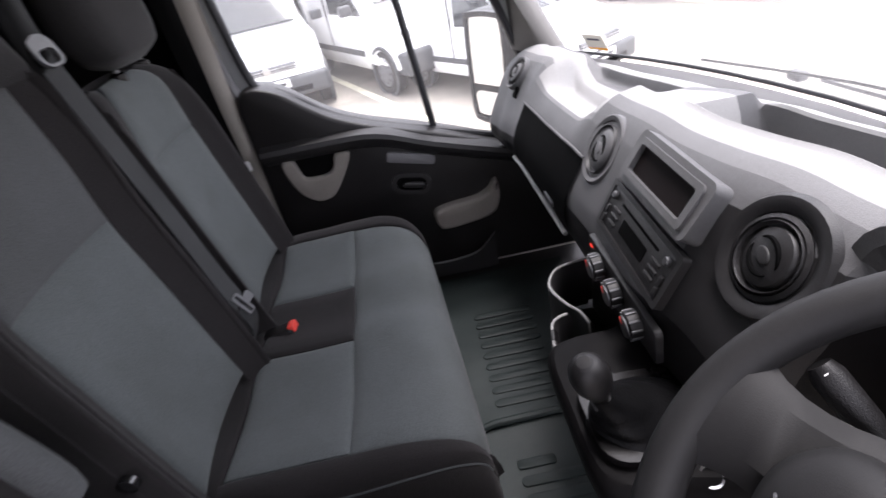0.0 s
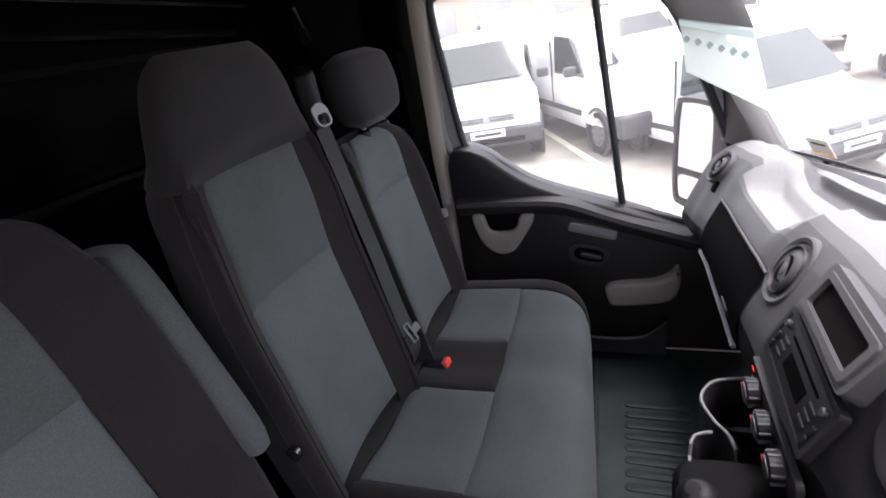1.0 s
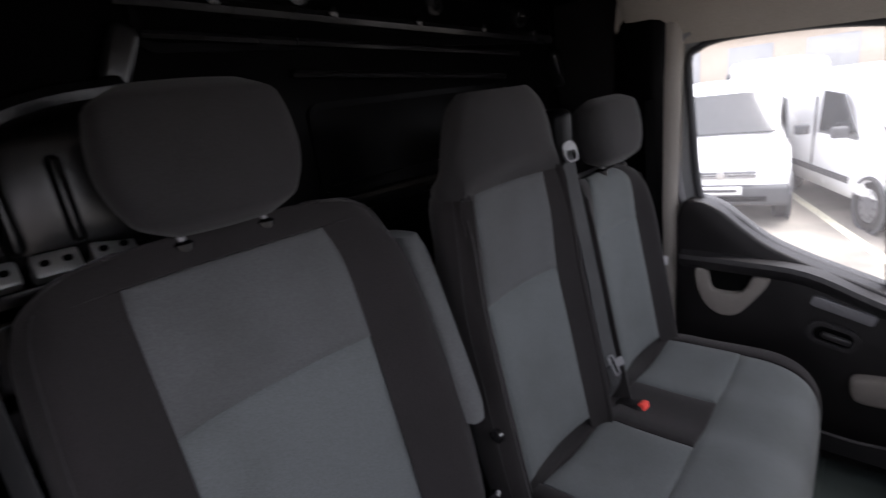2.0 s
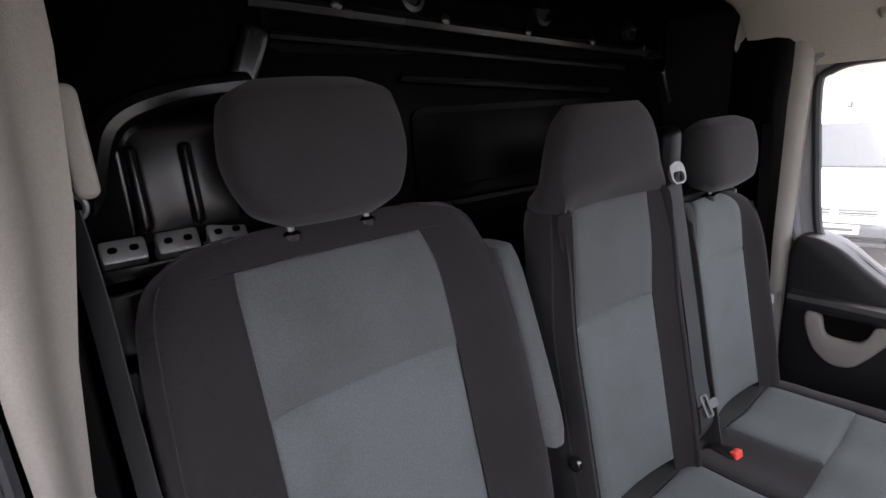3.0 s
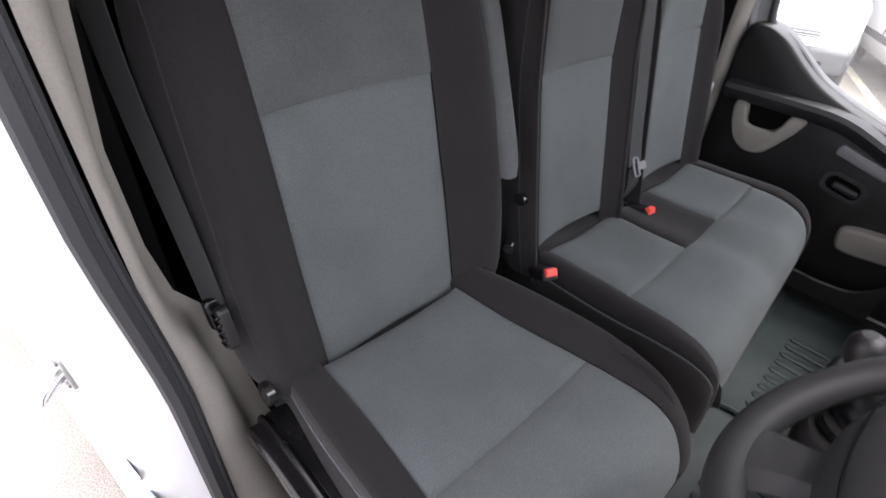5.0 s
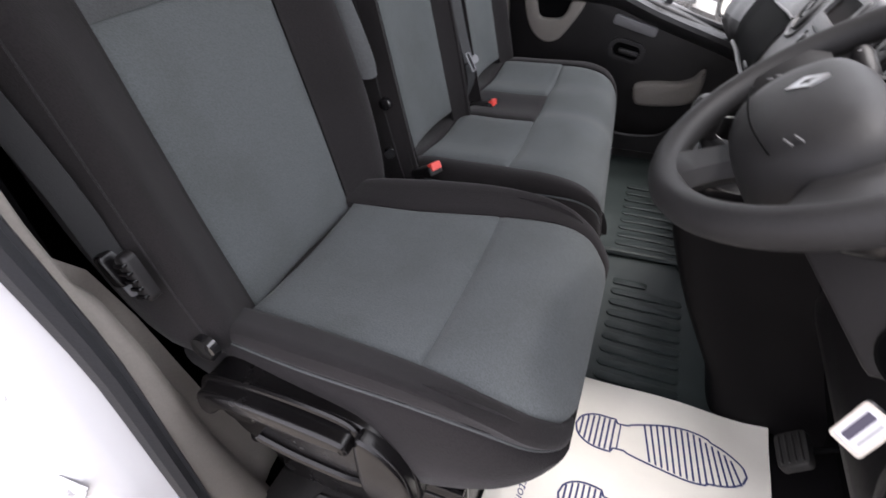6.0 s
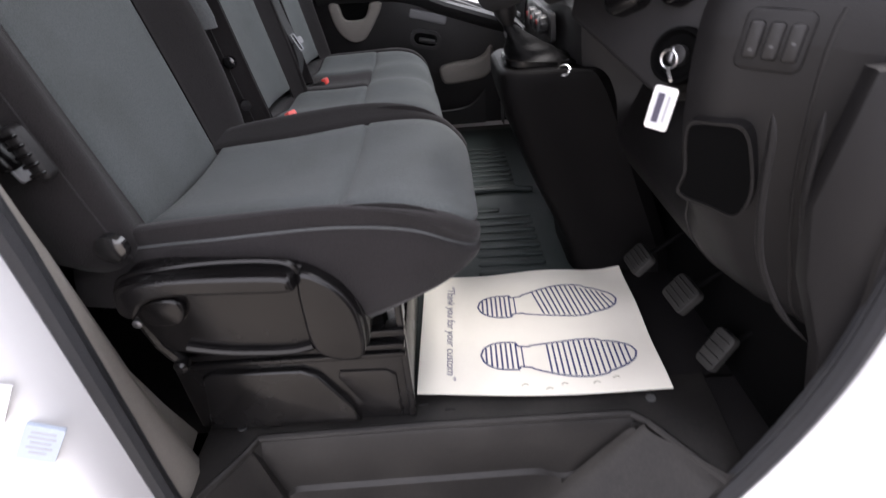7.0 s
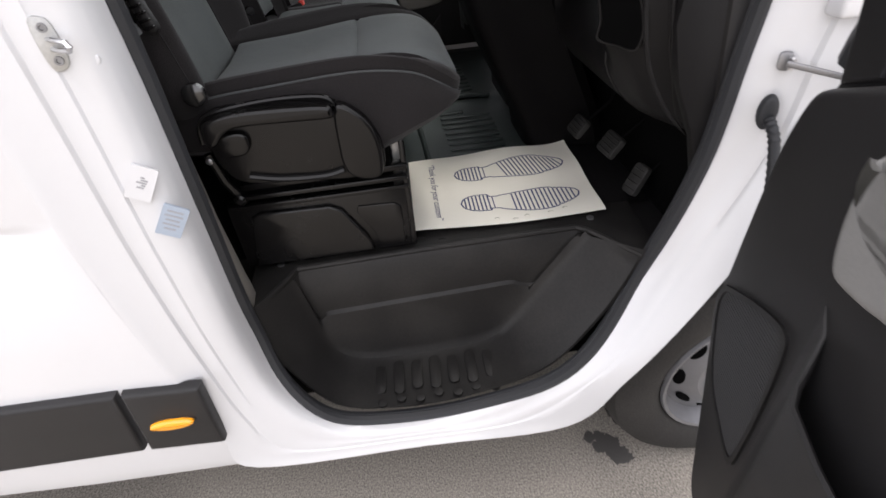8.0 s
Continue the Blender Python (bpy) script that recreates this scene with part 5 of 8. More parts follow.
# Shoulder, crest and top step paler: light from above, put in the colour.
part("dash_shoulder", dash_strip(6.75, 7.25, JM, JB + 1), DASH_HALF_LIT, dash)
part("dash_shoulder", dash_strip(6.75, 7.25, JC), DASH_HALF_LIT, dash)
part("bowl_floor", dash_strip(6.75, 7.25, JB, JC + 1), DASH_PALE_LIT, dash)
part("dash_crest", dash_strip(7.25, 8, JM), DASH_PALE_LIT, dash, "dash crest, painted paler as lit from above")
part("dash_top", dash_strip(8, 12), DASH_PALE_LIT, dash, "dash top with moulded trays, painted paler as lit")
# Tray wall darker than the deck beside it: shade put in the colour.
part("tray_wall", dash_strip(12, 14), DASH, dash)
part("dash_deck", dash_strip(14, 18), DASH_PALE_LIT, dash)
for y, row in ((0.215, PROF[0]), (1.915, PROF[-1])):
    bm = bmesh.new()
    vs = [bm.verts.new(p) for p in row] + [bm.verts.new((1.45, y, 0.9))]
    bm.faces.new(vs)
    part("dash_end", bm, DASH_DARK, dash)


def on_face(y, k):
    """A pose on the dash face at y; k: 0 at the foot of the face, 1 at its top."""
    i = min(range(len(YS)), key=lambda q: abs(YS[q] - y))
    row = PROF[i]
    s = 16 + k * 16
    a = int(s)
    p, q = Vector(row[a]), Vector(row[min(a + 1, len(row) - 1)])
    pos = p.lerp(q, s - a)
    ey = (Vector(row[min(a + 3, len(row) - 1)]) - Vector(row[max(a - 2, 0)])).normalized()
    lo, hi = PROF[max(i - 2, 0)], PROF[min(i + 2, len(PROF) - 1)]
    ex = (Vector(lo[a]) - Vector(hi[a])).normalized()
    ez = ex.cross(ey).normalized()
    ex = ey.cross(ez)
    m = Matrix((ex, ey, ez)).transposed().to_4x4()
    m.translation = (pos.x, y, pos.z)
    return m


def round_vent(m, r, name="round_vent", disc=None, collar=1.42):
    """A round vent: a flared collar, a dark ring and a domed turning disc with a curved slot and a finger ridge."""
    disc = disc or DASH
    v = part(name, lathe([(r * collar, -0.010), (r * (collar - 0.03), 0.001), (r * (collar - 0.10), 0.0035), (r * 1.16, 0.001), (r * 1.05, -0.010), (r * 1.02, -0.014)], m, 36, cap=False), disc, dash, "round air vent with a turning disc")
    part("vent_throat", lathe([(r * 1.04, -0.016), (r * 0.9, -0.014)], m, 24), BLACK, v)
    part("vent_ring", lathe([(r * 1.0, -0.014), (r * 0.99, 0.002), (r * 0.95, 0.005), (r * 0.91, 0.002), (r * 0.90, -0.012)], m, 36, cap=False), DASH_DARK, v)
    tilt = m @ pose(0, 0, 0.0, 4, -5, -25)
    part("vent_disc", lathe([(r * 0.86, -0.010), (r * 0.85, -0.001), (r * 0.78, 0.003), (r * 0.60, 0.0055), (r * 0.30, 0.0072), (r * 0.05, 0.0076)], tilt, 36), disc, v)
    bm = bmesh.new()
    for a0, a1, q in ((20, 160, 0.56), (200, 340, 0.56)):
        pts = [tilt @ Vector((q * r * math.cos(radians(a0 + (a1 - a0) * k / 12)), q * r * math.sin(radians(a0 + (a1 - a0) * k / 12)) * 0.8, 0.0060 + 0.0012 * math.sin(math.pi * k / 12))) for k in range(13)]
        tube(pts, [0.0008 + 0.0022 * math.sin(math.pi * k / 12) for k in range(13)], 6, bm=bm)
    part("vent_slot", bm, BLACK, v)
    part("finger_ridge", slab([(0.30 * r * math.cos(2 * math.pi * k / 20), 0.20 * r * math.sin(2 * math.pi * k / 20)) for k in range(20)], 0.005, 0.0092, tilt, 0.002, 3), disc, v)
    return v


round_vent(on_face(1.264, 0.40) @ pose(0, 0, -0.002), 0.044)
mv = on_face(0.860, 0.43) @ pose(0, -0.004, 0.004)
big = part("driver_vent_surround", lathe([(0.068, -0.008), (0.063, 0.000), (0.056, 0.000), (0.048, -0.004), (0.044, -0.013)], mv, 36, cap=False), DASH_DARK, dash)
round_vent(mv @ pose(0, 0, -0.003), 0.039, "driver_vent", DASH_DARK, 1.14)
round_vent(on_face(1.835, 0.50) @ pose(0, 0, 0.006), 0.032)
# display: hooded surround, dark screen
m = on_face(1.050, 0.50) @ pose(0, -0.010, 0.006, 8, 0, 0)
part("display_surround", frame_ring(rounded(0.218, 0.078, 0.012, 4), rounded(0.172, 0.044, 0.006, 4), -0.024, 0.006, m), DASH, dash)
bm = frame_ring(rounded(0.192, 0.060, 0.008, 4), rounded(0.168, 0.042, 0.005, 4), -0.010, 0.010, m)
part("display_hood", bm, DASH, dash)
part("display_screen", slab(rounded(0.172, 0.046, 0.005, 4), -0.010, 0.002, m), mat("dark_display", (0.010, 0.008, 0.008), 0.7, spec=0.03), dash, "dark unlit display")
# radio: face plate, slot, keys and two knobs
m = on_face(1.052, 0.19) @ pose(0, 0, 0.0)
part("radio_surround", frame_ring(rounded(0.236, 0.080, 0.006, 3), rounded(0.218, 0.064, 0.004, 3), -0.006, 0.006, m), DASH_DARK, dash)
radio = part("radio", slab(rounded(0.218, 0.064, 0.004, 3), -0.004, 0.004, m, 0.002, 2), DASH_DARK, dash, "black radio unit with keys and knobs")
part("disc_slot", slab(rounded(0.13, 0.004, 0.0015, 2, 0, 0.018), 0.003, 0.0048, m), BLACK, radio)
part("radio_window", slab(rounded(0.085, 0.022, 0.002, 2, 0, -0.006), 0.003, 0.0050, m), BLACK, radio)
for s in (-1, 1):
    part("radio_knob", lathe([(0.0065, 0.003), (0.0062, 0.009), (0.005, 0.0105)], m @ pose(s * 0.094, 0.020, 0), 16), STEEL_DARK, radio)
    for i in range(3):
        part("radio_key", slab(rounded(0.026, 0.006, 0.002, 2, s * 0.072, 0.004 - i * 0.011), 0.003, 0.0065, m, 0.0015, 2), DASH_DARK, radio)
    for i in range(2):
        part("radio_key", slab(rounded(0.008, 0.014, 0.002, 2, s * 0.10, -0.006 - i * 0.016), 0.003, 0.0075, m, 0.0015, 2), PLASTIC, radio)
# heater panel with three knurled knobs, red marks
m = on_face(1.046, -0.02) @ pose(0, -0.022, 0.0, 8, 0, 0)
part("heater_panel", slab(rounded(0.25, 0.060, 0.008, 3), -0.006, 0.004, m, 0.003, 2), DASH_DARK, dash)
for i in range(3):
    k = m @ pose(-0.070 + 0.070 * i, 0, 0)
    kb = part("heater_knob", lathe([(0.0215, 0.003), (0.0205, 0.020), (0.018, 0.0225)], k, 24), PLASTIC, dash, "ribbed black heater knob")
    for q in range(10):
        part("knob_rib", rbox(-0.0016, 0.0016, 0.0195, 0.0225, 0.006, 0.021, 0.0005, 1, k @ pose(0, 0, 0, 0, 0, 36 * q)), STEEL_DARK, kb)
    part("knob_cap", lathe([(0.0165, 0.0205), (0.0160, 0.0245), (0.012, 0.0255)], k, 20), STEEL_DARK, kb)
    part("knob_mark", rbox(-0.001, 0.001, 0.004, 0.015, 0.0250, 0.0265, 0, 1, k @ pose(0, 0, 0, 0, 0, 40)), RED, kb)
for x, y in ((-0.112, 0.012), (-0.035, -0.026)):
    part("red_mark", slab(rounded(0.012, 0.004, 0.001, 2, x, y), 0.003, 0.0048, m), mat("red_lamp", (0.9, 0.05, 0.03), 0.4, emit=0.35), dash)
part("hazard_key", slab(rounded(0.016, 0.012, 0.002, 2), 0.0, 0.006, m @ pose(-0.112, -0.012, 0), 0.002, 2), PLASTIC, dash)
# glove slot painted as a black patch of shade, with a pale edge, its lid below
def face_patch(y0, y1, s0, s1, out):
    """A thin patch that follows the dash face between two widths and two profile steps."""
    rows = [[Vector(p) + Vector((-out, 0, 0)) for p in row[s0:s1 + 1]] for y, row in zip(YS, PROF) if y0 <= y <= y1]
    bm = bmesh.new()
    grid(bm, rows)
    return bm, rows


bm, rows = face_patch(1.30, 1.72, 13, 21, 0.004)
part("glove_slot_shade", bm, BLACK, dash, "black patch painted as the shade inside a glove slot")
part("glove_edge", tube([r[0] + Vector((-0.007, 0, 0)) for r in rows], 0.005, 6), DASH_PALE_LIT, dash)
part("glove_brow", tube([r[-1] + Vector((-0.001, 0, 0)) for r in rows], 0.003, 6), DASH, dash)
part("glove_latch", slab(rounded(0.055, 0.014, 0.004, 3), -0.002, 0.008, on_face(1.42, -0.12), 0.003, 2), DASH, dash)
part("side_key", slab(rounded(0.020, 0.030, 0.004, 3), 0, 0.006, on_face(1.80, 0.34), 0.002, 2), BLACK, dash)
# hook beside the glove box
part("bag_hook", tube([(0.90, 1.86, 1.16), (0.875, 1.865, 1.15), (0.868, 1.865, 1.115), (0.885, 1.865, 1.10), (0.90, 1.86, 1.115)], 0.007, 8), DASH, dash)
# driver's side: instrument hood with a dark cluster
bm = bmesh.new()
rows = []
for k in range(25):
    a = math.pi * k / 24
    cy, cz = 0.565 - 0.245 * math.cos(a), 1.43 + 0.105 * math.sin(a) ** 0.7
    iy, iz = 0.565 - 0.215 * math.cos(a), 1.415 + 0.092 * math.sin(a) ** 0.7
    rows.append([(1.055, cy, cz - 0.012), (1.02, cy, cz), (0.955, cy, cz + 0.004), (0.935, cy, cz - 0.004), (0.932, (cy + iy) / 2, (cz + iz) / 2), (0.94, iy, iz), (1.00, iy, iz - 0.006), (1.050, 0.565 + (iy - 0.565) * 0.92, iz - 0.014)])
grid(bm, rows)
part("instrument_hood", bm, DASH, dash, "grey instrument hood")
part("instrument_face", slab([(p[0], p[1]) for p in rounded(0.42, 0.22, 0.05, 5)], -0.004, 0.004, face_frame(1.052 - 0.014, 0.565, 1.39, 25)), BLACK, dash)
for i, y in enumerate((0.43, 0.565, 0.70)):
    part("dial_ring", lathe([(0.052 if i != 1 else 0.036, 0.003), (0.050 if i != 1 else 0.034, 0.010), (0.046 if i != 1 else 0.031, 0.010), (0.045 if i != 1 else 0.030, 0.004)], face_frame(1.050, y, 1.42, 25), 28, cap=False), DASH_DARK, dash)
WARN = mat("warning_lamp", (1.0, 0.10, 0.04), 0.4, emit=1.2)
WARN2 = mat("amber_lamp", (1.0, 0.25, 0.03), 0.4, emit=0.8)
for y, z, w in ((0.546, 1.364, WARN), (0.505, 1.358, WARN2), (0.580, 1.330, WARN2), (0.43, 1.372, WARN2)):
    part("warning_light", slab(rounded(0.010, 0.006, 0.002, 2), 0, 0.0025, face_frame(1.044 - (1.42 - z) * 0.466, y, z, 25)), w, dash)
# end vent, switch panel, cubby on the driver's side
round_vent(on_face(0.262, 0.62) @ pose(0, 0, 0.004), 0.036, "end_vent", DASH_DARK, 1.3)
m = on_face(0.325, 0.0) @ pose(0, 0.0, 0.004)
part("switch_panel", slab(rounded(0.066, 0.062, 0.010, 4), -0.008, 0.005, m, 0.003, 2), DASH_DEEP, dash)
for i in range(3):
    part("switch_key", slab(rounded(0.015, 0.038, 0.004, 3, -0.019 + 0.019 * i, 0), 0.003, 0.010, m, 0.003, 2), PLASTIC, dash)
    part("switch_symbol", slab(rounded(0.004, 0.0025, 0.001, 2, -0.019 + 0.019 * i, -0.010 + 0.005 * i), 0.008, 0.0104, m), DASH, dash)
cm = on_face(0.343, -0.27) @ pose(0, 0, 0.002)
co = [(p.x, p.y) for p in smooth_line([(-0.030, 0.060, 0), (0.0, 0.064, 0), (0.030, 0.056, 0), (0.038, 0.01, 0), (0.036, -0.03, 0), (0.020, -0.060, 0), (-0.010, -0.050, 0), (-0.046, -0.034, 0), (-0.036, 0.0, 0)], 4, closed=True)]
part("cubby_rim", frame_ring([(a * 1.10, b * 1.07) for a, b in co], co, -0.014, 0.010, cm), DASH_DEEP, dash)
# Black plate in the rim: painted shade, no hollow is cut.
part("cubby_shade", slab([(a * 1.01, b * 1.01) for a, b in co], -0.006, 0.0070, cm), BLACK, dash)
for y in (0.285, 0.415):
    i = min(range(len(YS)), key=lambda q: abs(YS[q] - y))
    part("panel_joint", tube([Vector(p) for p in PROF[i][3:19]], 0.0022, 6), PLASTIC, dash)
part("side_cap", lathe([(0.026, 0), (0.024, 0.006), (0.014, 0.002), (0.004, 0.002)], side_frame(0.228, -1) @ pose(1.01, 1.10, 0), 20), DASH_DARK, dash)
part("kick_panel", slab([(1.04, 0.95), (1.10, 0.72), (1.16, 0.70), (1.16, 1.30), (0.98, 1.30), (0.965, 1.16), (0.99, 1.06)], 0, 0.02, side_frame(0.240, -1), 0.006, 2), DASH_DEEP, dash)
for pts in ([(0.905, 1.26), (0.911, 1.234), (0.92, 1.163), (0.939, 1.089), (0.982, 1.011), (1.036, 0.951)], [(0.955, 1.26), (0.958, 1.231), (0.967, 1.16), (0.993, 1.086), (1.039, 1.008)]):
    part("end_rib", tube([(p.x, 0.236, p.y) for p in smooth_line([(a, b, 0) for a, b in pts], 4)], [0.0045 * min(1, 0.1 + i / 4, 0.1 + (4 * (len(pts) - 1) - i) / 4) for i in range(4 * (len(pts) - 1) + 1)], 8), DASH_DEEP, dash)

# ---- steering wheel and column ----
sw = thing("steering_wheel", "black grained steering wheel with a large padded hub", "steering wheel")
A = radians(33.6)
WM = Matrix(((0, math.cos(A), -math.sin(A), 0.808), (-1, 0, 0, 0.55), (0, math.sin(A), math.cos(A), 1.448), (0, 0, 0, 1)))
R = 0.177
STEER = mat("wheel_skin", (0.012, 0.0116, 0.012), 0.58, spec=0.22, grain=0.3, bump=0.10, bump_scale=1100, stain=0.35, stain_scale=12, tint=(0.019, 0.019, 0.019))
part("rim", tube([WM @ Vector((R * math.cos(2 * math.pi * i / 72), R * math.sin(2 * math.pi * i / 72), 0)) for i in range(72)], 0.0172, 14, closed=True), STEER, sw, "grained black rim")
ho = [(p.x, p.y * 0.68 - 0.043) for p in smooth_line([(-0.106, 0.010, 0), (-0.092, 0.056, 0), (-0.05, 0.078, 0), (0.0, 0.082, 0), (0.05, 0.078, 0), (0.092, 0.056, 0), (0.106, 0.010, 0), (0.098, -0.035, 0), (0.072, -0.085, 0), (0.035, -0.106, 0), (0.0, -0.110, 0), (-0.035, -0.106, 0), (-0.072, -0.085, 0), (-0.098, -0.035, 0)], 4, closed=True)]
HC = -0.052
bm = bmesh.new()
levels = [(1.0, -0.050), (1.0, -0.014), (0.985, 0.000), (0.94, 0.011), (0.85, 0.020), (0.68, 0.027), (0.45, 0.031), (0.2, 0.033), (0.03, 0.0335)]
vs = grid(bm, [[WM @ Vector((x * k, HC + (y - HC) * k, h - 0.15 * max(HC - 0.02 - (HC + (y - HC) * k), 0))) for x, y in ho] for k, h in levels], close_u=True)
bm.faces.new(vs[0][::-1])
bm.faces.new(vs[-1])
hub = part("hub_pad", bm, STEER, sw, "large padded hub")


def hub_h(x, y):
    """Height of the hub pad's dome at x, y."""
    q = max(abs(x) / 0.106, abs(y - HC) / 0.066)
    drop = 0.15 * max(HC - 0.02 - y, 0)
    for (k0, h0), (k1, h1) in zip(levels[1:], levels[2:]):
        if k1 <= q <= k0:
            return h1 + (h0 - h1) * (q - k1) / (k0 - k1) - drop
    return 0.0335 - drop


def hub_line(y0, bow, x1, r):
    """A fine groove across the hub pad."""
    return tube([WM @ Vector((x, y0 + bow * x * x, hub_h(x, y0 + bow * x * x) + 0.0004)) for x in [-x1 + x1 * i / 10 for i in range(21)]], r, 6)


part("hub_seam", hub_line(-0.090, 1.4, 0.080, 0.0010), BLACK, hub)
part("hub_badge", frame_ring([(0, 0.017), (0.012, 0), (0, -0.017), (-0.012, 0)], [(0, 0.007), (0.0045, 0), (0, -0.007), (-0.0045, 0)], 0.028, 0.0345, WM @ pose(-0.012, -0.040, 0)), CHROME, hub, "plain metal badge")
for s in (-1, 1):
    for d in (0, 0.008):
        part("horn_mark", rbox(-0.005, 0.005, -0.0008, 0.0008, -0.001, 0.0008, 0, 1, WM @ pose(s * 0.076, -0.058 - d, hub_h(0.076, -0.060) + 0.0005, 0, s * 25, 30 * s)), DASH, hub)
for a0, w0 in ((199, 0.057), (-19, 0.057), (272, 0.050)):
    bm = bmesh.new()
    rows = []
    for k in range(9):
        q = k / 8
        rr = 0.055 + (R - 0.058) * q
        c = Vector((math.cos(radians(a0)), math.sin(radians(a0)), 0)) * rr
        t = Vector((-math.sin(radians(a0)), math.cos(radians(a0)), 0))
        w = w0 * (0.92 - 0.30 * math.sin(math.pi * q * 0.85) + 0.22 * q ** 4)
        z = -0.022 + 0.022 * q
        rows.append([WM @ (c + t * w + Vector((0, 0, z))), WM @ (c + t * w * 0.6 + Vector((0, 0, z + 0.011))), WM @ (c - t * w * 0.6 + Vector((0, 0, z + 0.011))), WM @ (c - t * w + Vector((0, 0, z))), WM @ (c - t * w * 0.7 + Vector((0, 0, z - 0.012))), WM @ (c + t * w * 0.7 + Vector((0, 0, z - 0.012)))])
    grid(bm, rows, close_u=True)
    part("spoke", bm, STEER, sw)
col = thing("steering_column", "dark plastic steering column shroud with stalks and ignition", "steering column")
secs = []
for k, hw, hh in ((0.0, 0.045, 0.035), (0.03, 0.054, 0.042), (0.30, 0.058, 0.046), (0.65, 0.062, 0.048), (1.0, 0.064, 0.05), (1.35, 0.066, 0.05)):
    c = Vector((0.835, 0.56, 1.415)).lerp(Vector((0.945, 0.58, 1.26)), k)
    up = Vector((0.80, 0, 0.45)).normalized()
    sd = Vector((0, 1, 0))
    secs.append([c + sd * (hw * cx) + up * (hh * cz) for cx, cz in ((-1, -0.3), (-0.8, -0.85), (0, -1), (0.8, -0.85), (1, -0.3), (0.95, 0.5), (0.6, 0.95), (0, 1), (-0.6, 0.95), (-0.95, 0.5))])
part("shroud", cloth(Spline(secs), 0, 5, 0, 10, 14, 36, 1, 0.0, 0.004, ""), DASH_DEEP, col)
# ignition barrel, key, ring and tag
PLATE = mat("column_plastic", (0.011, 0.0103, 0.0108), 0.5, spec=0.25, grain=0.3, bump=0.25, bump_scale=900, stain=0.25, stain_scale=9, tint=(0.018, 0.017, 0.0178))
pn = Vector((-0.75, -0.60, 0.25)).normalized()
pm = Matrix.Translation((0.872, 0.475, 1.31)) @ pn.to_track_quat("Z", "Y").to_matrix().to_4x4()
pq = [pm.inverted() @ Vector(p) for p in ((0.781, 0.585, 1.311), (0.867, 0.442, 1.227), (0.895, 0.415, 1.250), (0.918, 0.410, 1.303), (0.920, 0.432, 1.355), (0.895, 0.480, 1.400), (0.80, 0.60, 1.350))]
n = len(pq)
pq = [(p.x, p.y) for i in range(n) for p in (pq[i].lerp(pq[i - 1], 0.16), pq[i].lerp(pq[i - 1], 0.05), pq[i].lerp(pq[(i + 1) % n], 0.05), pq[i].lerp(pq[(i + 1) % n], 0.16))]
part("column_plate", slab(pq, -0.07, 0.0, pm, 0.008, 3), PLATE, col, "flat side plate of the column shroud")
# Lighter grey than the shroud: the light on this cover is its colour.
part("upper_cover", slab(rounded(0.036, 0.056, 0.010, 4), -0.03, 0.010, Matrix.Translation((0.882, 0.492, 1.392)) @ pn.to_track_quat("Z", "Y").to_matrix().to_4x4() @ pose(0, 0, 0, 0, 0, 35), 0.006, 3), DASH, col, "upper cover of the column, painted lighter as lit")
for p, w, turn in (((0.848, 0.511, 1.340), 0.060, 25), ((0.894, 0.456, 1.356), 0.052, 40)):
    bt = part("stalk_boot", slab(rounded(w, 0.044, 0.018, 5), -0.01, 0.026, Matrix.Translation(p) @ pn.to_track_quat("Z", "Y").to_matrix().to_4x4() @ pose(0, 0, 0, 0, 0, turn), 0.012, 4), GLOSS, col)
    part("boot_slot", slab(rounded(w * 0.5, 0.006, 0.002, 2, 0, 0.006), 0.022, 0.0275, Matrix.Translation(p) @ pn.to_track_quat("Z", "Y").to_matrix().to_4x4() @ pose(0, 0, 0, 0, 0, turn), 0.001, 1), DASH_DARK, bt)
im = Matrix.Translation(Vector((0.892, 0.431, 1.276)) + pn * 0.004) @ pn.to_track_quat("Z", "Y").to_matrix().to_4x4()
part("ignition_collar", lathe([(0.036, -0.012), (0.034, 0.005), (0.030, 0.006), (0.026, -0.002), (0.016, -0.004)], im, 28), BLACK, col)
part("ignition_lock", lathe([(0.0135, -0.004), (0.0125, 0.006), (0.008, 0.007)], im, 18), DASH_DARK, col)
key = thing("ignition_key", "car key in the ignition with a steel split ring", "key")
part("key_blade", slab(rounded(0.005, 0.018, 0.002, 3), 0.004, 0.018, im, 0.001, 2), STEEL, key)
kp = im @ Vector((0, 0.004, 0.022))
part("split_ring", tube([kp + Vector((0.0, 0.0, -0.010)) + (Vector((0.55, -0.83, 0)) * math.cos(2 * math.pi * i / 28) + Vector((0, 0, 1)) * math.sin(2 * math.pi * i / 28)) * 0.011 for i in range(28)], 0.0016, 6, closed=True), CHROME, key)
BUMPER_PRINT = mat("dark_print", (0.05, 0.045, 0.07), 0.7)
tag = thing("key_tag", "white paper key tag in a clear plastic holder", "key tag")
tm = Matrix.Translation((0.858, 0.380, 1.226)) @ Vector((-0.62, -0.75, 0.12)).to_track_quat("Z", "Y").to_matrix().to_4x4() @ pose(0, 0, 0, 0, 0, -7)
part("tag_card", slab(rounded(0.025, 0.046, 0.003, 2), -0.001, 0.001, tm), mat("tag_paper", (0.52, 0.52, 0.55), 0.5, grain=0.1), tag)
part("tag_holder", frame_ring(rounded(0.029, 0.053, 0.004, 3), rounded(0.024, 0.045, 0.003, 3), -0.002, 0.002, tm), CHROME, tag)
part("tag_loop", tube([kp + Vector((0.0, 0.0, -0.021)), tm @ Vector((0, 0.034, 0))], 0.0022, 6), CHROME, tag)
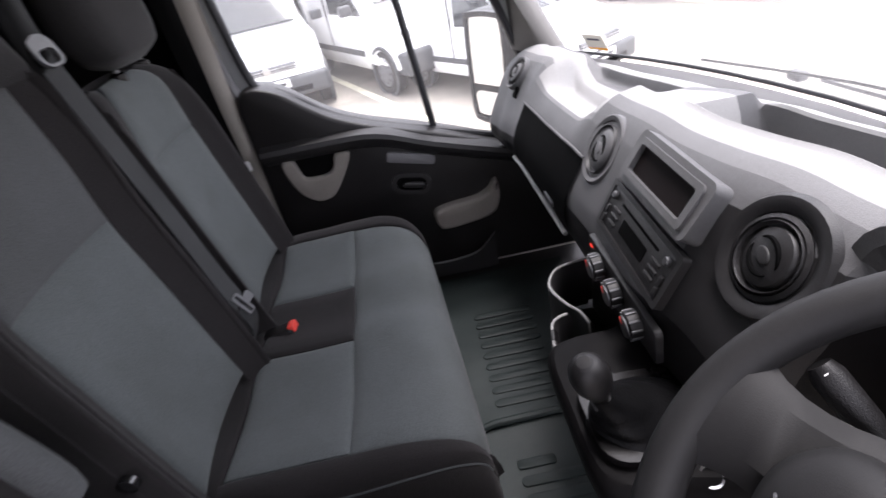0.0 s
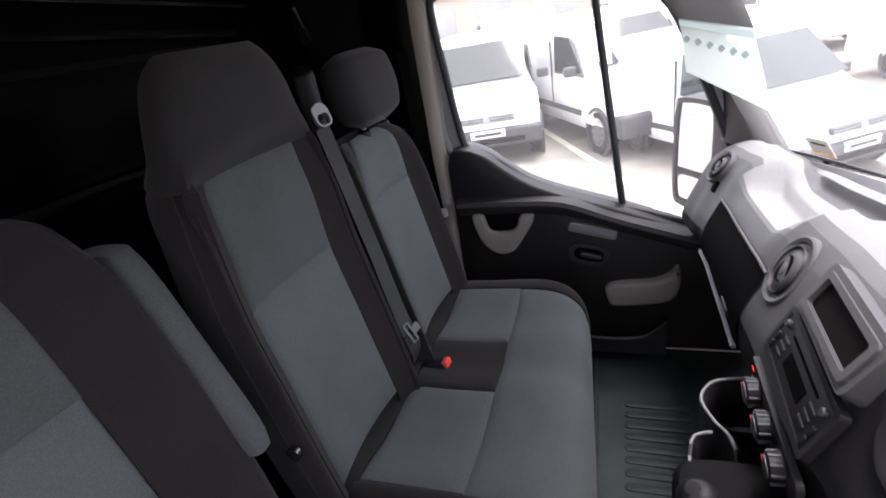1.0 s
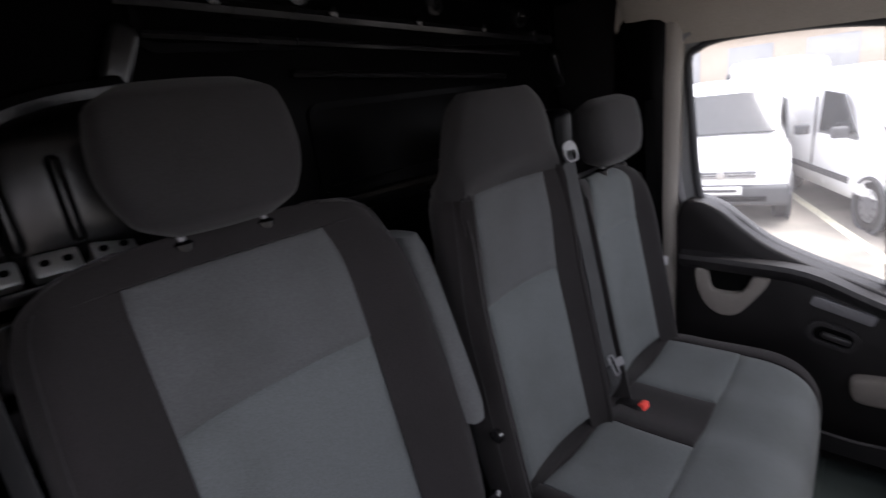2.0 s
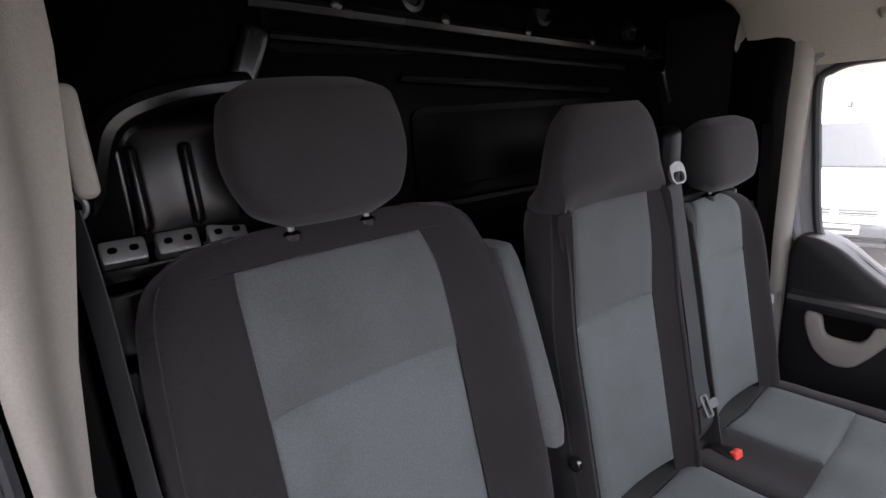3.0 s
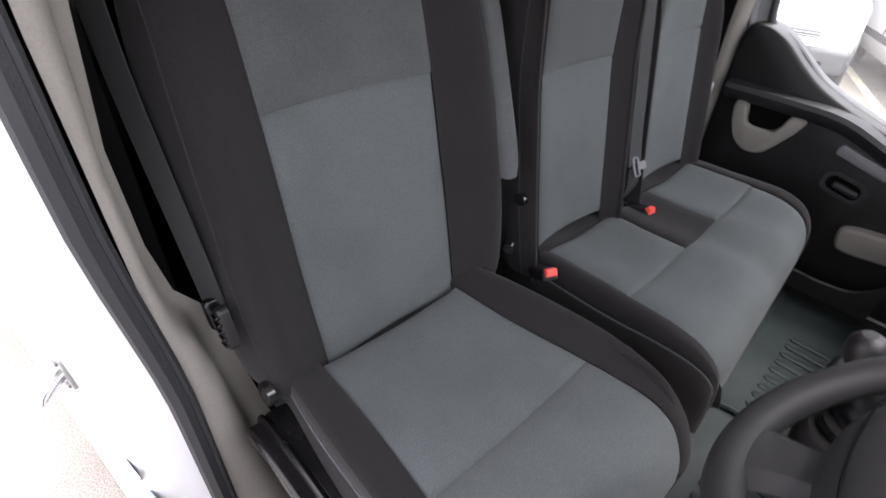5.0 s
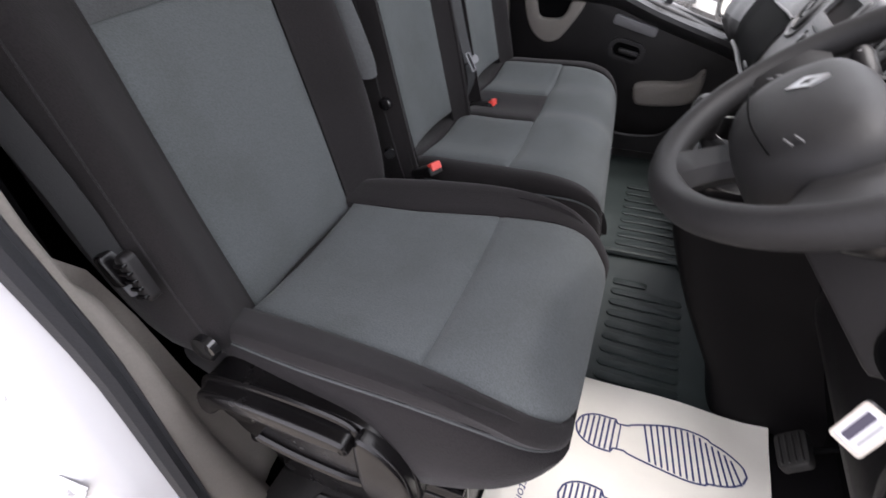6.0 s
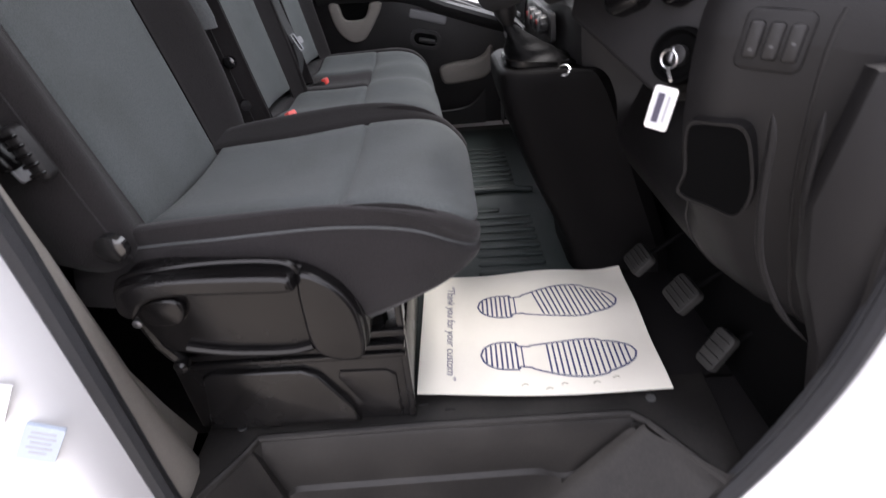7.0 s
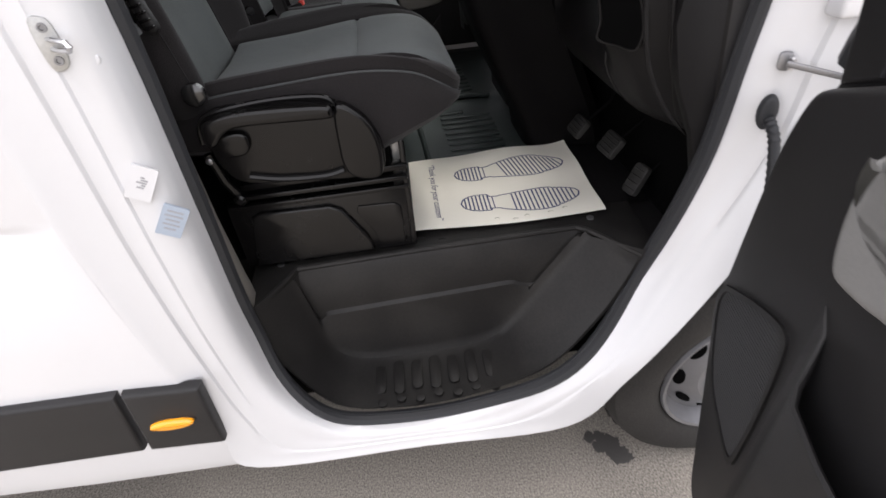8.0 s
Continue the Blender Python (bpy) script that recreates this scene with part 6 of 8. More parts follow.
part("tag_print", slab(rounded(0.008, 0.036, 0.001, 2, -0.004, 0), 0.0008, 0.0016, tm), BUMPER_PRINT, tag)
part("tag_line", slab(rounded(0.0025, 0.032, 0.001, 2, 0.006, 0), 0.0008, 0.0016, tm), GREYPRINT, tag)
# stalks
for name, a, b, r in (("indicator_stalk", (0.856, 0.630, 1.392), (0.826, 0.702, 1.447), 0.0115), ("light_stalk", (0.885, 0.54, 1.345), (0.846, 0.505, 1.338), 0.010), ("wiper_stalk", (0.895, 0.47, 1.350), (0.916, 0.430, 1.392), 0.0105)):
    A0, B0 = Vector(a), Vector(b)
    st = part(name, tube([A0, A0.lerp(B0, 0.4), A0.lerp(B0, 0.55), A0.lerp(B0, 0.9), B0], [r * 0.55, r * 0.6, r * 1.0, r * 1.05, r * 0.75], 12), PLASTIC, col)
    d = (B0 - A0).normalized()
    for i in range(3):
        p = A0.lerp(B0, 0.62 + 0.12 * i)
        up = Vector((-0.6, 0, 0.8))
        part("stalk_mark", rbox(-0.0015, 0.0015, -0.0015, 0.0015, -0.001, 0.0010, 0, 1, Matrix.Translation(p + up * r * 1.04) @ up.to_track_quat("Z", "Y").to_matrix().to_4x4()), WHITEPLASTIC, st)

# ---- gear console ----
CONSOLE = mat("console_plastic", (0.0036, 0.0033, 0.0035), 0.5, spec=0.05, grain=0.3, bump=0.25, bump_scale=900, stain=0.25, stain_scale=8, tint=(0.007, 0.0066, 0.0068))
con = thing("gear_console", "black plastic gear console with cup wells and a gaiter", "console")
secs = []
for z, x0, x1, y0, y1 in ((1.185, 0.712, 0.90, 0.785, 1.02), (1.17, 0.704, 0.92, 0.776, 1.03), (1.12, 0.712, 0.95, 0.774, 1.035), (1.00, 0.755, 1.0, 0.776, 1.04), (0.88, 0.81, 1.05, 0.78, 1.045), (0.76, 0.868, 1.10, 0.785, 1.05), (0.68, 0.885, 1.12, 0.79, 1.05)):
    r = 0.03
    secs.append([(x0, y0 + r, z), (x0 + r, y0, z), ((x0 + x1) / 2, y0 - 0.004, z), (x1, y0, z), (x1, y1, z), ((x0 + x1) / 2, y1 + 0.004, z), (x0 + r, y1, z), (x0, y1 - r, z), (x0 - 0.003, (y0 + y1) / 2, z)])
SK = Spline(secs)
bm = bmesh.new()
vs = grid(bm, [[SK.at(s / 3, t / 3) for t in range(27)] for s in range(19)], close_u=True)
bm.faces.new(vs[0])
part("console_body", bm, CONSOLE, con)
part("gaiter_frame", frame_ring([(p[0], p[1]) for p in rounded(0.150, 0.13, 0.035, 5)], rounded(0.122, 0.10, 0.03, 5), 0.0, 0.012, pose(0.792, 0.868, 1.184, 0, 4, 0)), GLOSS, con)
bm = bmesh.new()
knob_base = Vector((0.728, 0.856, 1.262))
rows = []
for k in range(17):
    q = k / 16
    c = Vector((0.790, 0.868, 1.190)).lerp(knob_base, q)
    fold = 0.05 * math.sin(7.0 * math.pi * q) * (1 - q)
    rows.append([c + Vector(((0.058 * (1 - q) ** 1.3 + 0.014) * math.cos(2 * math.pi * j / 28) * (1 + fold + 0.035 * math.sin(5 * q + j * 0.9)), (0.046 * (1 - q) ** 1.3 + 0.014) * math.sin(2 * math.pi * j / 28) * (1 + fold + 0.035 * math.sin(4 * q + j * 0.67)), 0)) for j in range(28)])
grid(bm, rows, close_u=True)
LEATHER = mat("gaiter_leather", (0.003, 0.003, 0.0033), 0.45, spec=0.10, grain=0.3, bump=0.4, bump_scale=250)
part("gaiter", bm, LEATHER, con, "creased black gear gaiter")
axis = (Vector((0.714, 0.852, 1.31)) - knob_base).normalized()
km = Matrix.Translation(knob_base) @ axis.to_track_quat("Z", "Y").to_matrix().to_4x4() @ Matrix.Diagonal((0.84, 0.84, 1.02, 1))
knob = part("gear_knob", lathe([(0.012, -0.02), (0.013, 0.0), (0.019, 0.010), (0.026, 0.026), (0.028, 0.042), (0.024, 0.056), (0.014, 0.064), (0.004, 0.066)], km, 24), PLASTIC, con, "rounded black gear knob")
part("knob_cap", lathe([(0.014, 0.0635), (0.010, 0.0665), (0.003, 0.067)], km, 18), DASH_DARK, knob)
part("knob_collar", lathe([(0.016, -0.022), (0.016, -0.012), (0.013, -0.008)], km, 16), STEEL, con)
part("power_socket", lathe([(0.0135, -0.004), (0.0135, 0.004), (0.0105, 0.005), (0.010, -0.004)], Matrix.Translation((0.828, 0.781, 1.180)) @ pose(0, 0, 0, 35, -25, 0), 20, cap=False), CHROME, con, "round socket with a bright ring")
part("socket_void", lathe([(0.010, -0.004), (0.010, -0.0035)], Matrix.Translation((0.828, 0.781, 1.180)) @ pose(0, 0, 0, 35, -25, 0), 16), BLACK, con)
# cup wells: curved walls with a pale top edge
for pts in ([(0.86, 1.277), (0.838, 1.276), (0.791, 1.262), (0.765, 1.216), (0.778, 1.163), (0.797, 1.127), (0.799, 1.074), (0.778, 1.024), (0.768, 0.985)], [(0.772, 1.134), (0.757, 1.130), (0.742, 1.118), (0.734, 1.086), (0.737, 1.035)]):
    L = smooth_line([(a, b, 0) for a, b in pts], 6)
    zt = 1.13
    bm = bmesh.new()
    grid(bm, [[(p.x + dx, p.y, z - 0.02 * (p.y < 1.1)) for p in L] for dx, z in ((0.004, zt - 0.12), (0.0, zt), (0.006, zt + 0.001), (0.012, zt - 0.01), (0.014, zt - 0.11))])
    part("cup_wall", bm, DASH_DARK, con)
    part("cup_edge", tube([(p.x + 0.003, p.y, zt - 0.02 * (p.y < 1.1)) for p in L], 0.0026, 6), DASH_PALE_LIT, con)
part("cup_floor", rbox(0.775, 0.95, 1.02, 1.27, 0.98, 1.01, 0.01), PLASTIC, con)
part("console_wing", rbox(0.87, 1.0, 1.02, 1.285, 0.72, 1.16, 0.02, 3), PLASTIC, con)

# ---- floor mat, paper, pedals ----
fm = thing("floor_mat", "ribbed black rubber floor mat fitted to the cab floor", "floor mat")
bm = bmesh.new()
rows = []
for i in range(41):
    y = 0.44 + (1.90 - 0.44) * i / 40
    hump = 0.012 * math.exp(-((y - 1.265) / 0.02) ** 2)
    rows.append([(x, y, 0.676 + (hump if x > 0.56 else hump * 0.3) + 0.0012 * math.sin(17 * x + 11 * y)) for x in [0.40 + 0.58 * k / 20 for k in range(21)]])
grid(bm, rows)
grid(bm, [[(x, y, 0.668) for x, y, z in r] for r in rows])
part("mat_sheet", bm, MAT_RUBBER, fm)
part("mat_edge", tube([(0.575, 0.45, 0.68), (0.572, 0.9, 0.682), (0.565, 1.25, 0.69), (0.555, 1.5, 0.682), (0.54, 1.88, 0.682)], 0.008, 8), MAT_RUBBER, fm)
part("mat_fold", tube([(0.57, 1.262, 0.684), (0.62, 1.268, 0.692), (0.80, 1.272, 0.692), (0.86, 1.268, 0.688)], 0.010, 8), MAT_RUBBER, fm)
pill = slab(rounded(0.180, 0.025, 0.012, 4), -0.004, 0.0030, Matrix.Identity(4), 0.0028, 2)
ring = frame_ring(rounded(0.188, 0.032, 0.0155, 4), rounded(0.181, 0.025, 0.012, 4), -0.004, 0.0022, Matrix.Identity(4))
first = None
for g, (y0, n, x) in enumerate(((0.815, 9, 0.738), (1.335, 9, 0.722))):
    for i in range(n):
        short = i == n - 1 and g == 0
        if first is None:
            first = part("rib", pill, MAT_RUBBER, fm)
            ob = first
        else:
            ob = new("rib", first.data)
            ob.parent = fm
        ob.matrix_basis = pose(x - (0.045 if short else 0), y0 + 0.0425 * i, 0.6775) @ Matrix.Diagonal((0.5 if short else 1, 1, 1, 1))

paper = thing("paper_floor_mat", "cream paper floor mat printed with two blue shoe soles", "paper mat")
PA, PB, PC, PD = Vector((0.509, 0.790, 0.686)), Vector((0.993, 0.782, 0.690)), Vector((0.972, 0.392, 0.687)), Vector((0.499, 0.414, 0.687))


def on_paper(u, v, up=0.0):
    """u from the seat to the pedals, v from the door inwards; both 0 to 1."""
    p = PD.lerp(PC, u).lerp(PA.lerp(PB, u), v)
    z = 0.004 * math.sin(5 * u + 2.0) * math.cos(3 * v) + 0.003 * math.sin(11 * u * v + 1) + 0.010 * max(0, u - 0.88) / 0.12 * v
    bow = 0.010 * math.sin(math.pi * u) * (1 - v) * 1.0
    return Vector((p.x, p.y - 0.012 * math.sin(math.pi * u) * (1 - v) * 0.5 + bow * 0.2, p.z + max(z, -0.002) + 0.004 + up))


bm = bmesh.new()
G = [[on_paper(i / 24, j / 18) for i in range(25)] for j in range(19)]
a = grid(bm, G)
b = grid(bm, [[p - Vector((0, 0, 0.0008)) for p in r] for r in G])
for i in range(24):
    bm.faces.new((a[0][i], a[0][i + 1], b[0][i + 1], b[0][i]))
    bm.faces.new((a[18][i], a[18][i + 1], b[18][i + 1], b[18][i]))
for j in range(18):
    bm.faces.new((a[j][0], a[j + 1][0], b[j + 1][0], b[j][0]))
    bm.faces.new((a[j][24], a[j + 1][24], b[j + 1][24], b[j][24]))
part("sheet", bm, PAPER, paper)


def flat_line(bm, pts, w=0.0042, closed=False):
    """A printed line on the paper, through (u, v) points; w in u units scaled to metres."""
    P = [on_paper(u, v, 0.0006) for u, v in pts]
    n = len(P)
    rows = []
    for i in range(n):
        t = (P[(i + 1) % n] - P[i - 1]) if closed else (P[min(i + 1, n - 1)] - P[max(i - 1, 0)])
        s = Vector((-t.y, t.x, 0)).normalized() * w / 2
        rows.append([P[i] - s, P[i] + s])
    grid(bm, rows, close_v=closed)


def sole(v0, flip, name):
    """One printed shoe sole: heel and sole outlines with cross stripes."""
    bm = bmesh.new()
    u0, L = 0.265, 0.655

    def half(q):
        if q < 0.25:
            return 0.100 * math.sqrt(max(1 - ((0.16 - q) / 0.16) ** 2, 0)) if q < 0.16 else 0.100
        k = (q - 0.25) / 0.75
        base = 0.075 + 0.060 * math.sin(min(max((k - 0.05) / 0.75, 0), 1) * math.pi / 2 * 1.35) if k < 0.72 else 0.1215
        end = math.sqrt(max(1 - max((k - 0.52) / 0.48, 0) ** 2.2, 0))
        return base * end if k > 0.1 else 0.075

    def mid(q):
        return flip * (0.030 * math.sin(math.pi * max(q - 0.2, 0)) - 0.035 * max(q - 0.55, 0))
    qs = [i / 60 for i in range(61)]
    upper = [(u0 + L * q, v0 + mid(q) + half(q)) for q in qs]
    lower = [(u0 + L * q, v0 + mid(q) - half(q)) for q in qs]
    flat_line(bm, upper + lower[::-1], 0.0040, True)
    flat_line(bm, [(u0 + L * 0.27, v0 + mid(0.27) - half(0.27)), (u0 + L * 0.27, v0 + mid(0.27) + half(0.27))], 0.0030)
    for q in [0.035 + 0.033 * i for i in range(7)] + [0.44 + 0.036 * i for i in range(15)]:
        h = half(q) - 0.008
        if h > 0.015:
            lean = 0.0 if flip < 0 or q < 0.3 else 0.02
            flat_line(bm, [(u0 + L * q + lean, v0 + mid(q) - h), (u0 + L * q - lean, v0 + mid(q) + h)], 0.0040)
    part(name, bm, INK, paper, "printed blue shoe sole", smooth=False)


sole(0.675, 1, "shoe_print")
sole(0.265, -1, "shoe_print")
txt = bpy.data.curves.new("thanks", "FONT")
txt.body = "\u201cThank you for your custom\u201d"
txt.size, txt.align_x, txt.align_y, txt.shear = 0.0255, "CENTER", "CENTER", 0.25
tob = new("thanks_text", txt)
dg = bpy.context.evaluated_depsgraph_get()
me = bpy.data.meshes.new_from_object(tob.evaluated_get(dg))
bpy.data.objects.remove(tob)
for v in me.vertices:
    v.co = on_paper(0.135 + v.co.y / 0.48, 0.50 - v.co.x / 0.38, 0.0007)
me.materials.clear()
me.materials.append(INK)
ob = new("printed_text", me)
ob.parent = paper
tagged(ob, "printed line of thanks in blue italics")
SCUFF = mat("scuff_olive", (0.30, 0.29, 0.20), 0.9, grain=0.3)
for k in (0, 2, 3, 6, 7):
    scuff = bmesh.new()
    u, v = 0.42 + 0.05 * k + 0.02 * math.sin(k * 3), 0.06 + 0.03 * math.sin(k * 2.1)
    flat_line(scuff, [(u, v), (u + 0.015, v + 0.012), (u + 0.028, v + 0.004)], 0.0024)
    part("scuff_mark", scuff, SCUFF, paper, smooth=False)

PEDAL = mat("worn_pedal_rubber", (0.007, 0.0065, 0.006), 0.7, grain=0.5, grain_scale=60, stain=0.6, stain_scale=30, tint=(0.016, 0.015, 0.014), bump=0.4, bump_scale=200)
for nm, lab, x, y, z, w, h, r in (("accelerator_pedal", "worn rubber accelerator pedal near the door sill", 1.064, 0.440, 0.738, 0.045, 0.080, (60, 0, -76)), ("brake_pedal", "worn rubber brake pedal over the dark floor", 1.037, 0.551, 0.786, 0.075, 0.060, (52, 0, -86)), ("clutch_pedal", "worn rubber clutch pedal over the dark floor", 0.993, 0.675, 0.790, 0.07, 0.055, (50, 0, -88))):
    pd = thing(nm, lab, "pedal")
    m = Matrix.Translation((x, y, z)) @ pose(0, 0, 0, *r)
    pad = part("pad", slab(rounded(w, h, 0.01, 3), -0.008, 0.008, m, 0.004, 2), PEDAL, pd)
    for i in range(4):
        part("pad_rib", slab(rounded(w * 0.8, 0.004, 0.0015, 2, 0, -h * 0.32 + h * 0.21 * i), 0.006, 0.011, m, 0.001, 1), PEDAL, pad)
    part("arm", tube([(x + 0.01, y, z), (x + 0.09, y + 0.005, z + 0.06), (x + 0.14, y + 0.01, z + 0.22)], 0.005, 8), BLACK, pd)

# ---- belts and buckles ----
GUIDE = mat("guide_metal", (0.22, 0.22, 0.225), 0.5, metal=0.6, grain=0.2, stain=0.3, stain_scale=30)
belt = thing("passenger_seat_belt", "dark grey seat belt webbing hanging down the bench back", "seat belt")
L = smooth_line([(0.040, 1.366, 1.668), (0.068, 1.356, 1.55), (0.112, 1.335, 1.38), (0.152, 1.305, 1.25), (0.174, 1.289, 1.195)], 6)
part("webbing", ribbon(L, (0.002, 0.023, 0.004), 0.0016), WEB, belt)
part("lower_webbing", ribbon(smooth_line([(0.176, 1.289, 1.190), (0.176, 1.305, 1.13), (0.150, 1.325, 1.07)], 4), (0.002, 0.023, 0.004), 0.0016), WEB, belt)
gm = Matrix.Translation((0.046, 1.367, 1.680)) @ Vector((0.95, -0.1, 0.3)).to_track_quat("Z", "Y").to_matrix().to_4x4()
go = rounded(0.052, 0.050, 0.018, 6)
gi = rounded(0.038, 0.024, 0.010, 6, 0, -0.009)
part("belt_guide", frame_ring(go, gi, -0.003, 0.004, gm), GUIDE, belt, "dull metal belt guide loop")
part("guide_block", rbox(-0.02, 0.042, 1.325, 1.405, 1.62, 1.78, 0.02, 3), MATT_STEEL, belt)
tm2 = Matrix.Translation((0.180, 1.288, 1.190)) @ Vector((0.85, -0.35, 0.4)).to_track_quat("Z", "Y").to_matrix().to_4x4() @ pose(0, 0, 0, 0, 0, 100)
part("tongue_plate", frame_ring(rounded(0.050, 0.020, 0.005, 3), rounded(0.044, 0.008, 0.003, 3), -0.002, 0.002, tm2), STEEL_DARK, belt)
part("tongue_tip", slab(rounded(0.020, 0.020, 0.004, 3, 0, -0.020), -0.0015, 0.0015, tm2), STEEL_DARK, belt)
for nm, lab, x, y, z, d in (("buckle", "black seat belt buckle with a red press key", 0.222, 1.346, 1.058, (0.9, -0.1, 0.22)), ("buckle", "black seat belt buckle with a red press key", 0.236, 0.892, 1.095, (0.75, -0.35, 0.45))):
    bk = thing("belt_buckle", lab, "belt buckle", "seat belt buckles")
    q = Vector(d).to_track_quat("Y", "Z").to_matrix().to_4x4()
    m = Matrix.Translation((x, y, z)) @ q
    part("housing", slab(rounded(0.036, 0.075, 0.008, 3, 0, -0.030), -0.012, 0.008, m, 0.005, 3), PLASTIC, bk)
    part("press_key", slab(rounded(0.026, 0.016, 0.003, 3, 0, 0.006), 0.004, 0.013, m, 0.003, 2), RED, bk, "red press key")
    part("press_key_front", slab(rounded(0.026, 0.006, 0.002, 3, 0, 0.010), -0.003, 0.008, m, 0.003, 2), RED, bk)
dbelt = thing("driver_seat_belt", "black seat belt webbing along the pillar", "seat belt")
part("webbing", ribbon(smooth_line([(-0.01, 0.280, 1.775), (0.0, 0.284, 1.68), (0.02, 0.284, 1.55), (0.080, 0.286, 1.38), (0.092, 0.290, 1.29), (0.094, 0.292, 1.25)], 5), (0.014, 0.010, 0.0), 0.0016), WEB, dbelt)
part("belt_tongue", slab(rounded(0.030, 0.046, 0.008, 4), -0.004, 0.008, bulk_frame(0.098, 0.290, 1.262, 20), 0.004, 3), GLOSS, dbelt, "black tongue with a steel tip")
part("tongue_tip", slab(rounded(0.020, 0.020, 0.004, 3, 0, -0.028), -0.001, 0.002, bulk_frame(0.100, 0.290, 1.262, 20), 0.0005, 1), GUIDE, dbelt)
part("anchor_cover", slab(rounded(0.022, 0.11, 0.010, 5), 0, 0.014, bulk_frame(0.0, 0.300, 1.84), 0.006, 3), BEIGE, dbelt, "grey-beige anchor cover")
part("anchor_loop", tube([(-0.01, 0.280 + 0.016 * math.cos(a), 1.777 + 0.014 * math.sin(a)) for a in [2 * math.pi * i / 18 for i in range(18)]], 0.0035, 8, closed=True), STEEL_DARK, dbelt)
fbelt = thing("outer_seat_belt", "black seat belt webbing beside the passenger door", "seat belt")
part("webbing", ribbon(smooth_line([(0.02, 1.918, 1.75), (0.025, 1.915, 1.50), (0.035, 1.910, 1.25), (0.04, 1.90, 1.05)], 5), (0.013, 0.006, 0), 0.0016), BLACK, fbelt)
part("stowed_tongue", slab(rounded(0.04, 0.03, 0.006, 3), -0.002, 0.002, Matrix.Translation((0.065, 1.900, 1.235)) @ pose(0, 0, 0, 80, 0, 20)), CHROME, fbelt)
# bits of seat hardware between driver and bench
part("recline_knob", lathe([(0.011, 0), (0.011, 0.014), (0.007, 0.018)], Matrix.Translation((0.165, 0.835, 1.145)) @ pose(0, 0, 0, -90, 0, 30), 16), STEEL_BLACK, drv)
part("side_bolt", lathe([(0.015, 0), (0.014, 0.008), (0.006, 0.010)], Matrix.Translation((0.432, 0.918, 1.005)) @ pose(0, 0, 0, 90, 0, 0), 16), PLASTIC, bench)
part("back_hinge", lathe([(0.014, 0), (0.013, 0.009), (0.006, 0.012)], Matrix.Translation((0.130, 0.905, 1.222)) @ pose(0, 0, 0, 90, 0, 0), 16), STEEL_BLACK, bench)

# ---- details of the door opening ----
strk = thing("door_striker", "bolted steel door striker on the white pillar", "striker")
sm = Matrix.Translation((0.078, 0.113, 1.262)) @ Vector((0.25, -0.97, 0)).to_track_quat("Z", "Y").to_matrix().to_4x4() @ Matrix.Scale(0.62, 4)
part("plate", slab([(p.x, p.y) for p in smooth_line([(-0.016, 0.045, 0), (0.010, 0.050, 0), (0.022, 0.03, 0), (0.022, -0.03, 0), (0.008, -0.05, 0), (-0.016, -0.042, 0)], 4, closed=True)], -0.004, 0.004, sm, 0.002, 2), GALV, strk)
part("loop", tube([Vector(p) for p in ((0.076, 0.116, 1.268), (0.094, 0.100, 1.268), (0.112, 0.087, 1.267), (0.117, 0.083, 1.262), (0.112, 0.087, 1.257), (0.094, 0.100, 1.256), (0.076, 0.116, 1.256))], 0.0034, 8), CHROME, strk)
for y in (0.032, -0.032):
    part("bolt", lathe([(0.0095, 0.003), (0.009, 0.008), (0.005, 0.008), (0.004, 0.005)], sm @ pose(0.004, y, 0), 14), STEEL, strk)
plate = thing("pillar_stickers", "printed paper stickers on the white door pillar", "sticker")


def jamb_frame(x, z):
    """A pose on the pillar jamb at x, z."""
    y = jamb_y(min(max((x + 0.03) / 0.161, 0), 1))
    n = Vector((0.20, -0.98, 0.02))
    ez = n.normalized()
    ey = (Vector((0, 0, 1)) - ez * ez.z).normalized()
    ex = ey.cross(ez)
    m = Matrix((ex, ey, ez)).transposed().to_4x4()
    m.translation = (x, y - 0.0035, z)
    return m


jm = jamb_frame(0.114, 0.983) @ pose(0, 0, 0, 0, 0, -35)
part("grey_label", slab(rounded(0.038, 0.055, 0.002, 2), -0.002, 0.0028, jm), STICKER, plate, "blue-grey printed label")
for i, w in enumerate((0.030, 0.034, 0.026, 0.032, 0.022)):
    part("label_line", slab(rounded(w * 0.8, 0.0028, 0.001, 2, 0, 0.018 - 0.008 * i), 0.0026, 0.0034, jm), GREYPRINT, plate)
jm = jamb_frame(0.100, 1.058) @ pose(0, 0, 0, 0, 0, -33)
part("white_label", slab(rounded(0.036, 0.056, 0.002, 2), -0.002, 0.0024, jm), WHITE, plate)
for i in range(5):
    part("label_line", slab(rounded(0.006 + 0.004 * (i % 3), 0.0026, 0.0008, 2, 0.003 * (i % 2), 0.010 - 0.0042 * i), 0.0022, 0.0030, jm), GREYPRINT, plate)
for x, z, r in ((1.098, 0.87, 0.008), (0.06, 0.335, 0.008)):
    k = part("jamb_plug", lathe([(r, -0.01), (r, 0.003), (r * 0.6, 0.004)], Matrix.Translation((x, 0.190 if x > 1 else 0.112, z)) @ pose(0, 0, 0, 90, 0, 0), 14), RUBBER, van)
part("jamb_pressing", slab(rounded(0.020, 0.016, 0.0075, 5), -0.006, -0.0026, jamb_frame(0.112, 1.235), 0.002, 3), WHITE, van)
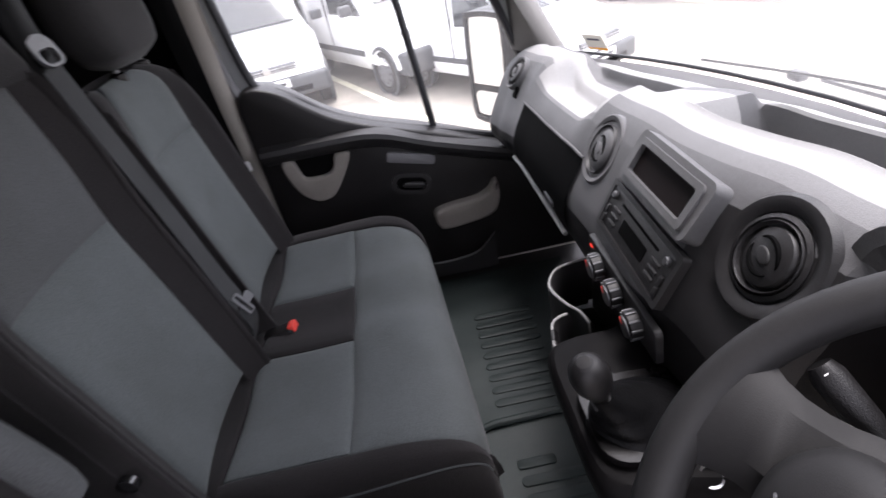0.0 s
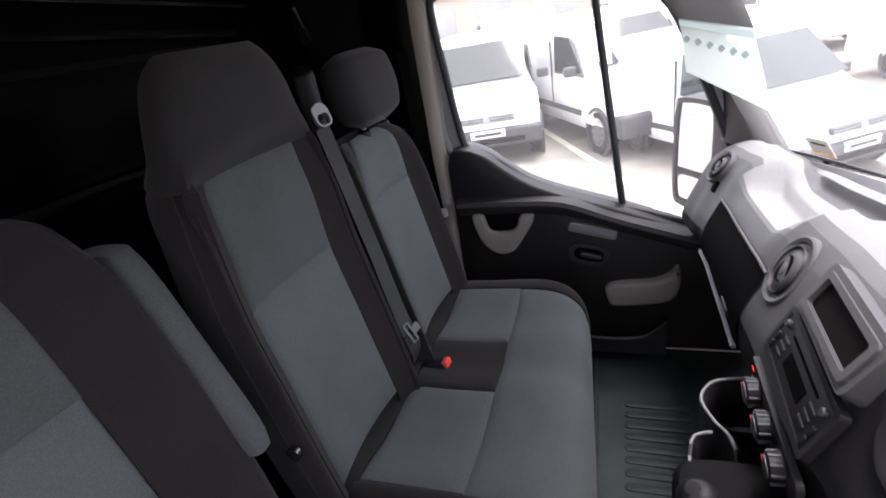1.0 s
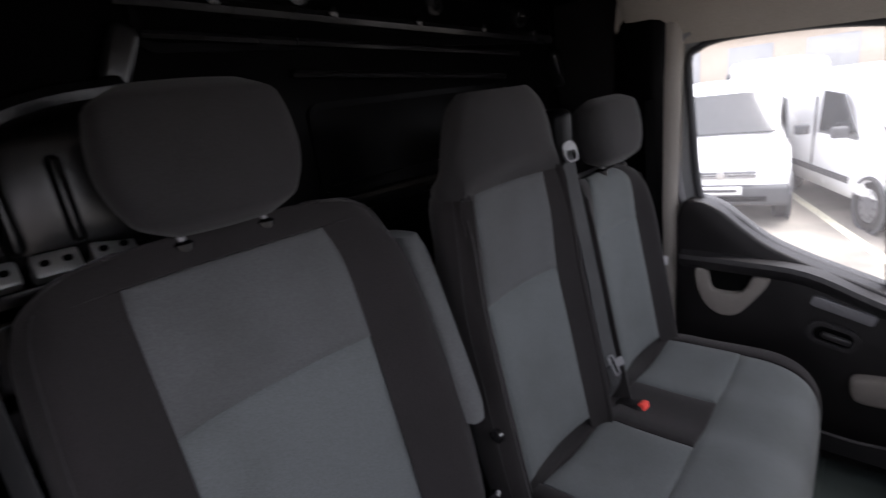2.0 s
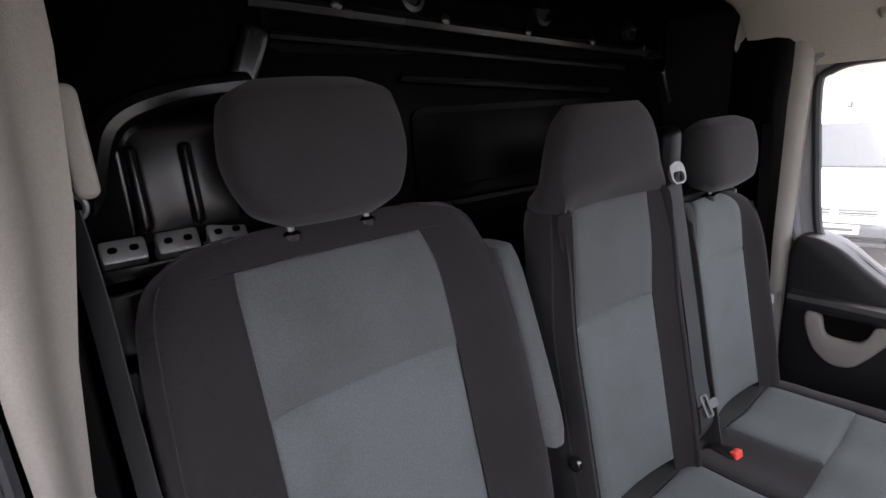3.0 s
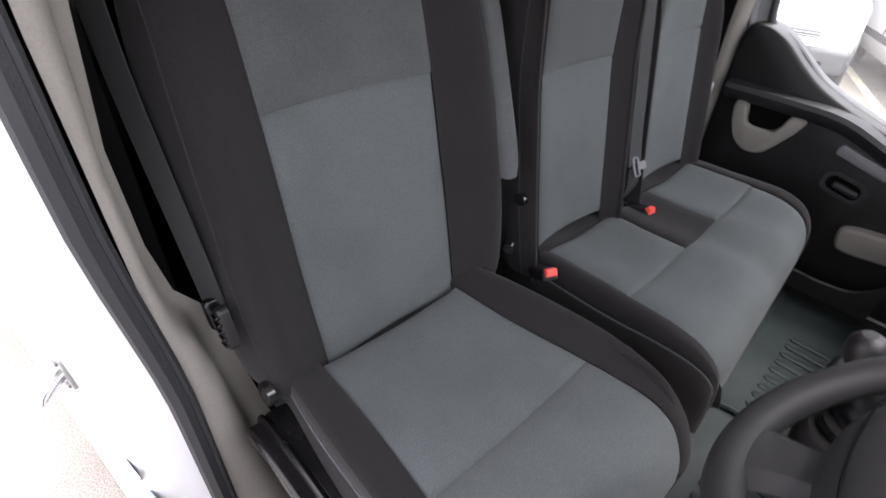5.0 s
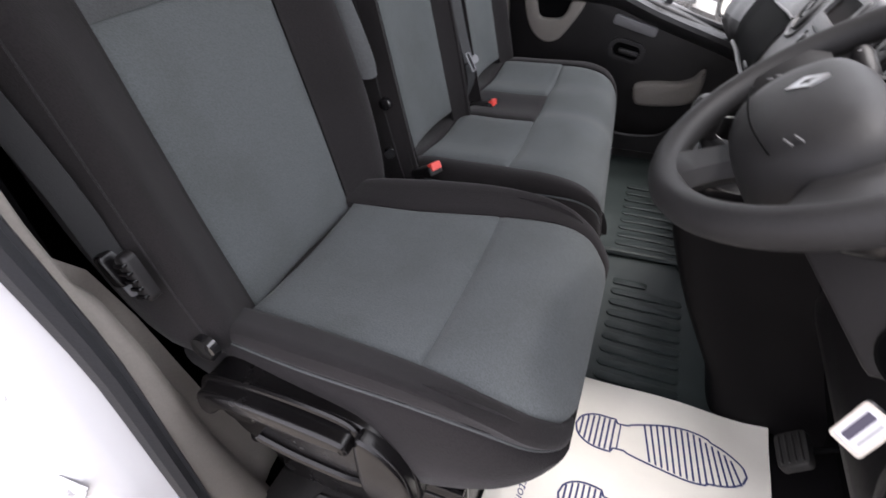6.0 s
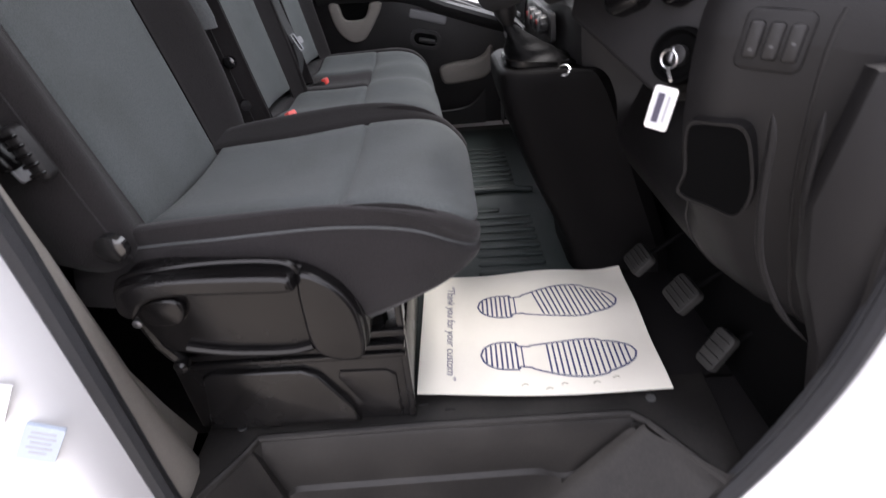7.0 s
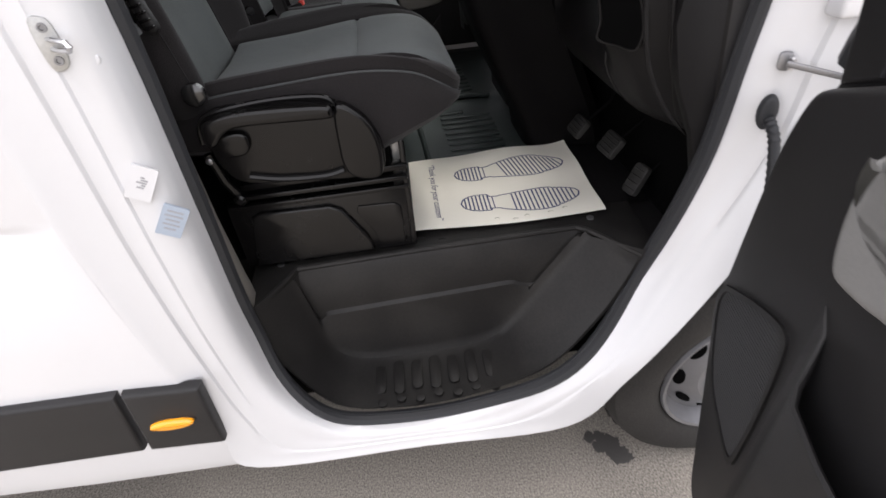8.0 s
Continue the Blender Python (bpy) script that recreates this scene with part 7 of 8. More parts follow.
# door check arm, wiring gaiter, hinge
chk = thing("door_check_strap", "steel door check strap bolted to the front pillar", "check strap")
part("strap", rbox(-0.10, 0.10, -0.004, 0.004, -0.008, 0.008, 0.002, 2, Matrix.Translation((1.165, 0.105, 1.095)) @ pose(0, 0, 0, 0, 6, -50) @ Matrix.Scale(0.6, 4)), STEEL, chk)
part("bracket", slab(rounded(0.035, 0.05, 0.012, 4), -0.006, 0.008, Matrix.Translation((1.135, 0.166, 1.100)) @ pose(0, 0, 0, 90, 0, -30) @ Matrix.Scale(0.6, 4), 0.004, 2), STEEL, chk)
part("pin", lathe([(0.008, 0), (0.008, 0.03), (0.005, 0.033)], Matrix.Translation((1.137, 0.152, 1.090)) @ Matrix.Scale(0.6, 4), 12), CHROME, chk)
gai = thing("wiring_gaiter", "ribbed black rubber wiring gaiter between pillar and door", "cable gaiter")
part("grommet", slab([(0.016 * math.cos(2 * math.pi * i / 20), 0.031 * math.sin(2 * math.pi * i / 20)) for i in range(20)], -0.004, 0.010, Matrix.Translation((1.124, 0.156, 1.018)) @ pose(0, 0, 0, 90, 0, -25), 0.008, 3), RUBBER, gai)
gp = smooth_line([(1.124, 0.148, 1.01), (1.124, 0.122, 0.985), (1.122, 0.100, 0.94), (1.120, 0.082, 0.89), (1.120, 0.065, 0.85)], 8)
part("bellows", tube(gp, [0.0085 + 0.002 * (i % 2) for i in range(len(gp))], 12), RUBBER, gai)
hin = part("hinge", rbox(1.16, 1.24, 0.115, 0.155, 1.17, 1.21, 0.008, 3), WHITE, van, "white painted door hinge")
part("knuckle", lathe([(0.014, -0.03), (0.014, 0.03), (0.009, 0.033)], Matrix.Translation((1.235, 0.115, 1.19)), 14), WHITE, hin)
part("lower_leaf", rbox(1.12, 1.19, 0.10, 0.14, 0.70, 0.74, 0.008, 3), WHITE, hin)
part("lower_knuckle", lathe([(0.014, -0.03), (0.014, 0.03), (0.009, 0.033)], Matrix.Translation((1.185, 0.10, 0.72)), 14), WHITE, hin)

# ---- the driver's door, open ----
PHI = radians(78)
SKIN = 0.115
DM = Matrix(((-math.cos(PHI), -math.sin(PHI), 0, 1.04 + SKIN * math.sin(PHI)), (-math.sin(PHI), math.cos(PHI), 0, 0.05 - SKIN * math.cos(PHI)), (0, 0, 1, 0), (0, 0, 0, 1)))
ddoor = thing("door_driver", "white driver door standing open with dark lining and pale armrest", "door", kind="structure")


def dplane(off=0.0):
    """Local x along the door from its hinge, local y up, local z out of the lining, off metres from the skin."""
    return DM @ Matrix(((1, 0, 0, 0), (0, 0, 1, off), (0, 1, 0, 0), (0, 0, 0, 1)))


front = [(p.x, p.y) for p in smooth_line([(0.20, 0.265, 0), (0.155, 0.30, 0), (0.119, 0.40, 0), (0.077, 0.53, 0), (0.024, 0.70, 0), (0.030, 0.80, 0), (0.037, 0.90, 0), (0.050, 1.04, 0), (0.075, 1.12, 0), (0.10, 1.142, 0)], 4)]
part("outer_skin", slab([(a + 0.004, b) for a, b in front] + [(0.10, 1.22), (1.14, 1.26), (1.16, 0.6), (1.12, 0.26)], 0.0, 0.035, dplane(), 0.008, 2), WHITE, ddoor, "white painted door shell")
part("shell_edge", slab([(a + 0.008, b) for a, b in front] + [(0.13, 1.16), (1.12, 1.22), (1.13, 0.6), (1.09, 0.28)], 0.03, 0.080, dplane(), 0.006, 2), WHITE, ddoor)
lining = front + [(0.21, 1.186), (0.40, 1.215), (1.08, 1.24), (1.10, 0.60), (1.07, 0.27)]
part("lining", slab(lining, 0.075, SKIN, dplane(), 0.012, 4), DASH_DARK, ddoor, "dark grained plastic door lining")
part("sail_panel", slab([(0.075, 1.13), (0.22, 1.17), (0.42, 1.20), (0.42, 1.82), (0.24, 1.52)], 0.05, 0.088, dplane(), 0.006, 3), DASH_DARK, ddoor, "dark plastic quarter panel")
part("window_frame", tube([DM @ Vector(p) for p in smooth_line([(0.07, 0.06, 1.16), (0.10, 0.06, 1.25), (0.24, 0.06, 1.52), (0.42, 0.06, 1.84), (0.56, 0.06, 1.94), (1.04, 0.06, 1.94), (1.10, 0.06, 1.86), (1.11, 0.06, 1.22)], 4)], 0.03, 10), RUBBER, ddoor)
part("mirror_corner", slab([(0.086, 1.14), (0.21, 1.188), (0.44, 1.22), (0.36, 1.50), (0.25, 1.52), (0.085, 1.27), (0.068, 1.24)], 0.05, 0.094, dplane(), 0.010, 3), DASH_DARK, ddoor)
part("corner_joint", tube([dplane() @ Vector(p) for p in ((0.155, 1.175, 0.094), (0.165, 1.22, 0.095), (0.20, 1.30, 0.095), (0.26, 1.42, 0.095))], 0.003, 6), RUBBER, ddoor)
bm = bmesh.new()
bm.faces.new([bm.verts.new(dplane() @ Vector(p)) for p in ((0.40, 1.22, 0.045), (1.09, 1.24, 0.045), (1.05, 1.93, 0.045), (0.56, 1.93, 0.045), (0.38, 1.70, 0.045))])
dg2 = part("door_glass", bm, GLASS, ddoor)
dg2.visible_shadow = False
# speaker grille with fine ribs
spk = [(p.x, p.y) for p in smooth_line([(0.045, 0.715, 0), (0.050, 0.755, 0), (0.075, 0.775, 0), (0.16, 0.815, 0), (0.215, 0.828, 0), (0.232, 0.80, 0), (0.240, 0.70, 0), (0.240, 0.60, 0), (0.230, 0.525, 0), (0.165, 0.545, 0), (0.110, 0.58, 0), (0.070, 0.645, 0)], 4, closed=True)]
SPK = mat("speaker_cloth", (0.035, 0.035, 0.037), 0.6, grain=0.5, grain_scale=500, bump=0.5, bump_scale=500, tint=(0.012, 0.012, 0.012))
part("speaker_frame", frame_ring([((a - 0.155) * 1.10 + 0.155, (b - 0.68) * 1.07 + 0.68) for a, b in spk], spk, SKIN - 0.004, SKIN + 0.005, dplane()), PLASTIC, ddoor)
sg = part("speaker_grille", slab(spk, SKIN - 0.006, SKIN + 0.001, dplane()), SPK, ddoor)


def span(z):
    xs = []
    for (a, b), (c, d) in zip(spk, spk[1:] + spk[:1]):
        if (b - z) * (d - z) < 0:
            xs.append(a + (c - a) * (z - b) / (d - b))
    return (min(xs), max(xs)) if len(xs) >= 2 else None


for i in range(44):
    z = 0.53 + 0.0068 * i
    s = span(z)
    if s and s[1] - s[0] > 0.02:
        part("grille_rib", rbox(s[0] + 0.004, s[1] - 0.004, z - 0.0017, z + 0.0017, SKIN, SKIN + 0.0018, 0, 1, dplane()), SPK, sg)
# pale armrest sweeping up to a horn, pocket below
arm_o = smooth_line([(0.286, 1.035, 0), (0.276, 1.09, 0), (0.282, 1.135, 0), (0.293, 1.158, 0), (0.305, 1.150, 0), (0.303, 1.122, 0), (0.320, 1.102, 0), (0.36, 1.088, 0), (0.45, 1.078, 0), (0.60, 1.072, 0), (0.90, 1.07, 0), (0.90, 1.02, 0), (0.60, 1.02, 0), (0.42, 1.022, 0), (0.35, 1.010, 0), (0.305, 1.008, 0)], 4, closed=True)
part("armrest", slab([(p.x, p.y) for p in arm_o], SKIN - 0.01, SKIN + 0.05, dplane(), 0.020, 5), DASH_PALE_LIT, ddoor, "pale grey moulded armrest")
# Flat black plate over the lining, painted as shade above the armrest.
part("pull_shade", slab([(0.42, 1.10), (0.60, 1.09), (0.9, 1.088), (0.9, 1.16), (0.40, 1.15)], SKIN - 0.004, SKIN + 0.002, dplane()), BLACK, ddoor)
bm = bmesh.new()
rows = []
for a, n, top in ((0.262, 0.0, 0.93), (0.285, 0.006, 0.90), (0.305, 0.022, 0.872), (0.325, 0.040, 0.850), (0.345, 0.050, 0.838), (0.42, 0.056, 0.832), (0.6, 0.060, 0.832), (1.04, 0.058, 0.835)):
    sec = [(0.28, n * 0.6), (0.40, n * 0.85), (0.60, n), (top - 0.02, n), (top - 0.004, n - 0.001), (top, n - 0.005), (top - 0.004, n - 0.010), (0.62, max(n - 0.012, 0.001)), (0.45, max(n - 0.02, 0.001))]
    rows.append([dplane() @ Vector((a, z, SKIN + max(q, 0.0008))) for z, q in sec])
grid(bm, rows)
part("door_pocket", bm, DASH_DARK, ddoor)

# ---- front wheel ----
whl = thing("road_wheel", "dusty black tyre on a silver steel wheel", "wheel")
wm = Matrix(((1, 0, 0, 1.25), (0, 0, -1, 0.118), (0, 1, 0, 0.338), (0, 0, 0, 1)))
tyre = part("tyre", lathe([(0.205, 0.0), (0.215, 0.012), (0.25, 0.022), (0.295, 0.020), (0.322, 0.006), (0.335, -0.02), (0.338, -0.05), (0.338, -0.15), (0.330, -0.18), (0.30, -0.20), (0.205, -0.19)], wm, 56, cap=False), TYRE, whl)
for k in range(44):
    a = 2 * math.pi * k / 44
    part("tread_block", rbox(-0.010, 0.010, 0.334, 0.3415, -0.16, -0.028, 0.002, 1, wm @ pose(0, 0, 0, 0, 0, math.degrees(a))), TYRE, tyre)
rim = part("rim", lathe([(0.207, 0.006), (0.204, 0.016), (0.196, 0.014), (0.188, -0.012), (0.180, -0.030), (0.165, -0.028), (0.135, -0.005), (0.110, 0.004), (0.075, -0.006), (0.05, -0.012), (0.01, -0.012)], wm, 48, cap=False), SILVER, whl, "silver steel rim")
for k in range(10):
    a = 2 * math.pi * k / 10
    part("vent_hole", slab([(0.015 * math.cos(2 * math.pi * i / 14), 0.026 * math.sin(2 * math.pi * i / 14)) for i in range(14)], -0.006, 0.004, wm @ pose(0.150 * math.cos(a), 0.150 * math.sin(a), -0.0165, 0, 0, math.degrees(a)) @ pose(0, 0, 0, 0, 38, 0)), BLACK, rim)
part("hub_cap", lathe([(0.060, -0.012), (0.056, 0.014), (0.03, 0.022), (0.005, 0.023)], wm, 24), PLASTIC, whl, "black hub cap")
for k in range(5):
    a = 2 * math.pi * k / 5
    part("wheel_nut", lathe([(0.011, -0.008), (0.011, 0.012), (0.006, 0.014)], wm @ pose(0.085 * math.cos(a), 0.085 * math.sin(a), 0), 6), STEEL, whl)
stain = bmesh.new()
OIL = mat("wet_stain", (0.055, 0.051, 0.048), 0.7, grain=0.3, bump=0.3, bump_scale=80)
rnd = random.Random(4)
for cx, cy, sx, sy, n in ((0.97, 0.17, 0.035, 0.045, 26), (0.215, 0.10, 0.035, 0.018, 12)):
    for k in range(n):
        x, y, r = cx + rnd.gauss(0, sx * 0.6), cy + rnd.gauss(0, sy * 0.6), rnd.uniform(0.006, 0.024) * (1 if n > 20 else 0.6)
        ph = rnd.uniform(0, 6)
        ring = [stain.verts.new((x + r * math.cos(2 * math.pi * i / 14) * (1 + 0.25 * math.sin(3 * i + ph)), y + r * 0.9 * math.sin(2 * math.pi * i / 14) * (1 + 0.25 * math.cos(2 * i + ph)), 0.0012 + 0.00004 * k)) for i in range(14)]
        stain.faces.new(ring)
ob = part("oil_stain", stain, OIL, None, smooth=False)
tagged(ob, "dark damp spots on the asphalt under the sill", "stain", "", "stuff")

# ---- passenger mirror, visor, note ----
mir = thing("door_mirror", "tall black-framed door mirror outside the passenger window", "mirror")
MG = bpy.data.materials.new("mirror_glass")
MG.use_nodes = True
MG.node_tree.nodes["Principled BSDF"].inputs["Metallic"].default_value = 1.0
MG.node_tree.nodes["Principled BSDF"].inputs["Roughness"].default_value = 0.02
MG.node_tree.nodes["Principled BSDF"].inputs["Base Color"].default_value = (0.85, 0.86, 0.87, 1)
mm = Matrix.Translation((0.858, 2.205, 1.282)) @ Vector((-0.80, -0.55, 0.02)).to_track_quat("Z", "Y").to_matrix().to_4x4()
mo = [(p.x, p.y) for p in smooth_line([(-0.075, 0.15, 0), (-0.05, 0.172, 0), (0.05, 0.172, 0), (0.082, 0.15, 0), (0.088, 0.0, 0), (0.082, -0.14, 0), (0.05, -0.175, 0), (-0.04, -0.175, 0), (-0.075, -0.15, 0), (-0.082, 0.0, 0)], 4, closed=True)]
part("housing", slab([(a * 1.08, b * 1.05) for a, b in mo], -0.10, 0.0, mm, 0.004, 2), PLASTIC, mir)
part("rim", frame_ring([(a * 1.09, b * 1.05) for a, b in mo], [(a * 0.95, b * 0.96) for a, b in mo], -0.01, 0.010, mm), PLASTIC, mir)
part("main_glass", slab([(a * 0.93, max(b, -0.055) * 0.95) for a, b in mo], -0.004, 0.003, mm), MG, mir)
part("lower_glass", slab(rounded(0.148, 0.085, 0.03, 4, 0.002, -0.118), -0.004, 0.003, mm), MG, mir)
part("arm", rbox(0.90, 1.0, 2.03, 2.20, 1.12, 1.17, 0.02, 3), PLASTIC, mir)
part("sail_panel", slab([(0.90, 1.09), (1.05, 1.06), (1.06, 1.34), (0.98, 1.30), (0.93, 1.24)], -0.02, 0.01, side_frame(1.985, -1), 0.01, 3), PLASTIC, mir)
vis = thing("sun_visor", "grey sun visor folded to the side above the door", "sun visor")
bm = bmesh.new()
V0, V1, V2, V3 = Vector((0.62, 1.70, 1.94)), Vector((0.79, 1.66, 1.92)), Vector((0.886, 1.625, 1.700)), Vector((0.750, 1.64, 1.738))
S = Spline([[V0, V1], [V0.lerp(V3, 0.5) + Vector((0, -0.01, 0)), V1.lerp(V2, 0.5) + Vector((0, -0.01, 0))], [V3, V2]], closed=False)
n0 = (V1 - V0).cross(V3 - V0).normalized()
rows = []
for s in range(9):
    row = [S.at(s / 4, t / 8) for t in range(9)]
    rows.append(row)
def vis_pt(s, t, side):
    e = min(1.0, 6 * min(s / 8, 1 - s / 8) + 0.15, 6 * min(t / 8, 1 - t / 8) + 0.15)
    return rows[s][t] + n0 * side * 0.011 * e ** 0.5
va = grid(bm, [[vis_pt(s, t, 1) for t in range(9)] for s in range(9)])
vb = grid(bm, [[vis_pt(s, t, -1) for t in range(9)] for s in range(9)])
for i in range(8):
    for q in (0, 8):
        bm.faces.new((va[q][i], va[q][i + 1], vb[q][i + 1], vb[q][i]))
        bm.faces.new((va[i][q], va[i + 1][q], vb[i + 1][q], vb[i][q]))
part("visor_pad", bm, mat("visor_vinyl", (0.13, 0.125, 0.12), 0.7, grain=0.2, bump=0.3, bump_scale=500, stain=0.2), vis)
L0, L1, L2, L3 = Vector((0.756, 1.628, 1.742)), Vector((0.884, 1.612, 1.705)), Vector((0.930, 1.612, 1.540)), Vector((0.772, 1.628, 1.638))
bm = bmesh.new()
off = Vector((-0.004, -0.006, 0))
vs = [bm.verts.new(p + off) for p in (L0, L1, L2, L3)]
ws2 = [bm.verts.new(p + off * 1.4) for p in (L0, L1, L2, L3)]
bm.faces.new(vs), bm.faces.new(ws2[::-1])
for i in range(4):
    bm.faces.new((vs[i], vs[(i + 1) % 4], ws2[(i + 1) % 4], ws2[i]))
leaf = thing("visor_card", "white and green printed card hanging from the visor", "card")
part("card", bm, CARD, leaf, smooth=False)
GREEN = mat("green_print", (0.58, 0.70, 0.665), 0.6)
for k in range(6):
    q = 0.08 + 0.15 * k
    a = L0.lerp(L1, q).lerp(L3.lerp(L2, q), 0.34) + off * 1.8
    part("star_print", rbox(-0.006, 0.006, -0.006, 0.006, -0.0006, 0.0006, 0, 1, Matrix.Translation(a) @ off.to_track_quat("Z", "Y").to_matrix().to_4x4() @ pose(0, 0, 0, 0, 0, 45)), GREEN, leaf)
a = L0.lerp(L1, 0.5).lerp(L3.lerp(L2, 0.5), 0.06) + off * 1.8
bm = bmesh.new()
pts = [L0.lerp(L3, 0.02), L1.lerp(L2, 0.02), L1.lerp(L2, 0.12), L0.lerp(L3, 0.12)]
bm.faces.new([bm.verts.new(p + off * 1.7) for p in pts])
part("green_band", bm, GREEN, leaf, smooth=False)
note = thing("windscreen_note", "white dealer note with an orange edge on the windscreen", "note")
n_a, n_up, n_side = Vector(screen_point(0.80, 0.06)), Vector(screen_point(0.80, 0.10)), Vector(screen_point(0.75, 0.06))
n_x = (n_side - n_a).normalized()
n_z = n_x.cross(n_up - n_a).normalized()
nm0 = Matrix((n_x, n_z.cross(n_x), n_z)).transposed().to_4x4()
nm0.translation = n_a + n_z * 0.004
part("note_card", slab(rounded(0.085, 0.05, 0.002, 2), -0.0008, 0.0008, nm0), PAPER, note)
part("note_bar", slab(rounded(0.055, 0.006, 0.002, 2, 0, 0.010), 0.0006, 0.0014, nm0), BUMPER_PRINT, note)
part("note_edge", slab(rounded(0.080, 0.008, 0.001, 2, 0, -0.020), 0.0006, 0.0014, nm0), ORANGE, note)
wip = thing("windscreen_wiper", "black wiper arm lying at the foot of the windscreen", "wiper")
part("wiper_arm", tube(smooth_line([(1.185, 0.45, 1.385), (1.268, 0.9, 1.412), (1.252, 1.25, 1.412)], 5), 0.0032, 6), DASH, wip)
part("wiper_blade", tube(smooth_line([(1.262, 0.75, 1.415), (1.262, 1.1, 1.428), (1.190, 1.50, 1.402)], 5), 0.0028, 6), DASH_DARK, wip)
part("wiper_pivot", rbox(1.238, 1.262, 1.285, 1.318, 1.398, 1.416, 0.007, 3), DASH, wip)
ovh = thing("overhead_console", "beige overhead console with a louvred lamp", "overhead console")
part("console_shell", rbox(0.46, 0.74, 1.30, 1.86, 1.99, 2.05, 0.03, 4), LINING, ovh)
for k in range(5):
    part("louvre", rbox(0.505 + 0.022 * k, 0.515 + 0.022 * k, 1.62, 1.76, 1.982, 1.992, 0.002), BEIGE, ovh)

# ---- the car park beyond the windows ----
lines = bmesh.new()
LINE = mat("road_paint", (0.7, 0.66, 0.5), 0.8, grain=0.5, grain_scale=20, stain=0.4, tint=(0.3, 0.29, 0.25))
for x0, y0, x1, y1, w in ((-1.0, 9.3, 0.75, 5.4, 0.05), (1.9, 9.0, 3.3, 5.2, 0.05), (-3.6, 9.3, -1.9, 5.4, 0.05), (4.8, 8.4, 6.0, 5.2, 0.05), (-6, 4.85, 6.5, 4.85, 0.05)):
    d = Vector((x1 - x0, y1 - y0, 0)).normalized()
    s = Vector((-d.y, d.x, 0)) * w
    lines.faces.new([lines.verts.new(p) for p in ((x0 + s.x, y0 + s.y, 0.004), (x1 + s.x, y1 + s.y, 0.004), (x1 - s.x, y1 - s.y, 0.004), (x0 - s.x, y0 - s.y, 0.004))])
struct("road_marking", lines, LINE, "faded white bay lines on the car park", "road marking", smooth=False)
CARGLASS = mat("dark_car_glass", (0.02, 0.025, 0.028), 0.05, spec=0.6, coat=0.3)
LAMPGLASS = mat("headlamp_glass", (0.6, 0.62, 0.63), 0.1, spec=0.6, coat=0.5, grain=0.2, grain_scale=60)
BUMPER = mat("grey_bumper", (0.06, 0.062, 0.066), 0.6, grain=0.2)


CAR_WHITE = mat("parked_white_paint", (0.84, 0.84, 0.84), 0.25, spec=0.5, stain=0.1, stain_scale=2, grain=0.03, grain_scale=40, tint=(0.72, 0.72, 0.72), coat=0.5)


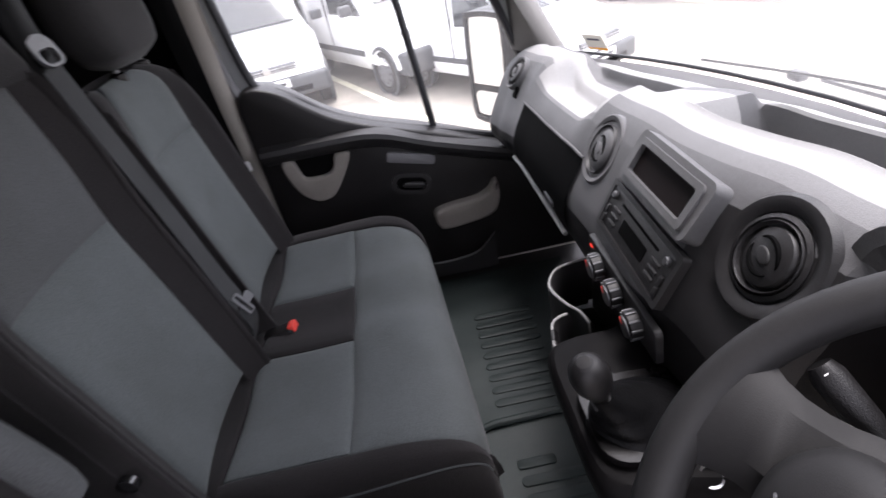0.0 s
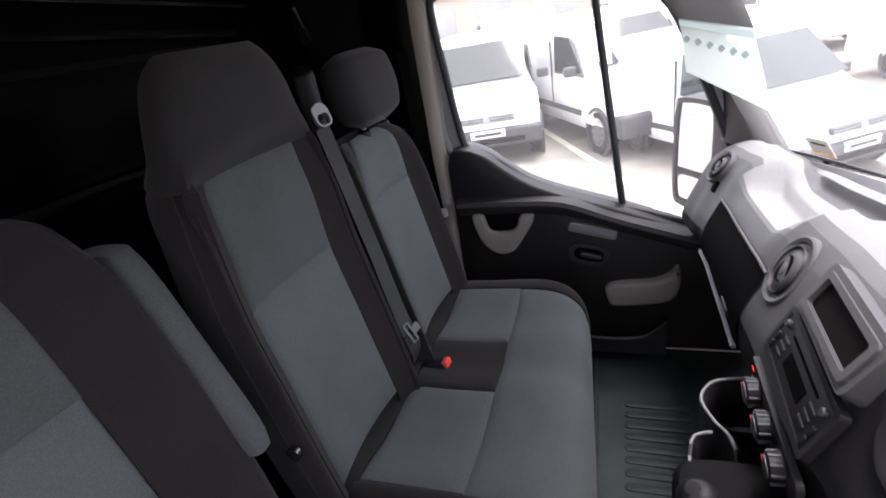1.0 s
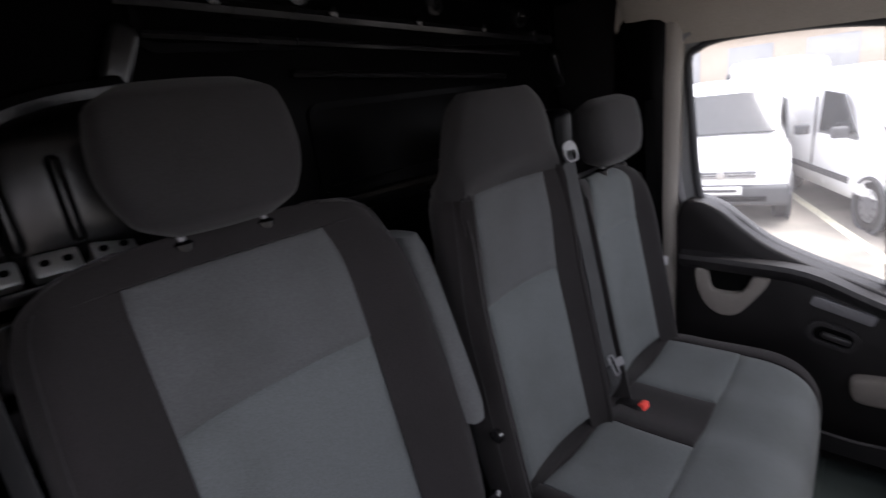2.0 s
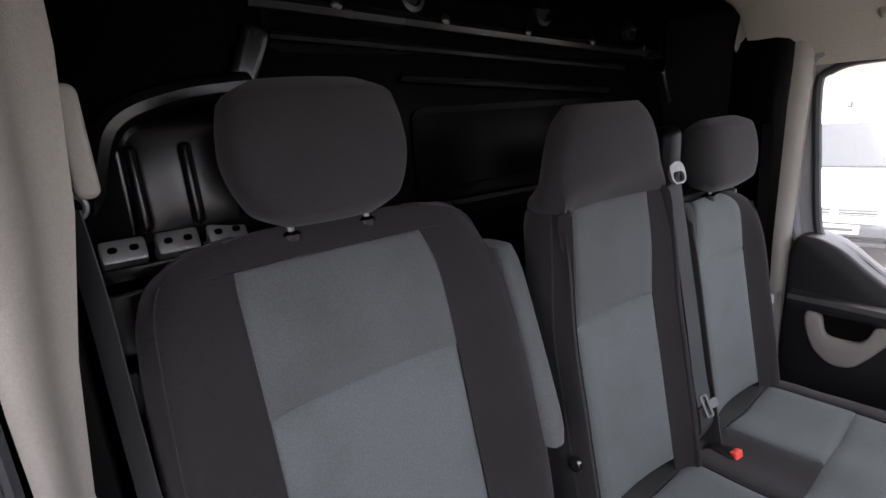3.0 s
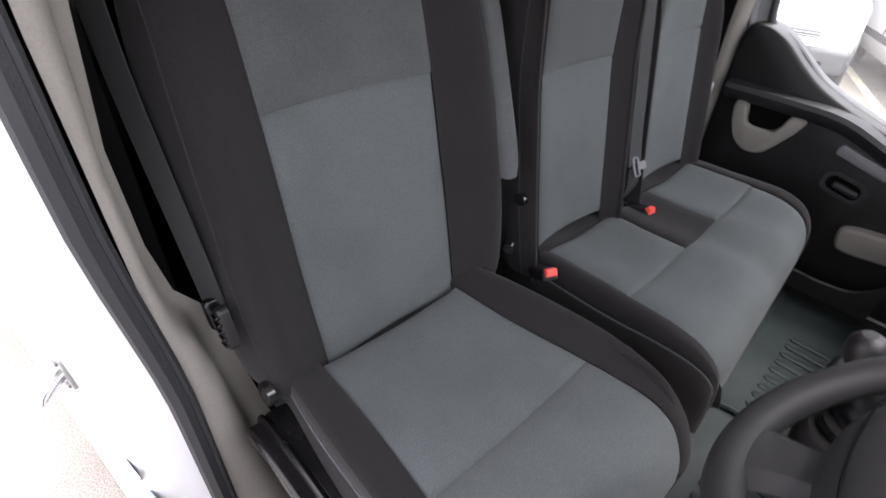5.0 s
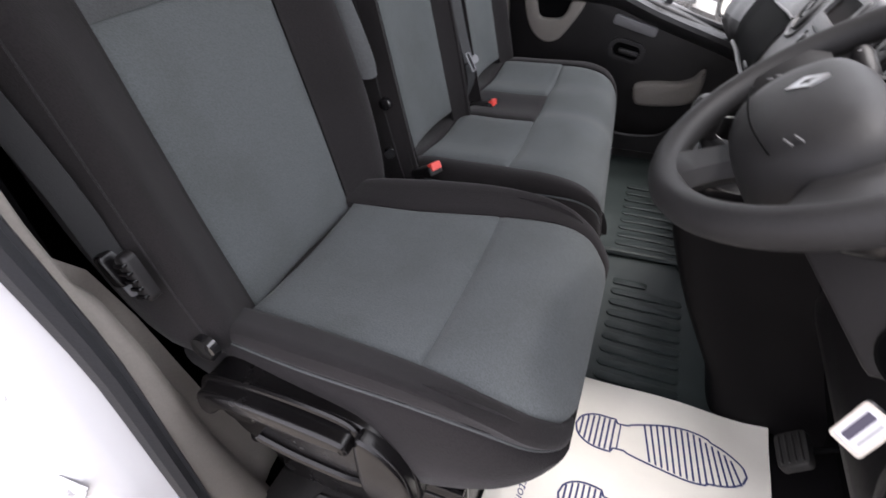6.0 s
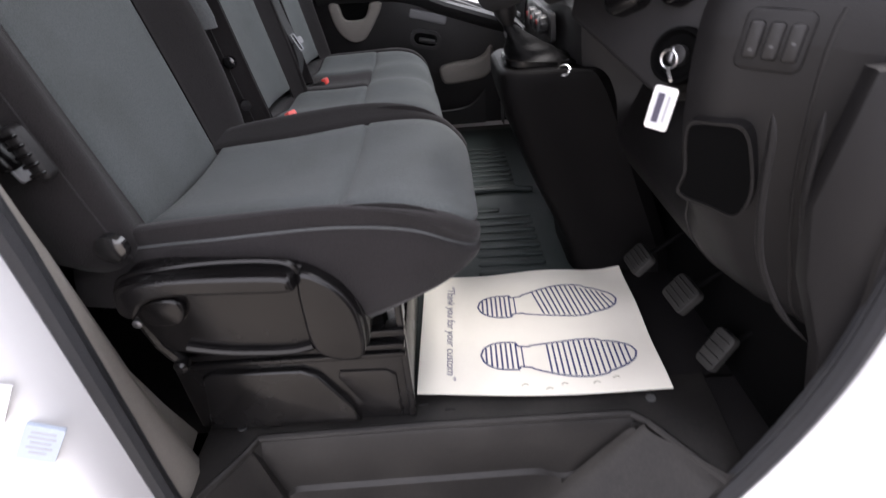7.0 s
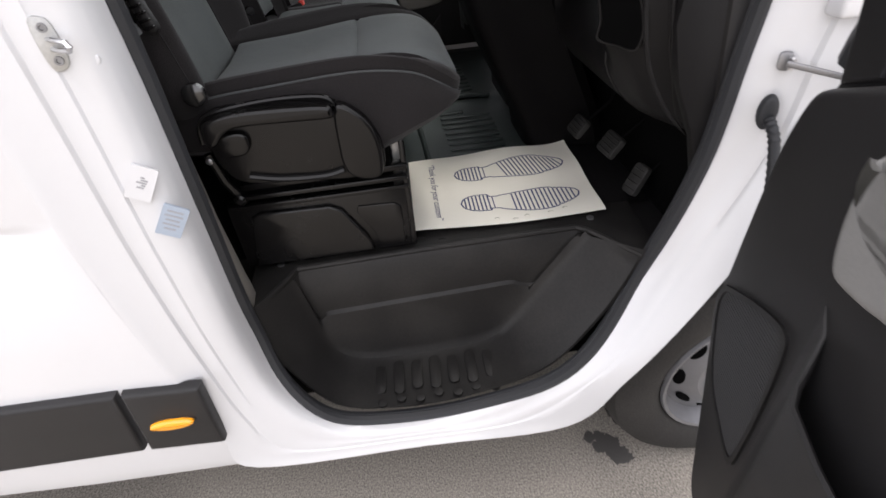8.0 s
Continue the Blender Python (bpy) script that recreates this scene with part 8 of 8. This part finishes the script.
def parked_van(label, m, tall=1.0, paint=None, grille=False, long=1.0):
    """A small panel van: local x to its left, y to its front, z up; about 3.9 m long."""
    v = thing("parked_van", label, "van", "vans in the car park")
    paint = paint or CAR_WHITE
    hw, Lf, Lr = 0.84, 1.55, -2.35 * long
    secs = []
    for y, z0, zb, zt, w, wt in ((Lr, 0.38, 0.9, 1.70 * tall, 0.94, 0.86), (Lr + 0.06, 0.30, 0.9, 1.80 * tall, 1.0, 0.90), (-1.2, 0.28, 0.92, 1.84 * tall, 1.0, 0.92), (-0.2, 0.28, 0.95, 1.82 * tall, 1.0, 0.90), (0.15, 0.28, 0.95, 1.72 * tall, 1.0, 0.86), (0.78, 0.28, 0.95, 1.14, 1.0, 0.82), (0.95, 0.28, 0.92, 1.06, 0.99, 0.84), (1.40, 0.28, 0.80, 0.90, 0.95, 0.84), (Lf - 0.03, 0.30, 0.66, 0.74, 0.86, 0.76), (Lf, 0.34, 0.60, 0.66, 0.80, 0.72)):
        secs.append([m @ Vector((sx * hw * q, y, z)) for sx, q, z in ((-1, w * 0.94, z0), (-1, w, (z0 + zb) / 2), (-1, w, zb), (-1, wt, (zb + zt) / 2 + 0.12 * (zt - zb)), (-1, wt * 0.93, zt - 0.04), (0, 0, zt), (1, wt * 0.93, zt - 0.04), (1, wt, (zb + zt) / 2 + 0.12 * (zt - zb)), (1, w, zb), (1, w, (z0 + zb) / 2), (1, w * 0.94, z0), (0, 0, z0))])
    bm = bmesh.new()
    S = Spline(secs)
    vs = grid(bm, [[S.at(s / 2, t / 2) for t in range(24)] for s in range(19)], close_u=True)
    bm.faces.new(vs[0][::-1])
    bm.faces.new(vs[-1])
    part("body", bm, paint, v, angle=50)

    def quad(name, pts, material, parent=v, th=0.012):
        P = [m @ Vector(p) for p in pts]
        n = (P[1] - P[0]).cross(P[2] - P[0]).normalized() * th
        bm = bmesh.new()
        a, b = [bm.verts.new(p + n) for p in P], [bm.verts.new(p - n) for p in P]
        bm.faces.new(a), bm.faces.new(b[::-1])
        for i in range(len(P)):
            bm.faces.new((a[i], a[(i + 1) % len(P)], b[(i + 1) % len(P)], b[i]))
        return part(name, bm, material, parent, smooth=False)
    for s in (-1, 1):
        quad("side_window", [(s * 0.815, 0.62, 1.02), (s * 0.80, 0.12, 1.55 * tall), (s * 0.795, -0.42, 1.58 * tall), (s * 0.82, -0.42, 1.02)], CARGLASS)
        quad("rub_strip", [(s * 0.848, 0.55, 0.56), (s * 0.848, -1.5, 0.56), (s * 0.848, -1.5, 0.48), (s * 0.848, 0.55, 0.48)], BUMPER)
        quad("door_line", [(s * 0.845, -0.50, 0.42), (s * 0.845, -0.50, 1.5), (s * 0.845, -0.515, 1.5), (s * 0.845, -0.515, 0.42)], BUMPER)
        part("wing_mirror", rbox(-0.09, 0.09, -0.05, 0.05, -0.07, 0.07, 0.03, 3, m @ pose(s * 0.98, 0.50, 1.12)), BUMPER, v)
        lm = m @ pose(s * 0.60, 1.40, 0.80, 0, 0, 0)
        part("headlamp", rbox(-0.15, 0.15, -0.10, 0.10, -0.09, 0.09, 0.05, 3, lm @ pose(0, 0, 0, -18, 0, -s * 20)), LAMPGLASS, v)
        for y in (1.02, -1.48 * long):
            wm = m @ Matrix(((0, 0, s, s * 0.80), (1, 0, 0, y), (0, 1, 0, 0.30), (0, 0, 0, 1)))
            w = part("wheel", lathe([(0.19, 0.02), (0.21, 0.045), (0.28, 0.045), (0.298, 0.02), (0.298, -0.14), (0.2, -0.15)], wm, 28, cap=False), TYRE, v)
            part("hub_cap", lathe([(0.20, 0.02), (0.19, 0.045), (0.16, 0.040), (0.08, 0.055), (0.03, 0.06)], wm, 24), SILVER, w)
            for k in range(9):
                part("trim_slot", slab(rounded(0.022, 0.05, 0.008, 2), 0.036, 0.049, wm @ pose(0.14 * math.cos(2 * math.pi * k / 9), 0.14 * math.sin(2 * math.pi * k / 9), 0, 0, 0, 360 * k / 9 - 90)), BUMPER, w)
            part("arch", lathe([(0.355, 0.03), (0.35, 0.052), (0.305, 0.05), (0.30, 0.0)], wm, 28, cap=False), BUMPER, v)
    quad("windscreen", [(-0.66, 0.80, 1.16), (0.66, 0.80, 1.16), (0.60, 0.20, 1.68 * tall), (-0.60, 0.20, 1.68 * tall)], CARGLASS)
    part("front_bumper", rbox(-0.80, 0.80, 1.22, 1.62, 0.28, 0.60 if not grille else 0.56, 0.06, 4, m), BUMPER, v)
    if grille:
        part("grille", rbox(-0.42, 0.42, 1.45, 1.60, 0.66, 0.74, 0.02, 2, m), BUMPER, v)
        for k in range(2):
            part("grille_bar", rbox(-0.42, 0.42, 1.58, 1.605, 0.675 + 0.03 * k, 0.683 + 0.03 * k, 0.002, 1, m), CHROME, v)
        part("badge", lathe([(0.05, 0), (0.05, 0.012), (0.03, 0.015)], m @ pose(0, 1.60, 0.70) @ pose(0, 0, 0, -90, 0, 0), 20), CHROME, v)
        part("air_intake", rbox(-0.55, 0.55, 1.55, 1.63, 0.34, 0.42, 0.02, 2, m), BLACK, v)
    pl = part("number_plate", rbox(-0.26, 0.26, 1.60, 1.635, 0.44, 0.55, 0.006, 2, m), WHITEPLASTIC, v)
    part("plate_bar", rbox(-0.20, 0.20, 1.630, 1.642, 0.475, 0.515, 0.003, 1, m), BUMPER, pl)
    return v


def at(x, y, turn, k=0.86):
    return pose(x, y, 0, 0, 0, turn) @ Matrix.Scale(k, 4)


first_van = parked_van("white panel van with dark bumper parked across the bays", at(0.54, 7.86, 209, 0.86))
parked_van("white van with a chrome-barred grille facing the bays", at(-1.30, 7.85, 194, 0.84), 1.0, None, True)
parked_van("white van with dark front bumper in the next bay", at(1.82, 6.22, 214, 0.70), 1.0, None, True)
for x, y, t, k in ((5.6, 8.6, 215, 0.9), (8.2, 8.0, 225, 0.95), (-3.8, 8.9, 190, 0.9), (-2.2, 14.5, 20, 0.95), (0.8, 15.0, 25, 0.95), (3.8, 14.6, 30, 0.95), (7.2, 14.0, 35, 0.95), (11.0, 12.8, 40, 0.95), (12.5, 6.6, 250, 0.95), (14.5, 3.6, 255, 0.95)):
    copy_thing(first_van, at(x, y, t, k) @ at(0.54, 7.86, 209, 0.86).inverted())

# a far line of hedge and trees, pale in the haze
LEAF = mat("far_foliage", (0.085, 0.11, 0.06), 0.9, grain=0.6, grain_scale=3, stain=0.4, stain_scale=0.6)
BARK = mat("bark", (0.12, 0.10, 0.08), 0.9, grain=0.5, grain_scale=20)


def tree(x, y, h, seed):
    t = thing("tree", "leafy tree beyond the car park, pale with haze", "tree", "trees beyond the car park")
    r = random.Random(seed)
    part("trunk", tube([(x, y, 0), (x + 0.05, y, h * 0.3), (x - 0.05, y + 0.1, h * 0.6)], [h * 0.03, h * 0.022, h * 0.012], 8), BARK, t)
    limbs = bmesh.new()
    for k in range(6):
        a = r.uniform(0, 6.28)
        tube([(x, y, h * (0.28 + 0.05 * k)), (x + h * 0.13 * math.cos(a), y + h * 0.13 * math.sin(a), h * (0.42 + 0.06 * k))], [h * 0.012, h * 0.005], 5, bm=limbs)
    part("limb", limbs, BARK, t)
    bm = bmesh.new()
    for k in range(700):
        a, b, q = r.uniform(0, 6.28), r.uniform(-1, 1), r.random() ** 0.4
        ww = h * 0.26 * (1 + 0.3 * math.sin(3 * a + seed)) * math.sqrt(max(1 - b * b, 0.02))
        c = Vector((x + ww * q * math.cos(a), y + ww * q * math.sin(a), h * 0.64 + b * h * 0.34 * q))
        s = h * r.uniform(0.012, 0.03)
        u, w = Vector((r.gauss(0, 1), r.gauss(0, 1), r.gauss(0, 1))).normalized(), Vector((r.gauss(0, 1), r.gauss(0, 1), r.gauss(0, 1))).normalized()
        bm.faces.new([bm.verts.new(c + p) for p in (u * s, w * s, -u * s, -w * s)])
    part("crown", bm, LEAF, t, smooth=False)


for i, (x, y, h) in enumerate(((9, 34, 8), (14, 33, 9), (19, 30, 8), (24, 27, 10), (29, 22, 9))):
    tree(x, y, h, i + 3)
hedge = bmesh.new()
rh = random.Random(9)
for k in range(2500):
    a = rh.uniform(0.12, 1)
    c = Vector((8 + 26 * a, 31 - 6 * a + rh.gauss(0, 0.4) - 4 * a * a, rh.uniform(0.1, 2.2)))
    s = rh.uniform(0.12, 0.3)
    u, w = Vector((rh.gauss(0, 1), rh.gauss(0, 1), rh.gauss(0, 1))).normalized(), Vector((rh.gauss(0, 1), rh.gauss(0, 1), rh.gauss(0, 1))).normalized()
    hedge.faces.new([hedge.verts.new(c + p) for p in (u * s, w * s, -u * s, -w * s)])
ob = part("hedge", hedge, LEAF, None, smooth=False)
tagged(ob, "far green hedge along the edge of the car park", "hedge", "", "stuff")
for i, x in enumerate((6.5, 12.5, 17.0)):
    lp = thing("lamp_post", "tall grey steel lamp post in the car park", "lamp post", "lamp posts")
    part("post", tube([(x, 24 - i, 0), (x, 24 - i, 7)], [0.09, 0.05], 8), STEEL, lp)
    part("lantern", rbox(x - 0.35, x + 0.35, 23.85 - i, 24.15 - i, 6.95, 7.05, 0.03), STEEL, lp)

# a long low building behind the hedge
hall = thing("warehouse", "long low warehouse with pale brick walls beyond the car park", "building")
HALL = mat("pale_brick", (0.58, 0.50, 0.42), 0.9, grain=0.3, grain_scale=8, stain=0.3, stain_scale=0.5)
SHEET = mat("grey_roof_sheet", (0.42, 0.43, 0.44), 0.6, grain=0.2, grain_scale=3, stain=0.2, stain_scale=0.3)
part("wall", rbox(-34, 4, 46, 60, 0, 3.4, 0.05), HALL, hall)
bm = bmesh.new()
roof = grid(bm, [[(x, y, z) for y, z in ((45.4, 3.35), (45.4, 3.6), (53, 5.6), (60.6, 3.6), (60.6, 3.35))] for x in (-34.6, 4.6)])
bm.faces.new(roof[0][::-1]), bm.faces.new(roof[1])
part("roof", bm, SHEET, hall, smooth=False)
for k in range(7):
    part("loading_door", rbox(-31 + 5 * k, -28 + 5 * k, 45.93, 46.02, 0, 2.6, 0.02), SHEET, hall)
